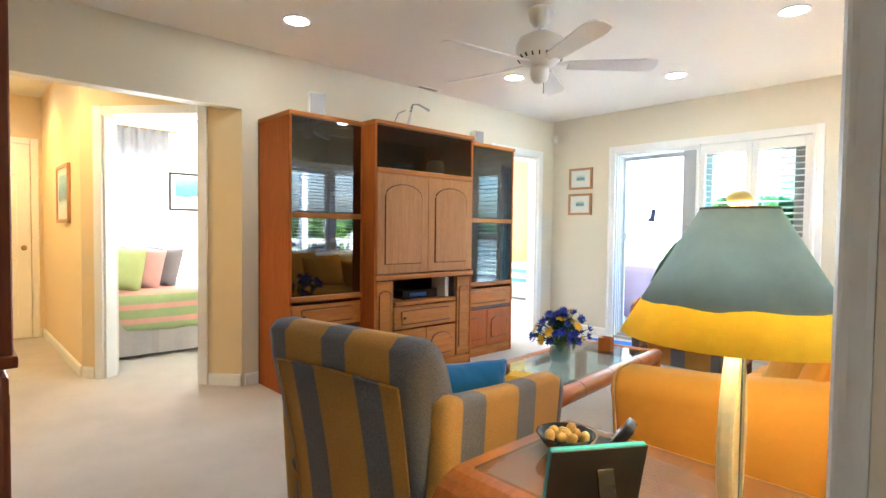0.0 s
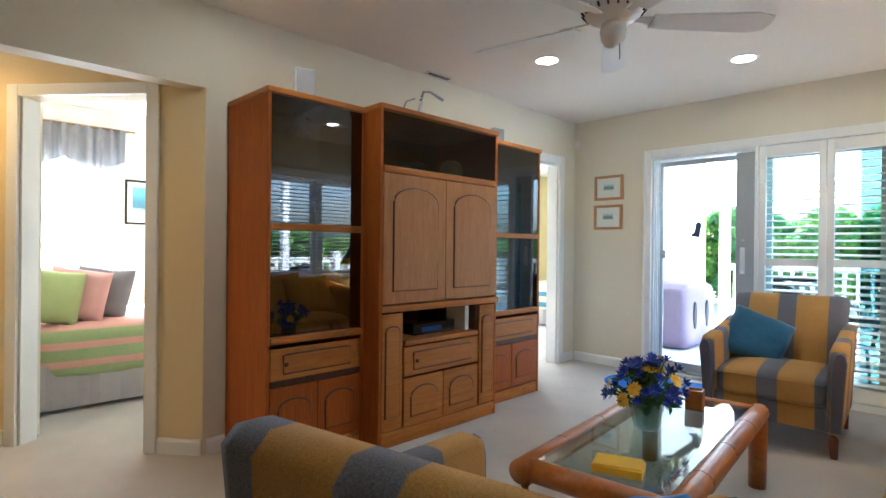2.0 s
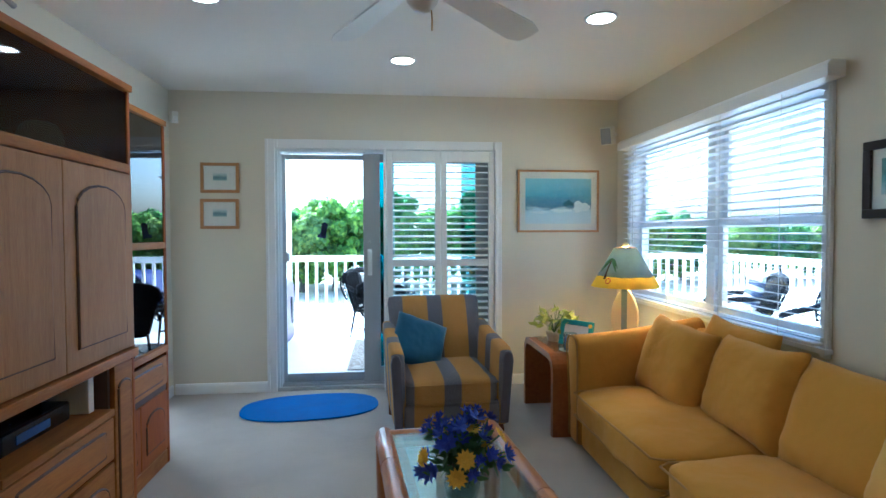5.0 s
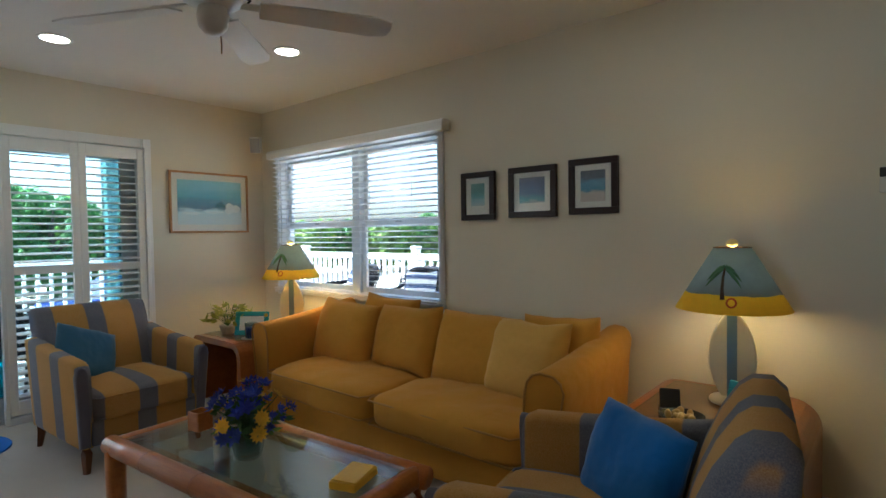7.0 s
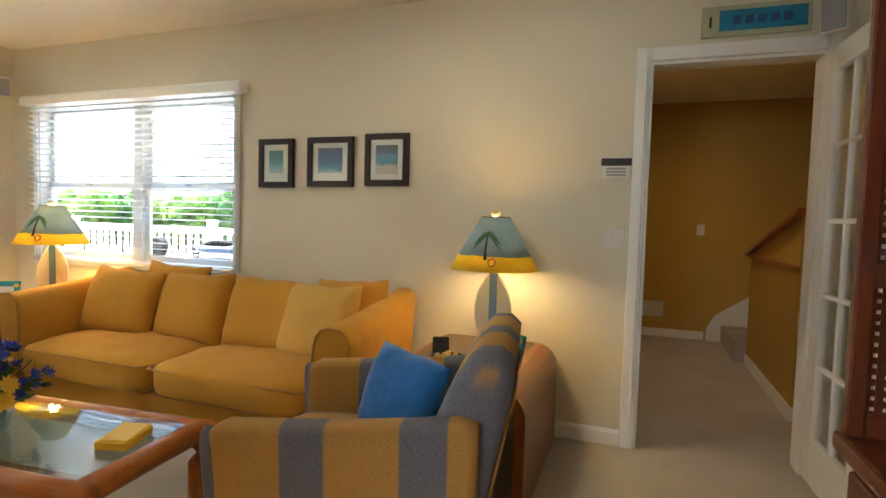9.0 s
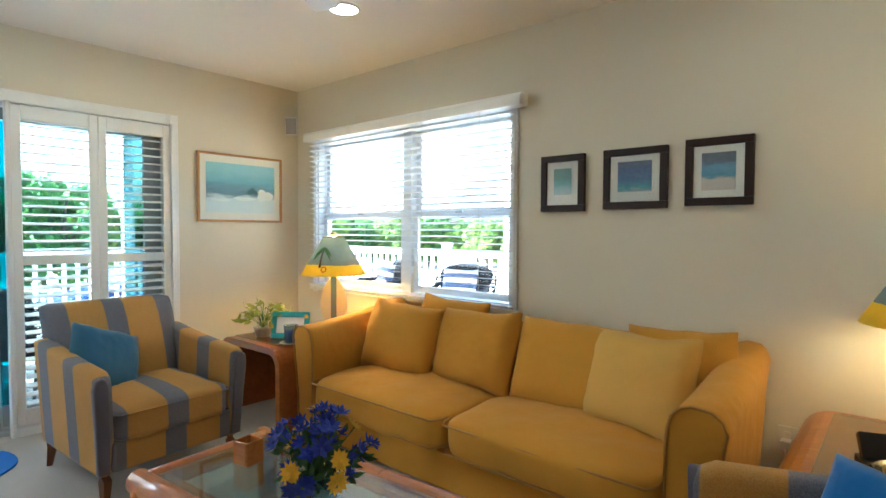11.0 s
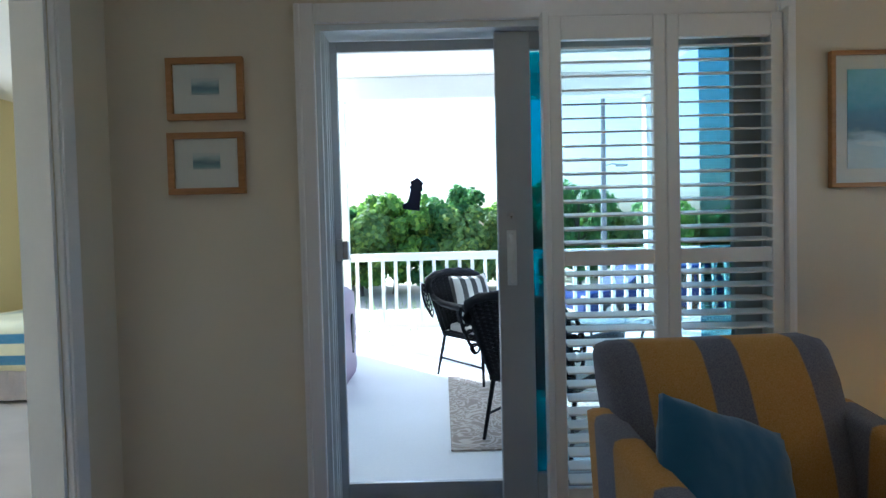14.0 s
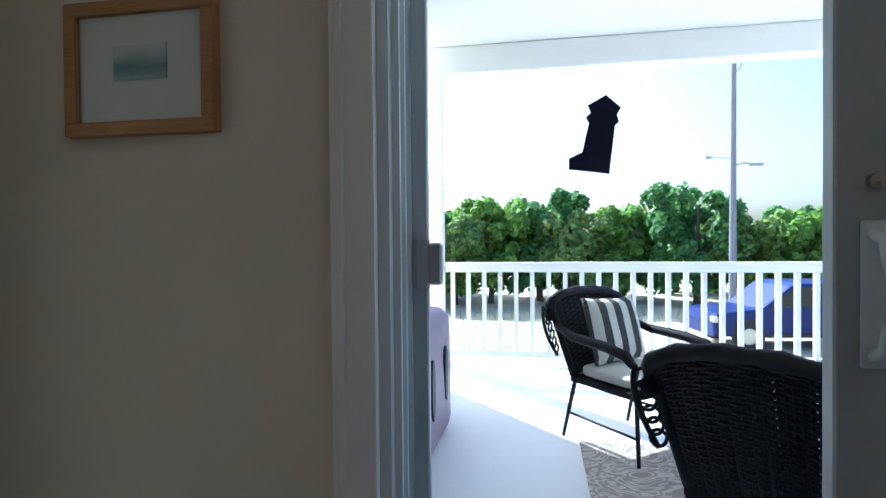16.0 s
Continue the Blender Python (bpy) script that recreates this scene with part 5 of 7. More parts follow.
# barbecue under its cover
gr = thing("covered_barbecue", "barbecue under a mauve-grey fitted cover beside the wing wall", "barbecue", (-3.56, 2.2, -0.06), 0)
bm = bmesh.new()
vs = bmesh.ops.create_cube(bm, size=2)["verts"]
bmesh.ops.subdivide_edges(bm, edges=bm.edges[:], cuts=9, use_grid_fill=True)
for v in bm.verts:
    x, y, zz = v.co
    k = (abs(x) ** 9 + abs(y) ** 9 + abs(zz) ** 9) ** (1 / 9)
    q = Vector((x / k * 0.25, y / k * 0.55, zz / k * 0.42 + 0.42))
    q.x *= 1 + 0.06 * (1 - q.z / 0.84)
    q.z += 0.05 * max(0, zz) * math.cos(y * 1.5) * (1 if zz > 0.9 else 0.3) - 0.05 * (zz > 0.9)
    q += Vector((noise.noise(q * 5), noise.noise(q * 5 + Vector((7, 0, 0))), 0)) * 0.018 * (1 - q.z / 1.2)
    v.co = q
part("cover", bm, mat("mauve_vinyl_cover", (0.27, 0.20, 0.27), 0.55, var=0.1, scale=3, fine=90, relief=0.25), gr, "", True)
for yy in (-0.22, 0.2):
    part("side_vent", one(slab, [(yy + 0.05 * math.cos(a), 0.42 + 0.17 * math.sin(a)) for a in (math.pi * k / 8 for k in range(16))], 0, 0.245, 0.272, 0.004), M_DARK, gr, "black mesh vent")

# blue car on the track below the deck
car = thing("parked_car", "dark blue parked estate car", "car", (3.65, 14.2, -1.52), 8)
M_CAR = mat("dark_blue_car_paint", (0.006, 0.018, 0.13), 0.35, 0.0, var=0.05, scale=1, fine=300, relief=0.02, coat=0.1, spec=0.3)
side = [(-2.28, 0.32), (-2.3, 0.68), (-2.2, 0.9), (-1.15, 1.0), (-0.45, 1.55), (-0.2, 1.62), (1.6, 1.62), (1.85, 1.55), (2.2, 1.02), (2.26, 0.6), (2.22, 0.32)]
part("body", one(slab, side, 1, -0.86, 0.86, 0.07), M_CAR, car)
for s in (-1, 1):
    for xs in ([(-0.98, 1.03), (-0.42, 1.5), (0.25, 1.53), (0.25, 1.03)], [(0.33, 1.03), (0.33, 1.53), (1.1, 1.53), (1.15, 1.03)], [(1.23, 1.03), (1.18, 1.53), (1.62, 1.52), (1.95, 1.06)]):
        part("side_window", one(slab, xs, 1, *sorted((s * 0.855, s * 0.872))), M_BLACK, car)
    for xw in (-1.45, 1.4):
        w = part("wheel", one(cyl, (xw, s * 0.66, 0.33), (xw, s * 0.89, 0.33), 0.33, seg=24), M_DARK, car)
        part("rim", one(cyl, (xw, s * 0.885, 0.33), (xw, s * 0.9, 0.33), 0.21, 0.19, 20), M_STEEL, w)
        part("wheel_arch", one(cyl, (xw, s * 0.858, 0.36), (xw, s * 0.875, 0.36), 0.39, seg=24), M_DARK, car)
    part("headlight", one(box, -2.31, s * 0.78 - 0.14, 0.68, -2.2, s * 0.78 + 0.1, 0.82, 0.02), M_PLASTIC, car)
    part("sill", one(box, -1.05, min(s * 0.84, s * 0.885), 0.3, 1.0, max(s * 0.84, s * 0.885), 0.4, 0.01), M_BLACK, car)
# utility pole
M_POLE = wood("weathered_pole_wood", (0.20, 0.20, 0.21), (0.34, 0.34, 0.36), 2, 0.9, 3, 0)
pole = thing("utility_pole", "weathered wooden utility pole with a street lamp arm", "pole", (3.75, 18.5, -1.55), 0)
part("shaft", one(cyl, (0, 0, 0), (0.05, 0, 8.6), 0.125, 0.085, 12), M_POLE, pole)
part("bracket", one(tube, [(0.05, 0, 8.3), (0.22, 0, 8.42), (0.30, 0, 8.62)], 0.03, 6), M_STEEL, pole)
part("lamp_arm", one(tube, [(0.05, 0, 5.2), (0.35, 0, 5.28), (0.62, 0, 5.25)], 0.03, 6), M_STEEL, pole)
part("lamp_head", one(box, 0.5, -0.1, 5.17, 0.95, 0.1, 5.26, 0.03), M_STEEL, pole)
part("insulator_box", one(cyl, (-0.85, 0, 5.5), (-0.65, 0, 5.5), 0.05), M_STEEL, pole)
part("box_arm", one(cyl, (-0.7, 0, 5.5), (0.0, 0, 5.45), 0.015, seg=6), M_STEEL, pole)


# trees
def leaf_mat(name, c):
    m, nt, b = nodes_of(name)
    g = nt.nodes.new("ShaderNodeNewGeometry")
    v = coords(nt)
    tint = ramp(nt, g.outputs["Random Per Island"], [(0.0, shade(c, 0.45)), (0.5, c), (0.85, shade((c[0] * 1.6, c[1] * 1.35, c[2] * 0.9), 1.2)), (1.0, shade((c[0] * 2.6, c[1] * 1.7, c[2]), 1.2))])
    cc = mix(nt, 0.5, tint, mix(nt, noise_node(nt, v, 1.3, 3), shade(c, 0.5), shade(c, 1.6)))
    lnk(nt, cc, b.inputs["Base Color"])
    b.inputs["Roughness"].default_value = 0.6
    tl = nt.nodes.new("ShaderNodeBsdfTranslucent")
    lnk(nt, cc, tl.inputs[0])
    mx = nt.nodes.new("ShaderNodeMixShader")
    mx.inputs[0].default_value = 0.55
    lnk(nt, b.outputs[0], mx.inputs[1])
    lnk(nt, tl.outputs[0], mx.inputs[2])
    lnk(nt, mx.outputs[0], nt.nodes["Material Output"].inputs[0])
    return m


M_BARK = wood("grey_bark", (0.06, 0.05, 0.04), (0.16, 0.13, 0.10), 2, 0.95, 4, 0)
LEAVES = [leaf_mat("bright_leaf", (0.20, 0.36, 0.07)), leaf_mat("deep_leaf", (0.12, 0.27, 0.08)), leaf_mat("olive_leaf", (0.22, 0.34, 0.10))]


def tree(seed, material, height, spread, count):
    rng = random.Random(seed)
    t = thing("tree", "broad leafy green tree in the hedge behind the deck", "tree", (0, 0, -1.6), 0, "trees behind the deck")
    bm = bmesh.new()
    tube(bm, [(0, 0, 0), (0.05, 0.04, height * 0.25), (0.0, 0.1, height * 0.5), (0.1, 0.05, height * 0.75)], [0.16, 0.13, 0.09, 0.04], 8)
    tips = []
    for i in range(9):
        a = rng.uniform(0, 6.28)
        z0 = height * rng.uniform(0.12, 0.5)
        e = Vector((spread * 0.75 * math.cos(a), spread * 0.75 * math.sin(a), z0 + height * rng.uniform(0.12, 0.35)))
        tube(bm, [(0, 0.05, z0), (e.x * 0.5, e.y * 0.5, (z0 + e.z) / 2 + 0.1), e], [0.06, 0.04, 0.015], 6)
        tips.append(e)
    part("trunk", bm, M_BARK, t)
    clumps = [(Vector((spread * math.sqrt(rng.random()) * math.cos(q), spread * math.sqrt(rng.random()) * math.sin(q), height * (0.14 + 0.70 * rng.random() ** 0.8))), rng.uniform(0.30, 0.55)) for q in (rng.uniform(0, 6.28) for _ in range(46))]
    clumps += [(e, 0.55) for e in tips]
    verts, faces = [], []
    for _ in range(count):
        c, rad = rng.choice(clumps)
        d = Vector((rng.gauss(0, 1), rng.gauss(0, 1), rng.gauss(0.2, 0.8))).normalized()
        p = c + d * rad * rng.uniform(0.6, 1.05)
        if p.z < 0.1:
            continue
        n = (d + Vector((rng.gauss(0, 0.5), rng.gauss(0, 0.5), rng.gauss(0.3, 0.5)))).normalized()
        u = n.orthogonal().normalized()
        u.rotate(Matrix.Rotation(rng.uniform(0, 6.28), 3, n))
        w = n.cross(u)
        s = rng.uniform(0.10, 0.20)
        k = len(verts)
        verts += [p - u * s, p + w * s * 0.62 + n * s * 0.1, p + u * s, p - w * s * 0.62 + n * s * 0.1]
        faces.append((k, k + 1, k + 2, k + 3))
    me = bpy.data.meshes.new("crown")
    me.from_pydata(verts, [], faces)
    me.materials.append(material)
    o = new("crown", me)
    o.parent = t
    return t


protos = [tree(11, LEAVES[0], 4.9, 1.7, 9000), tree(12, LEAVES[1], 5.4, 1.8, 9000), tree(13, LEAVES[2], 4.6, 1.7, 9000)]
rng = random.Random(5)
spots = []
for i in range(23):
    spots.append((-17 + i * 2.05 + rng.uniform(-0.6, 0.6), 22.5 + rng.uniform(-1.2, 1.8) + 0.10 * i))
for i in range(16):
    spots.append((-20 + i * 3.4 + rng.uniform(-1, 1), 27 + rng.uniform(-1.5, 2)))
for i in range(15):
    spots.append((30 - 0.6 * i + rng.uniform(-2, 2), 22 - i * 2.6 + rng.uniform(-0.8, 0.8)))
for i, (sx, sy) in enumerate(spots):
    s = rng.uniform(0.95, 1.03) * (0.86 if sx > 6 else 1.0) * (0.92 if 23 <= i < 39 else 1.0)
    p = protos[i % 3]
    m = pose(sx, sy, -1.6, 0, 0, rng.uniform(0, 360))
    if i < 3:
        p.matrix_basis = m
    else:
        q = copy_thing(p, m)
        q.scale = (s, s, s * rng.uniform(0.92, 1.08))
# dune grass
verts, faces = [], []
for _ in range(5000):
    gx, gy = rng.uniform(-16, 14), rng.uniform(6, 20)
    if -0.5 < gx < 7 and 12 < gy < 17:
        continue
    gz = -1.55 + 0.12 * noise.noise(Vector((gx * 0.03, gy * 0.03, 0)))
    a, hgt = rng.uniform(0, 6.28), rng.uniform(0.15, 0.5)
    dx, dy = 0.012 * math.cos(a), 0.012 * math.sin(a)
    lx, ly = rng.gauss(0, 0.12), rng.gauss(0, 0.12)
    k = len(verts)
    verts += [(gx - dx, gy - dy, gz - 0.03), (gx + dx, gy + dy, gz - 0.03), (gx + lx, gy + ly, gz + hgt)]
    faces.append((k, k + 1, k + 2))
me = bpy.data.meshes.new("dune_grass")
me.from_pydata(verts, [], faces)
me.materials.append(LEAVES[2])
tagged(new("dune_grass", me), "sparse dry dune grass", "grass", "", "stuff")


# ---------------------------------------------------------------- pictures
def print_mat(name, stops, axis=2, lo=0.0, hi=1.0, wob=0.06, scale=7.0):
    """A printed seascape: soft bands of colour up the sheet, with brushy edges."""
    m, nt, b = nodes_of(name)
    v = coords(nt)
    sep = nt.nodes.new("ShaderNodeSeparateXYZ")
    lnk(nt, v, sep.inputs[0])
    mr = nt.nodes.new("ShaderNodeMapRange")
    mr.inputs[1].default_value, mr.inputs[2].default_value = lo, hi
    lnk(nt, sep.outputs[axis], mr.inputs[0])
    ad = nt.nodes.new("ShaderNodeMath")
    ad.operation = "MULTIPLY_ADD"
    ad.inputs[1].default_value = wob * 2
    lnk(nt, noise_node(nt, coords(nt, (1, 1, 3)), scale, 5), ad.inputs[0])
    lnk(nt, mr.outputs[0], ad.inputs[2])
    sb = nt.nodes.new("ShaderNodeMath")
    sb.operation = "SUBTRACT"
    sb.inputs[1].default_value = wob
    lnk(nt, ad.outputs[0], sb.inputs[0])
    c = ramp(nt, sb.outputs[0], stops)
    c = mix(nt, 0.18, c, mix(nt, noise_node(nt, v, 45, 4), (0.05, 0.12, 0.18), (0.9, 0.9, 0.88)))
    lnk(nt, c, b.inputs["Base Color"])
    b.inputs["Roughness"].default_value = 0.5
    return m


def picture(label, at, turn, w, h, frame_mat, fw, img, iw, ih, iz=0.0, deep=0.025, glazed=True):
    """A framed print; its back is at y = 0 and it faces -y."""
    t = thing("framed_picture", label, "picture", at, turn, "framed pictures")
    for name, q in (("frame_rail", ((-w / 2, -h / 2, w / 2, -h / 2 + fw), (-w / 2, h / 2 - fw, w / 2, h / 2))), ("frame_stile", ((-w / 2, -h / 2 + fw, -w / 2 + fw, h / 2 - fw), (w / 2 - fw, -h / 2 + fw, w / 2, h / 2 - fw)))):
        for x0, z0, x1, z1 in q:
            part(name, one(box, x0, -deep, z0, x1, 0, z1, 0.004, 2), frame_mat, t)
    part("mat_board", one(box, -w / 2 + fw, -deep + 0.012, -h / 2 + fw, w / 2 - fw, -0.003, h / 2 - fw), M_PAPER, t, "white mat board")
    part("print", one(box, -iw / 2, -deep + 0.009, iz - ih / 2, iw / 2, -deep + 0.0125, iz + ih / 2), img, t)
    if glazed:
        g = part("glazing", one(box, -w / 2 + fw, -deep + 0.004, -h / 2 + fw, w / 2 - fw, -deep + 0.006, h / 2 - fw), M_PICTURE_GLASS, t)
        g.visible_shadow = False
    return t


SEA1 = print_mat("pale_shore_print", [(0.0, (0.70, 0.80, 0.84)), (0.30, (0.60, 0.77, 0.84)), (0.38, (0.03, 0.17, 0.30)), (0.55, (0.05, 0.27, 0.45)), (0.64, (0.08, 0.40, 0.58)), (0.8, (0.18, 0.53, 0.68)), (1.0, (0.26, 0.60, 0.72))], 2, -0.2, 0.2, 0.14, 6.0)
SEA2 = print_mat("green_sea_print", [(0.0, (0.62, 0.60, 0.55)), (0.3, (0.35, 0.55, 0.62)), (0.5, (0.10, 0.33, 0.40)), (0.62, (0.06, 0.22, 0.20)), (1.0, (0.08, 0.24, 0.22))], 2, -0.10, 0.10, 0.17, 16.0)
SEA3 = print_mat("deep_blue_sea_print", [(0.0, (0.60, 0.55, 0.50)), (0.16, (0.45, 0.50, 0.52)), (0.24, (0.05, 0.32, 0.42)), (0.45, (0.02, 0.12, 0.33)), (0.75, (0.02, 0.07, 0.25)), (1.0, (0.05, 0.06, 0.12))], 2, -0.10, 0.10, 0.17, 16.0)
SEA4 = print_mat("stormy_beach_print", [(0.0, (0.62, 0.52, 0.46)), (0.3, (0.60, 0.52, 0.46)), (0.38, (0.05, 0.25, 0.42)), (0.6, (0.10, 0.28, 0.48)), (0.75, (0.06, 0.08, 0.14)), (1.0, (0.03, 0.04, 0.08))], 2, -0.10, 0.10, 0.17, 16.0)
BOAT = print_mat("small_boat_print", [(0.0, (0.70, 0.70, 0.66)), (0.3, (0.20, 0.36, 0.38)), (0.55, (0.08, 0.18, 0.25)), (0.8, (0.45, 0.58, 0.58)), (1.0, (0.70, 0.72, 0.68))], 2, -0.035, 0.035, 0.2, 20)
picture("large framed beach print in a narrow oak frame", (-0.55, 0, 1.625), 0, 0.74, 0.55, M_FRAME_WOOD, 0.018, SEA1, 0.60, 0.40)
big = [o for o in bpy.data.objects if o.name.startswith("framed_picture")][-1]
M_INK_DARK = mat("dark_teal_ink", (0.03, 0.14, 0.20), 0.6, var=0.3, scale=20)
M_INK_FOAM = mat("white_ink", (0.74, 0.82, 0.84), 0.6, var=0.08, scale=20)
for material, blobs in ((M_INK_DARK, ((0.09, -0.015, 0.040, 0.022), (0.125, -0.03, 0.03, 0.014), (0.065, -0.035, 0.02, 0.009))), (M_INK_FOAM, ((0.20, -0.05, 0.075, 0.045), (0.02, -0.085, 0.09, 0.016), (-0.17, -0.10, 0.08, 0.012)))):
    for bx, bz, rx, rz in blobs:
        outline = [(bx + rx * math.cos(a) * (1 + 0.25 * math.sin(3 * a + bx * 40)), bz + rz * math.sin(a) * (1 + 0.3 * math.cos(5 * a + bz * 60))) for a in (math.pi * k / 12 for k in range(24))]
        part("painted_shape", one(slab, outline, 1, -0.0172, -0.0158), material, big)
picture("small framed boat print in an oak frame", (-3.445, 0, 1.81), 0, 0.31, 0.25, M_FRAME_WOOD, 0.026, BOAT, 0.11, 0.065, 0.01)
picture("small framed boat print in an oak frame", (-3.45, 0, 1.51), 0, 0.31, 0.25, M_FRAME_WOOD, 0.026, BOAT, 0.11, 0.065, 0.01)
picture("small seascape print in a dark espresso frame", (0, -2.67, 1.565), -90, 0.275, 0.325, M_FRAME_DARK, 0.038, SEA2, 0.11, 0.15, 0.01, 0.03)
picture("wider seascape print in a dark espresso frame", (0, -3.09, 1.57), -90, 0.34, 0.32, M_FRAME_DARK, 0.038, SEA3, 0.18, 0.16, 0.01, 0.03)
picture("stormy beach print in a dark espresso frame", (0, -3.495, 1.58), -90, 0.30, 0.325, M_FRAME_DARK, 0.038, SEA4, 0.15, 0.18, 0.0, 0.03)
picture("tall framed print on the hall wall", (-5.6, -4.73, 1.46), 0, 0.60, 0.50, M_FRAME_WOOD, 0.03, SEA1, 0.42, 0.32)

# ---------------------------------------------------------------- wall fittings
al = thing("alarm_keypad", "white wall keypad with a dark display", "keypad", (0, -4.86, 1.52), -90)
part("case", one(box, -0.078, -0.022, -0.055, 0.078, 0, 0.055, 0.006, 2), M_PLASTIC, al)
part("display", one(box, -0.078, -0.026, 0.012, 0.078, -0.02, 0.052, 0.003), M_DARK, al, "dark display")
for i in range(3):
    part("button_row", one(box, -0.05, -0.025, -0.042 + 0.017 * i, 0.05, -0.021, -0.032 + 0.017 * i, 0.001), M_GREY_BOX, al)


def plate(name, label, at, turn, w, h, kind):
    t = thing(name, label, kind, at, turn)
    part("cover_plate", one(box, -w / 2, -0.007, -h / 2, w / 2, 0, h / 2, 0.003, 2), M_PLASTIC, t)
    n = max(1, round(w / 0.06))
    for i in range(n):
        x = (i - (n - 1) / 2) * 0.046
        if kind == "switch":
            part("rocker", one(box, x - 0.015, -0.011, -0.03, x + 0.015, -0.006, 0.03, 0.002), M_PLASTIC, t)
        else:
            for z in (-0.022, 0.022):
                part("socket", one(box, x - 0.014, -0.009, z - 0.014, x + 0.014, -0.006, z + 0.014, 0.004), M_PLASTIC, t)
    return t


plate("light_switch", "white double light switch by the doorway", (0, -4.86, 1.14), -90, 0.115, 0.115, "switch")
plate("wall_socket", "white wall socket beside the sofa", (0, -3.80, 0.36), -90, 0.075, 0.115, "socket")
plate("light_switch", "white light switch in the stair hall", (3.25, -5.62, 1.18), -90, 0.075, 0.115, "switch")
plug = thing("plug_in_nightlight", "small plug with cord in the wall socket", "plug", (-0.03, -3.80, 0.34), 0)
part("plug_body", one(box, -0.03, -0.02, -0.02, 0.02, 0.02, 0.025, 0.006, 2), M_PLASTIC, plug)
part("cord", one(tube, [(-0.03, 0, -0.01), (-0.06, -0.02, -0.12), (-0.05, -0.08, -0.31), (-0.07, -0.2, -0.335)], 0.004, 6), M_PLASTIC, plug, "", True)
gv = thing("wall_vent", "white return air grille in the stair hall", "vent", (3.25, -5.12, 0.30), -90)
part("frame", one(box, -0.17, -0.008, -0.085, 0.17, 0, 0.085, 0.003), M_PLASTIC, gv)
for i in range(7):
    part("slat", one(box, -0.15, -0.014, -0.068 + i * 0.021, 0.15, -0.007, -0.06 + i * 0.021, 0.001), M_PLASTIC, gv)
sg = thing("wall_sign", "framed blue sign with pale frame over the doorway", "sign", (0, -5.48, 2.245), -90)
part("frame", one(box, -0.24, -0.02, -0.075, 0.24, 0, 0.075, 0.004, 2), mat("pale_green_frame", (0.45, 0.46, 0.30), 0.6), sg, "pale green frame")
part("panel", one(box, -0.16, -0.024, -0.05, 0.22, -0.019, 0.05, 0.001), mat("turquoise_sign_paint", (0.02, 0.22, 0.40), 0.5, var=0.2, scale=14), sg, "turquoise painted panel")
for i in range(5):
    part("letter_bar", one(box, -0.10 + i * 0.055, -0.027, -0.022, -0.065 + i * 0.055, -0.0235, 0.02, 0.001), mat("navy_sign_paint", (0.02, 0.08, 0.20), 0.5), sg)
part("figure_mark", one(box, -0.205, -0.024, -0.03, -0.195, -0.019, 0.025, 0.001), M_DARK, sg)


def speaker(label, m, w=0.10, h=0.16, d=0.10, bracket=True):
    t = thing("loudspeaker", label, "loudspeaker", (0, 0, 0), 0, "small loudspeakers")
    t.matrix_world = m
    part("cabinet", one(box, -w / 2, -d, 0, w / 2, 0, h, 0.01, 2), M_PLASTIC, t)
    part("grille", one(box, -w / 2 + 0.006, -d - 0.008, 0.008, w / 2 - 0.006, -d + 0.002, h - 0.008, 0.006, 2), M_GREY_BOX, t, "grey cloth grille")
    if bracket:
        part("bracket", one(cyl, (0, -0.01, h / 2), (0, 0.15, h / 2), 0.012), M_PLASTIC, t)
    return t


speaker("small grey loudspeaker in the ceiling corner", pose(-0.11, -0.10, 2.12, 12, 0, -45), 0.10, 0.15, 0.09)
speaker("small white loudspeaker over the french door", pose(-0.10, -5.82, 2.12, 10, 0, -125), 0.11, 0.18, 0.10)
speaker("small white loudspeaker standing on the wall unit", pose(-3.62, -3.42, 2.0, 0, 0, 70), 0.12, 0.20, 0.12, False)
speaker("small white loudspeaker standing on the wall unit", pose(-3.66, -1.62, 2.0, 0, 0, 80), 0.10, 0.17, 0.10, False)
ms = thing("motion_sensor", "small white motion sensor in the corner", "sensor", (-3.79, -0.045, 2.30), 45)
part("case", one(box, -0.028, -0.02, -0.045, 0.028, 0.03, 0.045, 0.01, 2), M_PLASTIC, ms)
part("lens", one(box, -0.02, -0.024, -0.03, 0.02, -0.018, 0.005, 0.004), M_PAPER, ms)
tv = thing("tv_mount", "grey loop aerial with cable on top of the wall unit", "aerial", (-3.55, -2.58, 2.01), 0)
part("stand", one(tube, [(0, 0, 0), (0.01, 0.02, 0.06), (0.0, 0.06, 0.17), (0, 0.05, 0.22)], [0.035, 0.022, 0.018, 0.012], 8), M_PLASTIC, tv, "", True)
part("cable", one(tube, [(0, -0.01, 0.20), (0.02, -0.10, 0.16), (0.02, -0.14, 0.08), (0.0, -0.13, 0.0)], 0.006, 6), M_GREY_BOX, tv, "", True)
part("arm", one(tube, [(0.0, 0.05, 0.20), (0.0, 0.075, 0.265), (0.01, 0.13, 0.275), (0.03, 0.24, 0.235)], [0.010, 0.009, 0.008, 0.012], 6), M_GREY_BOX, tv, "", True)
cv = thing("ceiling_vent", "white slotted air vent in the ceiling", "vent", (-3.77, -2.14, H), 0)
part("frame", one(box, -0.035, -0.13, -0.010, 0.035, 0.13, 0, 0.004), M_PLASTIC, cv)
for i in range(2):
    part("slot", one(box, -0.020 + i * 0.024, -0.11, -0.012, -0.006 + i * 0.024, 0.11, -0.0095), M_DARK, cv)

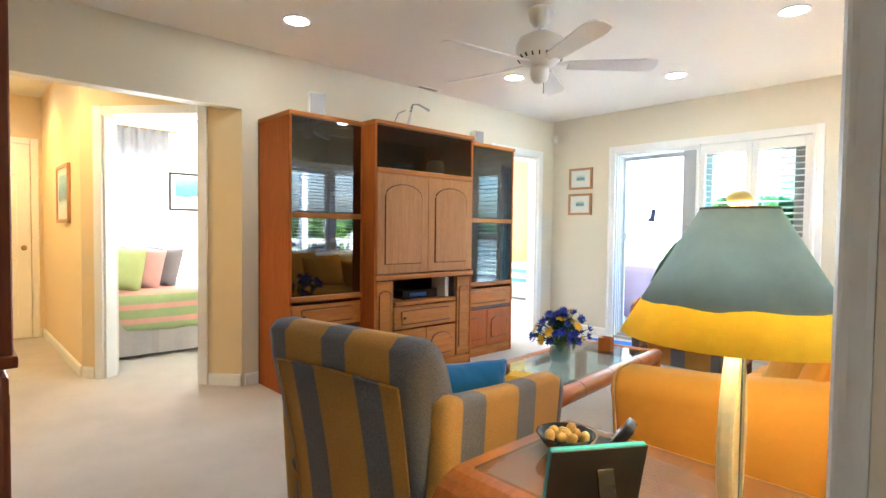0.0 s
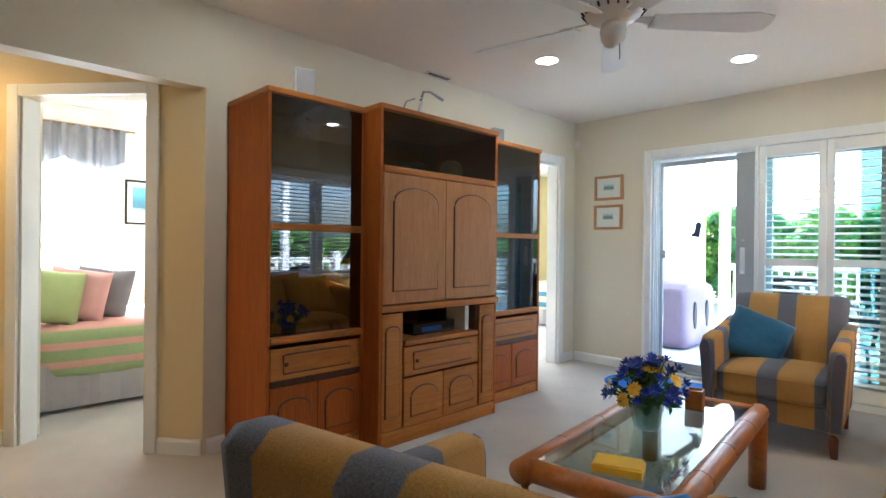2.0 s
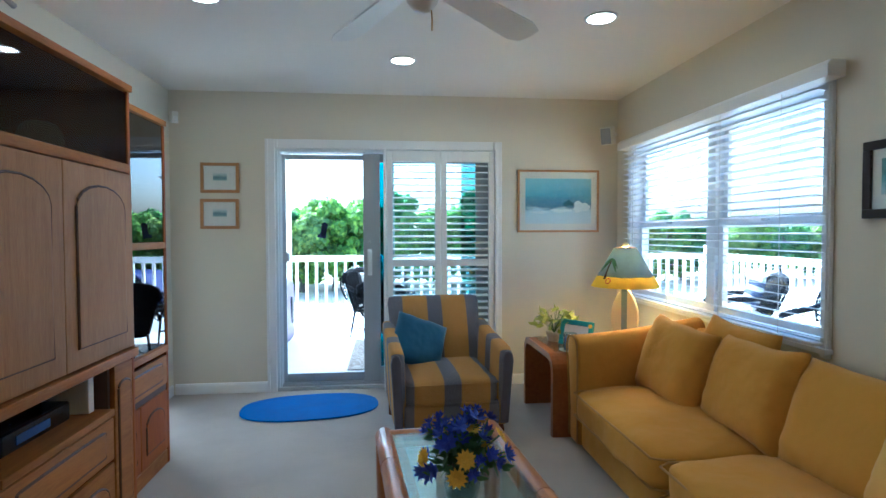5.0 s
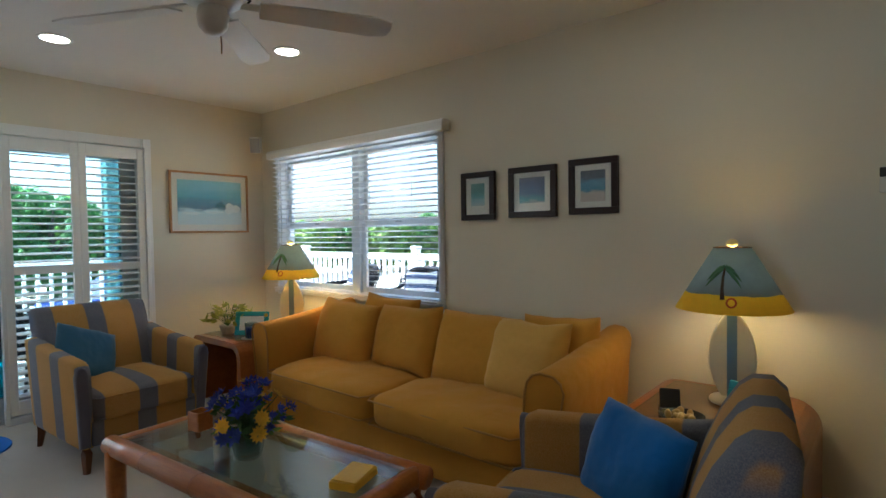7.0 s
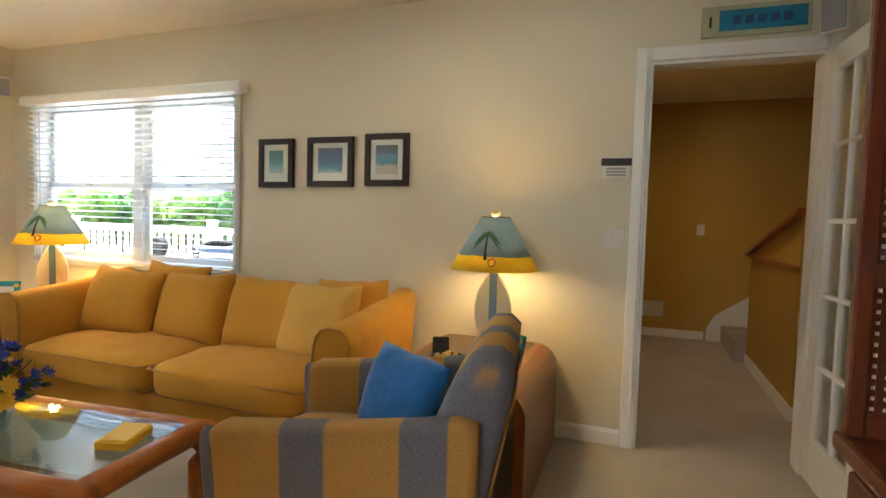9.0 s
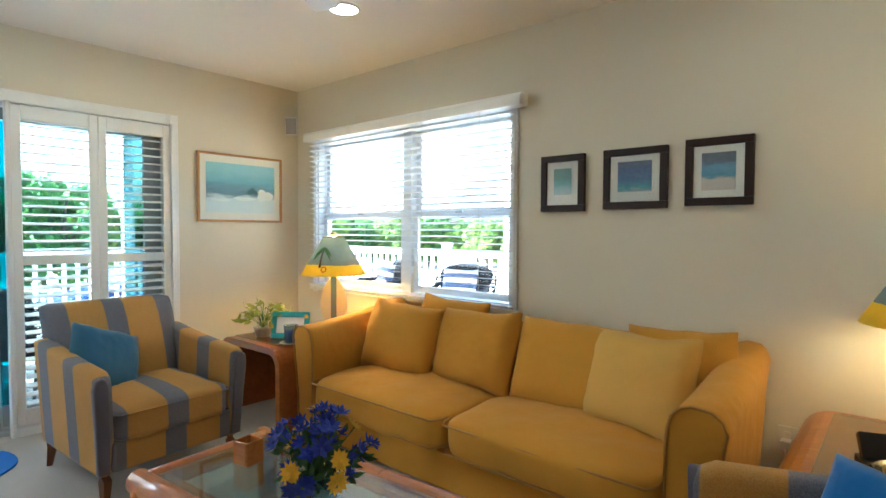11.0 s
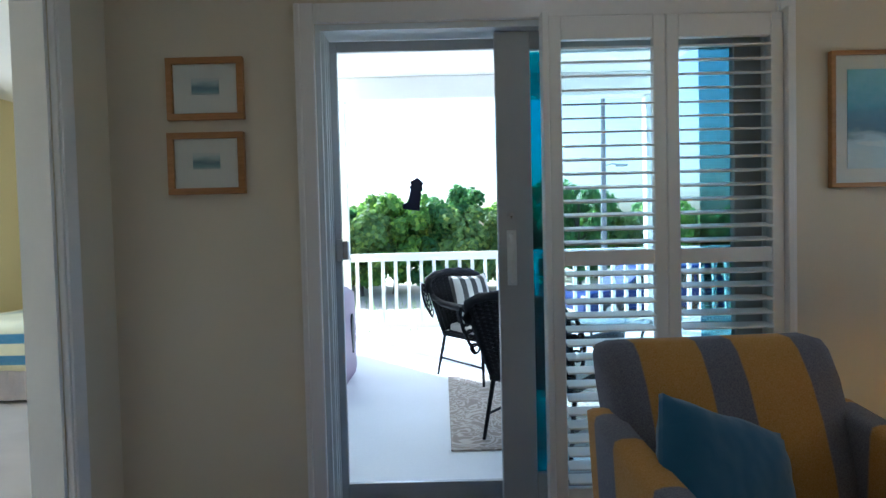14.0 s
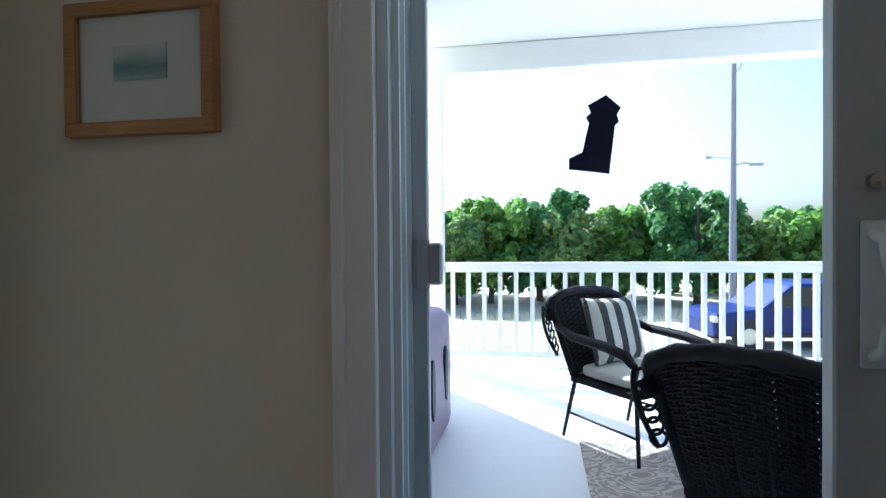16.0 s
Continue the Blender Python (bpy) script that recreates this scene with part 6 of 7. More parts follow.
# ---------------------------------------------------------------- wall unit contents
M_CHINA = mat("blue_and_white_china", (0.20, 0.26, 0.38), 0.2, var=0.5, scale=16, fine=60, relief=0.02)
M_POT = mat("speckled_stoneware", (0.42, 0.38, 0.32), 0.5, var=0.2, scale=20, fine=120)


def plate_on_stand(at, r):
    t = thing("display_plate", "blue and white plate leaning in the cabinet", "plate", at, 0, "plates in the wall unit")
    bm = bmesh.new()
    lathe(bm, [(r * 0.4, -0.008), (r * 0.62, -0.004), (r, 0.012), (r * 0.98, 0.017), (r * 0.6, 0.004), (0.004, 0.001)], 28, (0, 0, 0), Matrix.Translation((0, 0, r + 0.004)) @ Matrix.Rotation(radians(78), 4, "Y"))
    part("dish", bm, M_CHINA, t, "", True)
    return t


def jar(name, label, at, prof, material, seg=20):
    t = tagged(link(name, one(lathe, prof, seg), material, True), label, name.replace("_", " "))
    t.matrix_world = pose(*at)
    return t


plate_on_stand((-3.60, -3.52, 0.70), 0.15)
plate_on_stand((-3.60, -3.30, 0.70), 0.11)
plate_on_stand((-3.62, -1.72, 0.70), 0.12)
VASE = [(0.03, 0), (0.045, 0.01), (0.065, 0.06), (0.05, 0.12), (0.028, 0.15), (0.035, 0.17)]
BOWL = [(0.03, 0), (0.05, 0.005), (0.09, 0.05), (0.10, 0.08), (0.09, 0.078), (0.03, 0.012)]
for name, lab, at, prof, ma in (("vase", "speckled pot in the cabinet", (-3.45, -2.32, 1.655), [(0.04, 0), (0.07, 0.02), (0.085, 0.07), (0.07, 0.12), (0.05, 0.14)], M_POT),
                               ("bowl", "blue bowl in the cabinet", (-3.48, -2.68, 1.655), BOWL, M_CHINA),
                               ("vase", "small pale vase in the cabinet", (-3.60, -3.62, 1.29), VASE, M_POT),
                               ("vase", "small pale vase in the cabinet", (-3.60, -3.38, 1.63), VASE, M_CHINA),
                               ("bowl", "stoneware bowl in the cabinet", (-3.60, -3.60, 1.63), BOWL, M_POT),
                               ("bowl", "stoneware bowl in the cabinet", (-3.60, -3.34, 1.01), BOWL, M_POT),
                               ("vase", "speckled vase in the cabinet", (-3.60, -1.62, 1.29), VASE, M_POT)):
    jar(name, lab, at, prof, ma)
vcr = thing("video_player", "black video player with blue display in the niche", "video player", (-3.45, -2.60, 0.615), 0)
part("case", one(box, -0.14, -0.19, 0.0, 0.14, 0.19, 0.075, 0.006), M_BLACK, vcr)
part("display", one(box, 0.139, -0.12, 0.02, 0.143, 0.06, 0.05), M_SCREEN, vcr, "blue display")
bk = thing("video_box", "upright white tape box in the niche", "box", (-3.36, -2.335, 0.615), 0)
part("sleeve", one(box, -0.09, -0.02, 0, 0.09, 0.02, 0.165, 0.002), M_PAPER, bk)

# ---------------------------------------------------------------- coffee table things
fl = thing("flower_arrangement", "blue and yellow silk flowers in a small glass pot", "flowers", (-1.80, -2.775, 0.396), 0)
M_PETAL_B = mat("blue_petal", (0.03, 0.06, 0.40), 0.7, var=0.35, scale=14)
M_PETAL_Y = mat("yellow_petal", (0.80, 0.50, 0.03), 0.7, var=0.2, scale=14)
M_STEM = mat("green_stem", (0.05, 0.12, 0.03), 0.7, var=0.3, scale=14)
bm = bmesh.new()
lathe(bm, [(0.045, 0.0), (0.055, 0.01), (0.065, 0.06), (0.058, 0.11), (0.062, 0.12), (0.058, 0.12), (0.052, 0.10), (0.045, 0.012)], 22)
pt = part("glass_pot", bm, M_TABLE_GLASS, fl, "clear glass pot", True)
pt.visible_shadow = False
rng2 = random.Random(3)


def bloom(bm, c, d, r, petals, cup):
    d = d.normalized()
    u = d.orthogonal().normalized()
    w = d.cross(u)
    for k in range(petals):
        a = 2 * math.pi * k / petals + rng2.uniform(-0.1, 0.1)
        o = u * math.cos(a) + w * math.sin(a)
        s = d.cross(o)
        p = [c, c + o * r * 0.5 + s * r * 0.26 + d * cup * r * 0.4, c + o * r + d * cup * r, c + o * r * 0.5 - s * r * 0.26 + d * cup * r * 0.4]
        bm.faces.new([bm.verts.new(q) for q in p])


stems = bmesh.new()
leaves = bmesh.new()
heads = []
for i in range(58):
    a, el = rng2.uniform(0, 6.28), rng2.uniform(0.05, 1.5)
    d = Vector((math.cos(a) * math.cos(el), math.sin(a) * math.cos(el), math.sin(el)))
    c = Vector((0, 0, 0.13)) + Vector((d.x * 0.165, d.y * 0.165, d.z * 0.17)) * rng2.uniform(0.72, 1.12)
    tube(stems, [(0, 0, 0.05), Vector((0, 0, 0.12)) + d * 0.05, c], 0.0025, 4)
    heads.append((c, d))
    for _ in range(4):
        q = Vector((0, 0, 0.12)) + d * rng2.uniform(0.05, 0.15)
        o = Vector((rng2.gauss(0, 1), rng2.gauss(0, 1), rng2.gauss(0, 0.6))).normalized()
        s = o.orthogonal().normalized()
        leaves.faces.new([leaves.verts.new(v) for v in (q, q + o * 0.025 + s * 0.010, q + o * 0.055, q + o * 0.025 - s * 0.010)])
part("stem", stems, M_STEM, fl)
part("leaves", leaves, M_STEM, fl, "dark green leaves")
for i, (c, d) in enumerate(heads):
    bm = bmesh.new()
    if i % 6 == 0:
        bloom(bm, c, d, 0.038, 12, 0.15)
        bloom(bm, c + d * 0.004, d, 0.022, 8, 0.4)
        part("yellow_flower", bm, M_PETAL_Y, fl)
    else:
        bloom(bm, c, d, rng2.uniform(0.025, 0.042), 7, 0.5)
        bloom(bm, c + d * 0.008, d, 0.02, 5, 1.0)
        part("blue_flower", bm, M_PETAL_B, fl)
yb = thing("tissue_box", "flat bright yellow box on the coffee table", "box", (-1.67, -3.29, 0.396), 18)
M_YELLOW_CARD = mat("bright_yellow_card", (0.82, 0.52, 0.02), 0.5, var=0.06, scale=8)
part("box_body", one(box, -0.085, -0.055, 0, 0.085, 0.055, 0.03, 0.003), M_YELLOW_CARD, yb)
part("flap", one(box, -0.08, -0.05, 0.03, 0.08, 0.05, 0.036, 0.002, m=pose(0, 0, 0, 2, 0, 3)), M_YELLOW_CARD, yb)
wb = thing("wooden_cup", "square honey-coloured wooden cup on the coffee table", "cup", (-1.77, -2.29, 0.396), 10)
for x0, y0, x1, y1 in ((-0.04, -0.04, 0.04, -0.032), (-0.04, 0.032, 0.04, 0.04), (-0.04, -0.032, -0.032, 0.032), (0.032, -0.032, 0.04, 0.032)):
    part("side", one(box, x0, y0, 0, x1, y1, 0.09, 0.002), M_RATTAN, wb)
part("bottom", one(box, -0.032, -0.032, 0, 0.032, 0.032, 0.008), M_RATTAN, wb)


# ---------------------------------------------------------------- end table things
def photo_frame(label, at, turn, w, h, col):
    t = thing("photo_frame", label, "photo frame", at, turn, "photo frames")
    m = pose(0, 0, 0, -14)
    ma = mat("painted_frame_" + label.split()[0], col, 0.5, var=0.15, scale=12)
    b = 0.035
    for x0, z0, x1, z1 in ((-w / 2, 0, w / 2, b), (-w / 2, h - b, w / 2, h), (-w / 2, b, -w / 2 + b, h - b), (w / 2 - b, b, w / 2, h - b)):
        part("frame_side", one(box, x0, -0.008, z0, x1, 0.008, z1, 0.003, m=m), ma, t)
    part("photo", one(box, -w / 2 + b, -0.003, b, w / 2 - b, 0.003, h - b, m=m), SEA1 if w < 0.2 else M_PAPER, t)
    part("backing", one(box, -w / 2 + 0.002, 0.0085, 0.002, w / 2 - 0.002, 0.013, h - 0.002, m=m), M_DARK, t, "black backing board")
    part("strut", one(box, -0.02, 0.06, 0.0, 0.02, 0.066, h * 0.62, 0.001, m=pose(0, 0.03, 0, 14)), M_BLACK, t)
    part("shell_mark", one(cyl, m @ Vector((w / 2 - 0.02, -0.012, h - 0.03)), m @ Vector((w / 2 - 0.02, -0.007, h - 0.03)), 0.014, seg=12), M_YELLOW_CARD, t)
    return t


photo_frame("teal beach photo frame on the end table", (-0.76, -1.02, 0.549), -52, 0.26, 0.18, (0.04, 0.36, 0.42))
photo_frame("turquoise photo frame with a shell on the end table", (-0.60, -4.40, 0.549), -122, 0.24, 0.15, (0.05, 0.34, 0.44))
cd = thing("candle_glass", "blue candle in a clear glass on the end table", "candle", (-0.84, -1.16, 0.549), 0)
g = part("tumbler", one(lathe, [(0.038, 0), (0.042, 0.005), (0.046, 0.12), (0.043, 0.12), (0.039, 0.008)], 20), M_TABLE_GLASS, cd, "clear tumbler", True)
g.visible_shadow = False
part("wax", one(lathe, [(0.036, 0.01), (0.039, 0.012), (0.041, 0.085), (0.036, 0.088)], 18), mat("blue_wax", (0.02, 0.08, 0.40), 0.4), cd, "blue wax", True)
part("saucer", one(lathe, [(0.05, 0), (0.07, 0.004), (0.072, 0.008), (0.05, 0.005)], 20), M_STEEL, cd, "", True)
pl = thing("house_plant", "small trailing green plant on the end table", "plant", (-0.84, -0.82, 0.549), 0)
part("pot", one(lathe, [(0.045, 0), (0.06, 0.05), (0.065, 0.07), (0.055, 0.07), (0.04, 0.05)], 18), M_POT, pl, "", True)
lv = bmesh.new()
st = bmesh.new()
for i in range(26):
    a = rng2.uniform(0, 6.28)
    ln = rng2.uniform(0.08, 0.19)
    up = rng2.uniform(0.02, 0.14)
    e = Vector((math.cos(a) * ln, math.sin(a) * ln, 0.07 + up))
    tube(st, [(0, 0, 0.06), (e.x * 0.5, e.y * 0.5, 0.09 + up), e], 0.002, 4)
    for f in (0.5, 0.75, 1.0):
        q = Vector((e.x * f, e.y * f, 0.07 + up * (1.2 - 0.2 * f)))
        o = Vector((math.cos(a + rng2.gauss(0, 0.9)), math.sin(a + rng2.gauss(0, 0.9)), rng2.gauss(0.1, 0.4))).normalized()
        s = o.orthogonal().normalized()
        lv.faces.new([lv.verts.new(v) for v in (q, q + o * 0.03 + s * 0.017, q + o * 0.066, q + o * 0.03 - s * 0.017)])
part("stem", st, M_STEM, pl)
part("leaves", lv, mat("yellow_green_leaf", (0.26, 0.29, 0.03), 0.6, var=0.35, scale=30), pl, "yellow-green leaves")
ph = thing("cordless_phone", "dark cordless phone in its cradle on the end table", "phone", (-0.69, -4.13, 0.549), -70)
part("cradle", one(box, -0.045, -0.05, 0, 0.045, 0.05, 0.035, 0.01, 2), M_BLACK, ph)
part("handset", one(box, -0.04, -0.018, 0.0, 0.04, 0.012, 0.09, 0.008, 2, pose(0, 0.0, 0.025, -35)), M_BLACK, ph, "black handset")
bw = thing("trinket_bowl", "black bowl of gilded shells on the end table", "bowl", (-0.80, -4.205, 0.549), 0)
part("bowl", one(lathe, [(0.03, 0), (0.06, 0.02), (0.085, 0.055), (0.08, 0.056), (0.055, 0.026), (0.01, 0.012)], 22), M_BLACK, bw, "black bowl", True)
for i in range(9):
    a = 2.4 * i
    rr = 0.012 * math.sqrt(i) * 1.6
    bm = bmesh.new()
    puff(bm, 0.04, 0.03, 0.026, pose(rr * math.cos(a), rr * math.sin(a), 0.05, 20 * i, 13 * i, 40 * i), 2.2, 3)
    part("shell", bm, mat("gilded_shell", (0.50, 0.34, 0.10), 0.35, 0.4, var=0.3, scale=40), bw, "", True)

# ---------------------------------------------------------------- french door, hutch
fd = tagged(new("door_2"), "white french door standing open into the room", "", "", "structure")
fd.matrix_world = pose(-0.024, -5.79, 0.012, 0, 0, 183)
W, HH = 0.76, 2.045
for x0, x1 in ((0, 0.10), (W - 0.10, W)):
    part("stile", one(box, x0, 0, 0, x1, 0.036, HH, 0.003), M_WHITE, fd)
for z0, z1 in ((0, 0.22), (HH - 0.11, HH)):
    part("rail", one(box, 0.10, 0.001, z0, W - 0.10, 0.035, z1, 0.003), M_WHITE, fd)
for i in (1, 2):
    xx = 0.10 + (W - 0.2) * i / 3
    part("muntin", one(box, xx - 0.011, 0.006, 0.22, xx + 0.011, 0.030, HH - 0.11, 0.003), M_WHITE, fd)
for j in range(1, 5):
    zz = 0.22 + (HH - 0.33) * j / 5
    part("muntin", one(box, 0.10, 0.007, zz - 0.011, W - 0.10, 0.029, zz + 0.011, 0.003), M_WHITE, fd)
for i in range(3):
    for j in range(5):
        xa, za = 0.10 + (W - 0.2) * i / 3 + 0.011, 0.22 + (HH - 0.33) * j / 5 + 0.011
        g = part("pane", one(box, xa, 0.016, za, xa + (W - 0.2) / 3 - 0.022, 0.020, za + (HH - 0.33) / 5 - 0.022), M_GLASS, fd)
        g.visible_shadow = False
bm = bmesh.new()
lathe(bm, [(0.012, 0.0), (0.012, 0.03), (0.027, 0.04), (0.027, 0.055), (0.01, 0.062)], 14, (0, 0, 0), Matrix.Translation((W - 0.05, 0, 0.98)) @ Matrix.Rotation(radians(90), 4, "X"))
part("door_knob", bm, M_BRASS, fd, "", True)

hu = thing("hutch", "dark red mahogany hutch with pierced cane back and open shelves", "hutch", (-2.41, -5.905, 0), 0)
HX = 0.60
part("base_cabinet", one(box, -HX, 0.0, 0.06, HX, 0.505, 0.79, 0.006), M_MAHOGANY, hu)
part("plinth", one(box, -HX + 0.02, 0.0, 0, HX - 0.02, 0.47, 0.06), M_MAHOGANY, hu)
part("worktop", one(box, -HX - 0.015, 0.0, 0.79, HX + 0.015, 0.54, 0.825, 0.01, 2), M_MAHOGANY, hu)
for x0, x1 in ((-HX + 0.02, -0.21), (-0.19, 0.19), (0.21, HX - 0.02)):
    d = part("door_front", one(box, x0, 0.50, 0.1, x1, 0.520, 0.76, 0.004), M_MAHOGANY, hu)
    part("panel", one(box, x0 + 0.06, 0.515, 0.16, x1 - 0.06, 0.526, 0.70, 0.006), M_MAHOGANY, d)
for sx in (-1, 1):
    xa, xb = sorted((sx * HX, sx * (HX - 0.024)))
    for ya, yb in ((0.0, 0.04), (0.498, 0.53)):
        part("upright", one(box, xa, ya, 0.825, xb, yb, 2.10, 0.004), M_MAHOGANY, hu)
    for z0, z1 in ((0.825, 0.87), (1.115, 1.165), (1.475, 1.525), (1.795, 1.845), (2.05, 2.10)):
        part("side_rail", one(box, xa + 0.004, 0.04, z0, xb - 0.004, 0.498, z1, 0.003), M_MAHOGANY, hu)
    bm = bmesh.new()
    for i in range(23):
        yy = 0.04 + 0.458 * i / 22
        box(bm, xa + 0.010, yy - 0.0065, 0.85, xa + 0.013, yy + 0.0065, 2.08)
    for j in range(60):
        zz = 0.85 + 1.23 * j / 59
        box(bm, xa + 0.0135, 0.04, zz - 0.0065, xa + 0.0165, 0.498, zz + 0.0065)
    part("cane_side", bm, M_MAHOGANY, hu, "pierced cane side panel")
for z in (1.14, 1.50, 1.82):
    part("shelf", one(box, -HX + 0.035, 0.02, z - 0.014, HX - 0.035, 0.40, z + 0.014, 0.004), M_MAHOGANY, hu)
part("cornice", one(box, -HX - 0.02, 0.0, 2.10, HX + 0.02, 0.45, 2.16, 0.015, 2), M_MAHOGANY, hu)
# pierced cane: a lattice of slats with square holes, over a pale wall
for z0, z1 in ((0.83, 1.125), (1.156, 1.485), (1.516, 1.805), (1.836, 2.098)):
    bm = bmesh.new()
    n = 38
    xs = [-HX + 0.036 + i * (2 * HX - 0.072) / n for i in range(n + 1)]
    for xx in xs:
        box(bm, xx - 0.0098, 0.010, z0, xx + 0.0098, 0.014, z1)
    k = max(1, int((z1 - z0) / 0.031))
    for j in range(k + 1):
        zz = z0 + j * (z1 - z0) / k
        box(bm, -HX + 0.036, 0.0145, zz - 0.0098, HX - 0.036, 0.018, zz + 0.0098)
    part("cane_back", bm, M_MAHOGANY, hu, "pierced cane back panel")
M_CRATE = mat("blue_and_white_card", (0.30, 0.42, 0.66), 0.5, var=0.5, scale=18, fine=40)
for lab, at, sz, tn in (("blue and white gift box on the hutch", (-1.96, -5.50, 0.826), (0.16, 0.11, 0.075), 15), ("folded blue and white leaflets on the hutch", (-1.99, -5.55, 1.155), (0.18, 0.13, 0.05), -12), ("yellow and white card box on the hutch", (-2.15, -5.47, 0.826), (0.14, 0.10, 0.05), 30), ("yellow card box on the hutch shelf", (-1.96, -5.60, 1.515), (0.10, 0.08, 0.08), 10)):
    b = thing("card_box", lab, "box", at, tn, "boxes on the hutch")
    part("box_body", one(box, -sz[0] / 2, -sz[1] / 2, 0, sz[0] / 2, sz[1] / 2, sz[2] * 0.6, 0.002), M_PAPER if "white" in lab else M_YELLOW_CARD, b)
    part("box_lid", one(box, -sz[0] / 2 - 0.002, -sz[1] / 2 - 0.002, sz[2] * 0.6, sz[0] / 2 + 0.002, sz[1] / 2 + 0.002, sz[2], 0.002), M_CRATE if "blue" in lab else M_YELLOW_CARD, b)


# ---------------------------------------------------------------- hall door and bedrooms
def panel_door(name, label, m, w, h=2.02):
    d = tagged(new(name), label, "", "", "structure")
    d.matrix_world = m
    part("slab", one(box, 0, -0.018, 0.01, w, 0.018, h, 0.002), M_DOOR, d)
    for x0, x1 in ((0.11, w / 2 - 0.05), (w / 2 + 0.05, w - 0.11)):
        for z0, z1 in ((0.22, 0.85), (0.98, 1.6), (1.7, 1.92)):
            part("panel", one(box, x0, -0.026, z0, x1, 0.026, z1, 0.010, 2), M_DOOR, d)
    for s in (-1, 1):
        bm = bmesh.new()
        lathe(bm, [(0.022, 0.0), (0.012, 0.01), (0.012, 0.035), (0.027, 0.045), (0.025, 0.06), (0.008, 0.066)], 14, (0, 0, 0), Matrix.Translation((w - 0.06, s * 0.018, 0.95)) @ Matrix.Rotation(radians(-90 * s), 4, "X"))
        part("door_knob", bm, M_BRASS, d, "", True)
    return d


panel_door("door_3", "cream six-panel door closed at the end of the hall", pose(-6.97, -5.60, 0, 0, 0, 90), 0.76)
bm = bmesh.new()
box(bm, -7.0, -4.835, 0, -6.975, -4.765, 2.09, 0.005)
box(bm, -7.0, -5.675, 0, -6.975, -5.605, 2.09, 0.005)
box(bm, -7.0, -5.604, 2.025, -6.975, -4.836, 2.088, 0.005)
setting("trim_hall_door", bm, M_DOOR, "cream door casing")
panel_door("door_4", "white bedroom door swung open against the wall", DIAG @ pose(1.15, -0.150, 0.0, 0, 0, -38), 0.74)
panel_door("door_5", "white door of the back bedroom swung open", pose(-3.99, DW[0] + 0.01, 0.0, 0, 0, 186), 0.74)
bw1 = tagged(new("window_2"), "white bedroom window with a pale valance", "", "", "structure")
bm = bmesh.new()
for y0, y1, z0, z1 in ((-4.45, -4.40, 0.70, 2.05), (-3.57, -3.52, 0.70, 2.05), (-4.40, -3.57, 0.70, 0.75), (-4.40, -3.57, 1.35, 1.40), (-4.40, -3.57, 2.0, 2.05)):
    box(bm, -7.09, y0, z0, -7.04, y1, z1, 0.003)
part("window_frame", bm, M_WHITE, bw1)
va = thing("window_valance", "pale grey gathered valance on a rod", "valance", (-6.93, -4.02, 2.24), 0)
bm = bmesh.new()
n = 70
top_r, bot_r = [], []
for i in range(n + 1):
    y = -0.52 + 1.04 * i / n
    dx = 0.018 * math.sin(i * 0.95) + 0.008 * math.sin(i * 2.3)
    drop = -0.36 - 0.10 * abs(math.sin(i * math.pi / 35))
    top_r.append(bm.verts.new((dx, y, 0.10)))
    bot_r.append(bm.verts.new((dx * 1.5, y, drop + 0.14)))
for i in range(n):
    bm.faces.new((top_r[i], top_r[i + 1], bot_r[i + 1], bot_r[i]))
bmesh.ops.solidify(bm, geom=bm.faces[:], thickness=0.004)
part("cloth", bm, mat("pale_grey_sheer", (0.55, 0.54, 0.56), 0.9, var=0.1, scale=8), va, "", True)
part("rod", one(cyl, (0.0, -0.6, 0.09), (0.0, 0.6, 0.09), 0.009), M_BRASS, va)
for s in (-1, 1):
    part("rod_bracket", one(cyl, (0, s * 0.55, 0.09), (-0.07, s * 0.55, 0.09), 0.006, seg=6), M_BRASS, va)
M_QUILT = stripes("green_and_pink_striped_quilt", (0.34, 0.42, 0.17), (0.72, 0.36, 0.28), 2, 0.13, 0.2, 0.62, 0.9, 0.06)


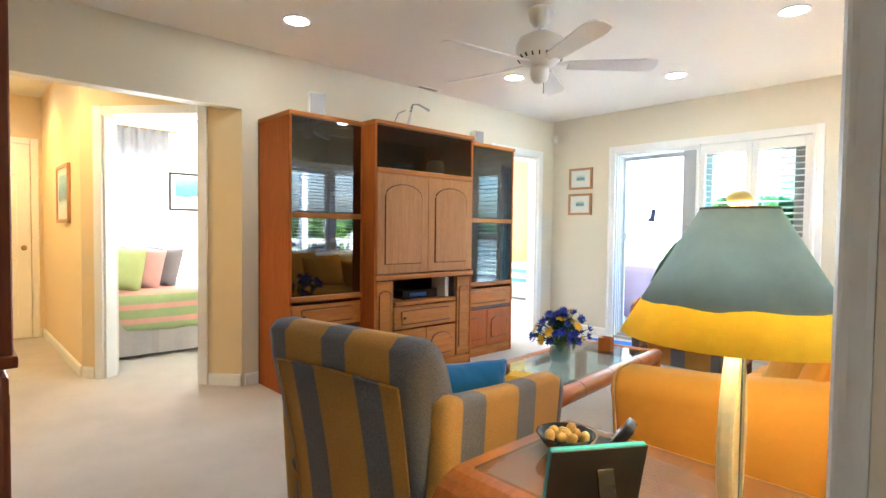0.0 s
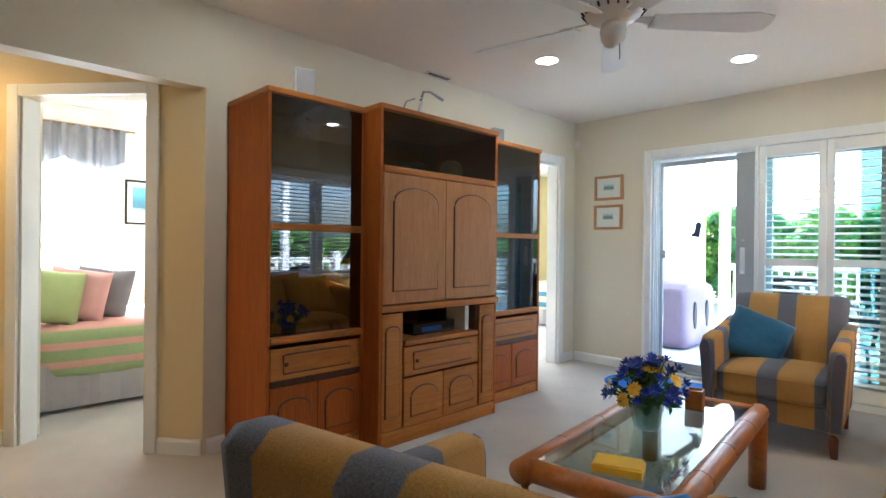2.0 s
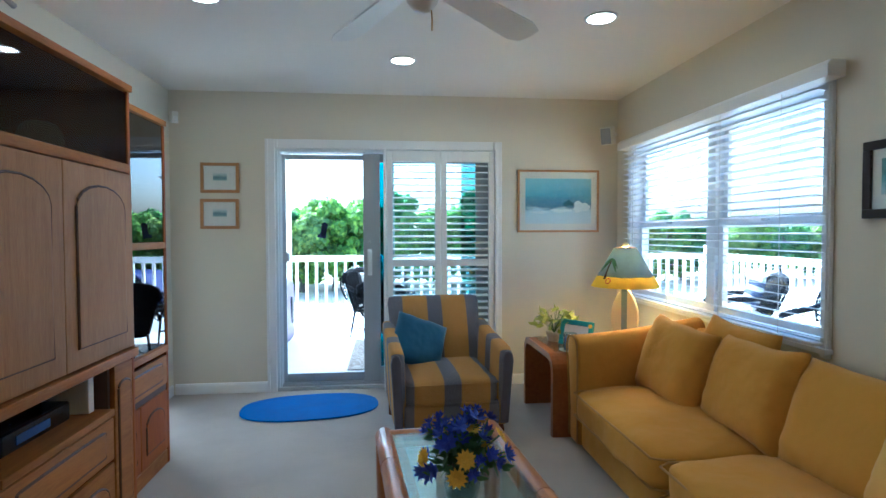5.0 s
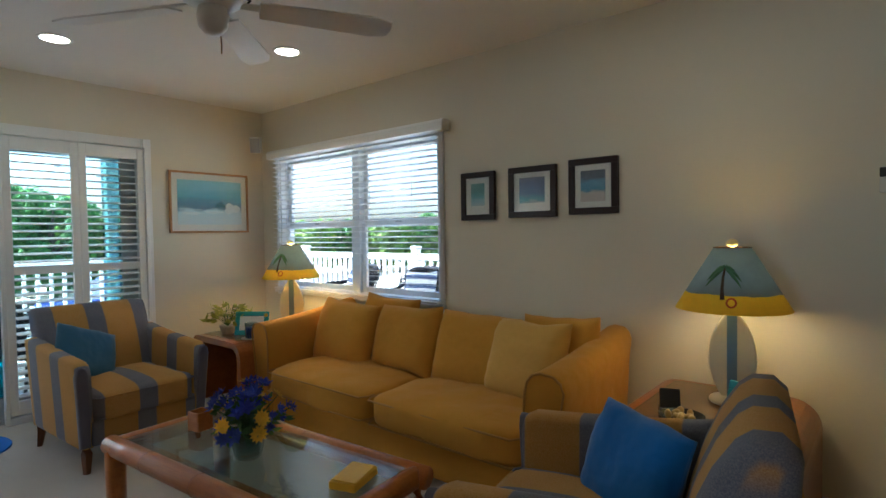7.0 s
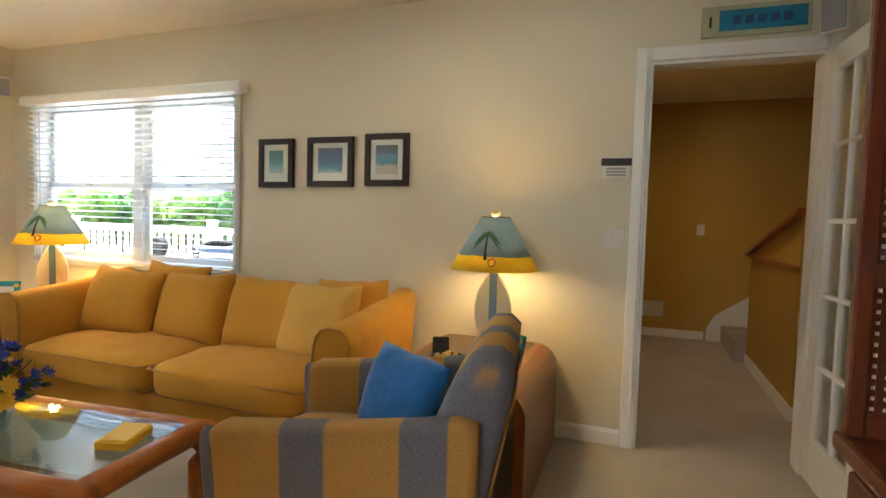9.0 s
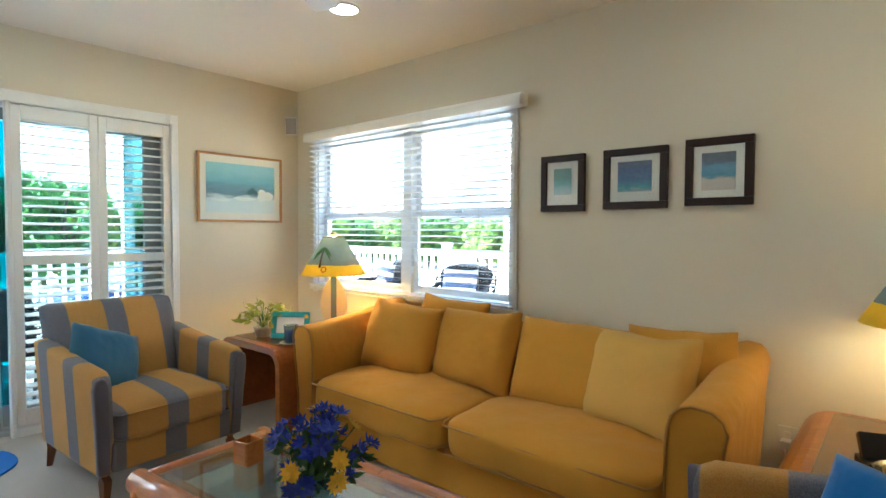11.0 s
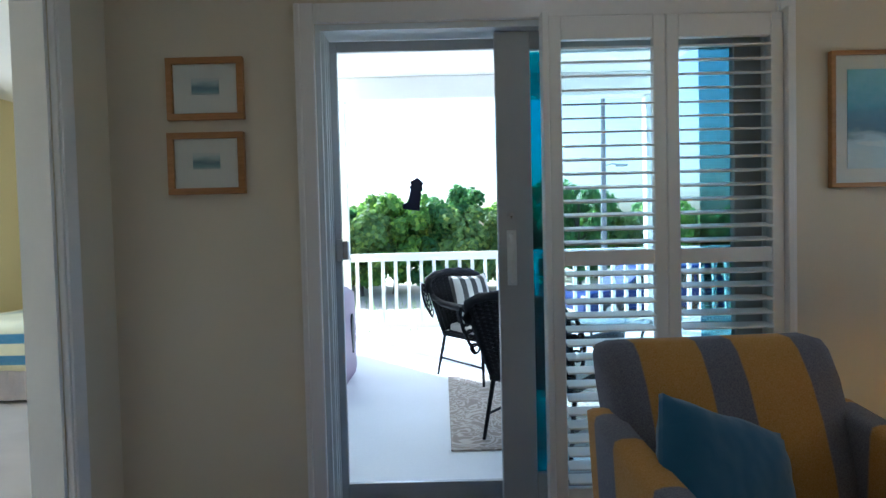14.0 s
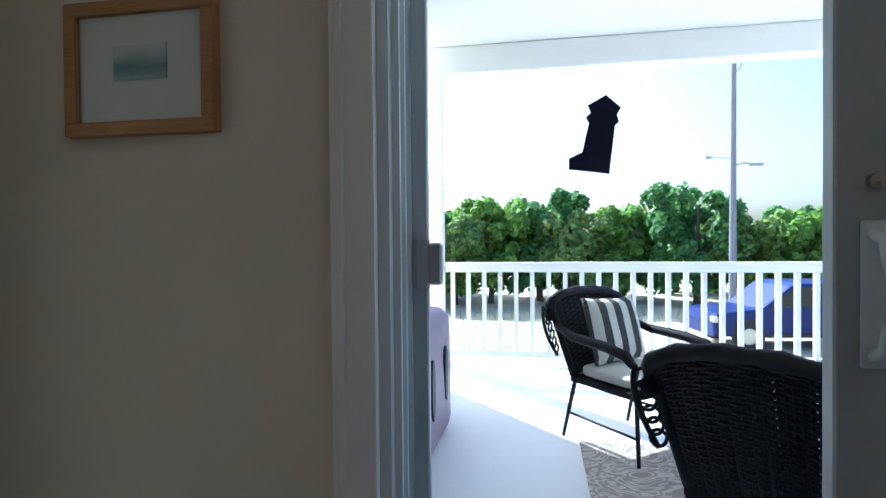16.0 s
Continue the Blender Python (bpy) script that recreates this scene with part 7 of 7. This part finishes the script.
def bed(label, at, turn, w, l, cover, pillows):
    b = thing("bed", label, "bed", at, turn, "beds")
    bm = bmesh.new()
    puff(bm, w, l, 0.40, pose(0, 0, 0.41), 9, 8, 0.06, 0.012, 2)
    part("quilt", bm, cover, b, "", True)
    bm = bmesh.new()
    pts = []
    per = 120
    hw, hl = w / 2 - 0.02, l / 2 - 0.02
    for i in range(per):
        f = i / per * 4
        s = f % 1
        c = [(-hw + 2 * hw * s, -hl), (hw, -hl + 2 * hl * s), (hw - 2 * hw * s, hl), (-hw, hl - 2 * hl * s)][int(f)]
        k = 1 + 0.008 * math.sin(i * 1.9)
        pts.append((c[0] * k, c[1] * k))
    slab(bm, pts, 2, 0.03, 0.34)
    part("bed_skirt", bm, mat("grey_bed_skirt", (0.42, 0.38, 0.36), 0.95, var=0.08, scale=6), b)
    part("headboard", one(box, -w / 2, -l / 2 - 0.06, 0.0, w / 2, -l / 2 - 0.01, 1.0, 0.02, 2), M_WHITE, b)
    for i, (col, x, y, tilt, tw) in enumerate(pillows):
        bm = bmesh.new()
        pillow(bm, 0.42, 0.40, 0.17, Matrix.Identity(4), 12, i)
        p = tagged(link("bed_pillow", bm, mat("pillow_cloth_%d" % len(bpy.data.materials), col, 0.9, var=0.08, scale=6, fine=250), True), "coloured pillow standing on the bed", "pillow", "pillows on the bed")
        p.matrix_world = b.matrix_world @ pose(x, y, 0.80, tilt, 8, tw)
    return b


bed("bed with a green and pink striped quilt", (-5.925, -3.55, 0), 0, 1.35, 2.0, M_QUILT, [((0.40, 0.44, 0.17), 0.46, -0.80, -14, 72), ((0.60, 0.33, 0.29), 0.40, -0.62, -16, 66), ((0.22, 0.20, 0.21), 0.30, -0.44, -14, 62), ((0.65, 0.62, 0.58), -0.3, -0.80, -12, 0)])
picture("framed seabird print in a thin black frame", (-7.0, -3.24, 1.62), 90, 0.50, 0.46, M_BLACK, 0.02, SEA1, 0.36, 0.32)
M_QUILT2 = stripes("blue_yellow_white_quilt", (0.05, 0.20, 0.34), (0.70, 0.66, 0.42), 2, 0.16, 0.1, 0.45, 0.9, 0.04)
bed("bed with a blue, yellow and white striped quilt", (-5.85, 2.72, 0), 180, 1.2, 1.9, M_QUILT2, [((0.72, 0.70, 0.64), 0.2, -0.7, 20, 0)])
picture("small framed sea print in the back bedroom", (-5.6, 3.83, 1.55), 0, 0.9, 0.4, M_PAPER, 0.03, SEA1, 0.7, 0.26)
bm = bmesh.new()
box(bm, -6.5, 3.79, 2.02, -3.97, 3.829, 2.10, 0.004)
box(bm, -6.5, 3.80, 1.26, -3.97, 3.829, 1.31, 0.004)
setting("trim_chair_rail", bm, M_WHITE, "white picture and chair rails")
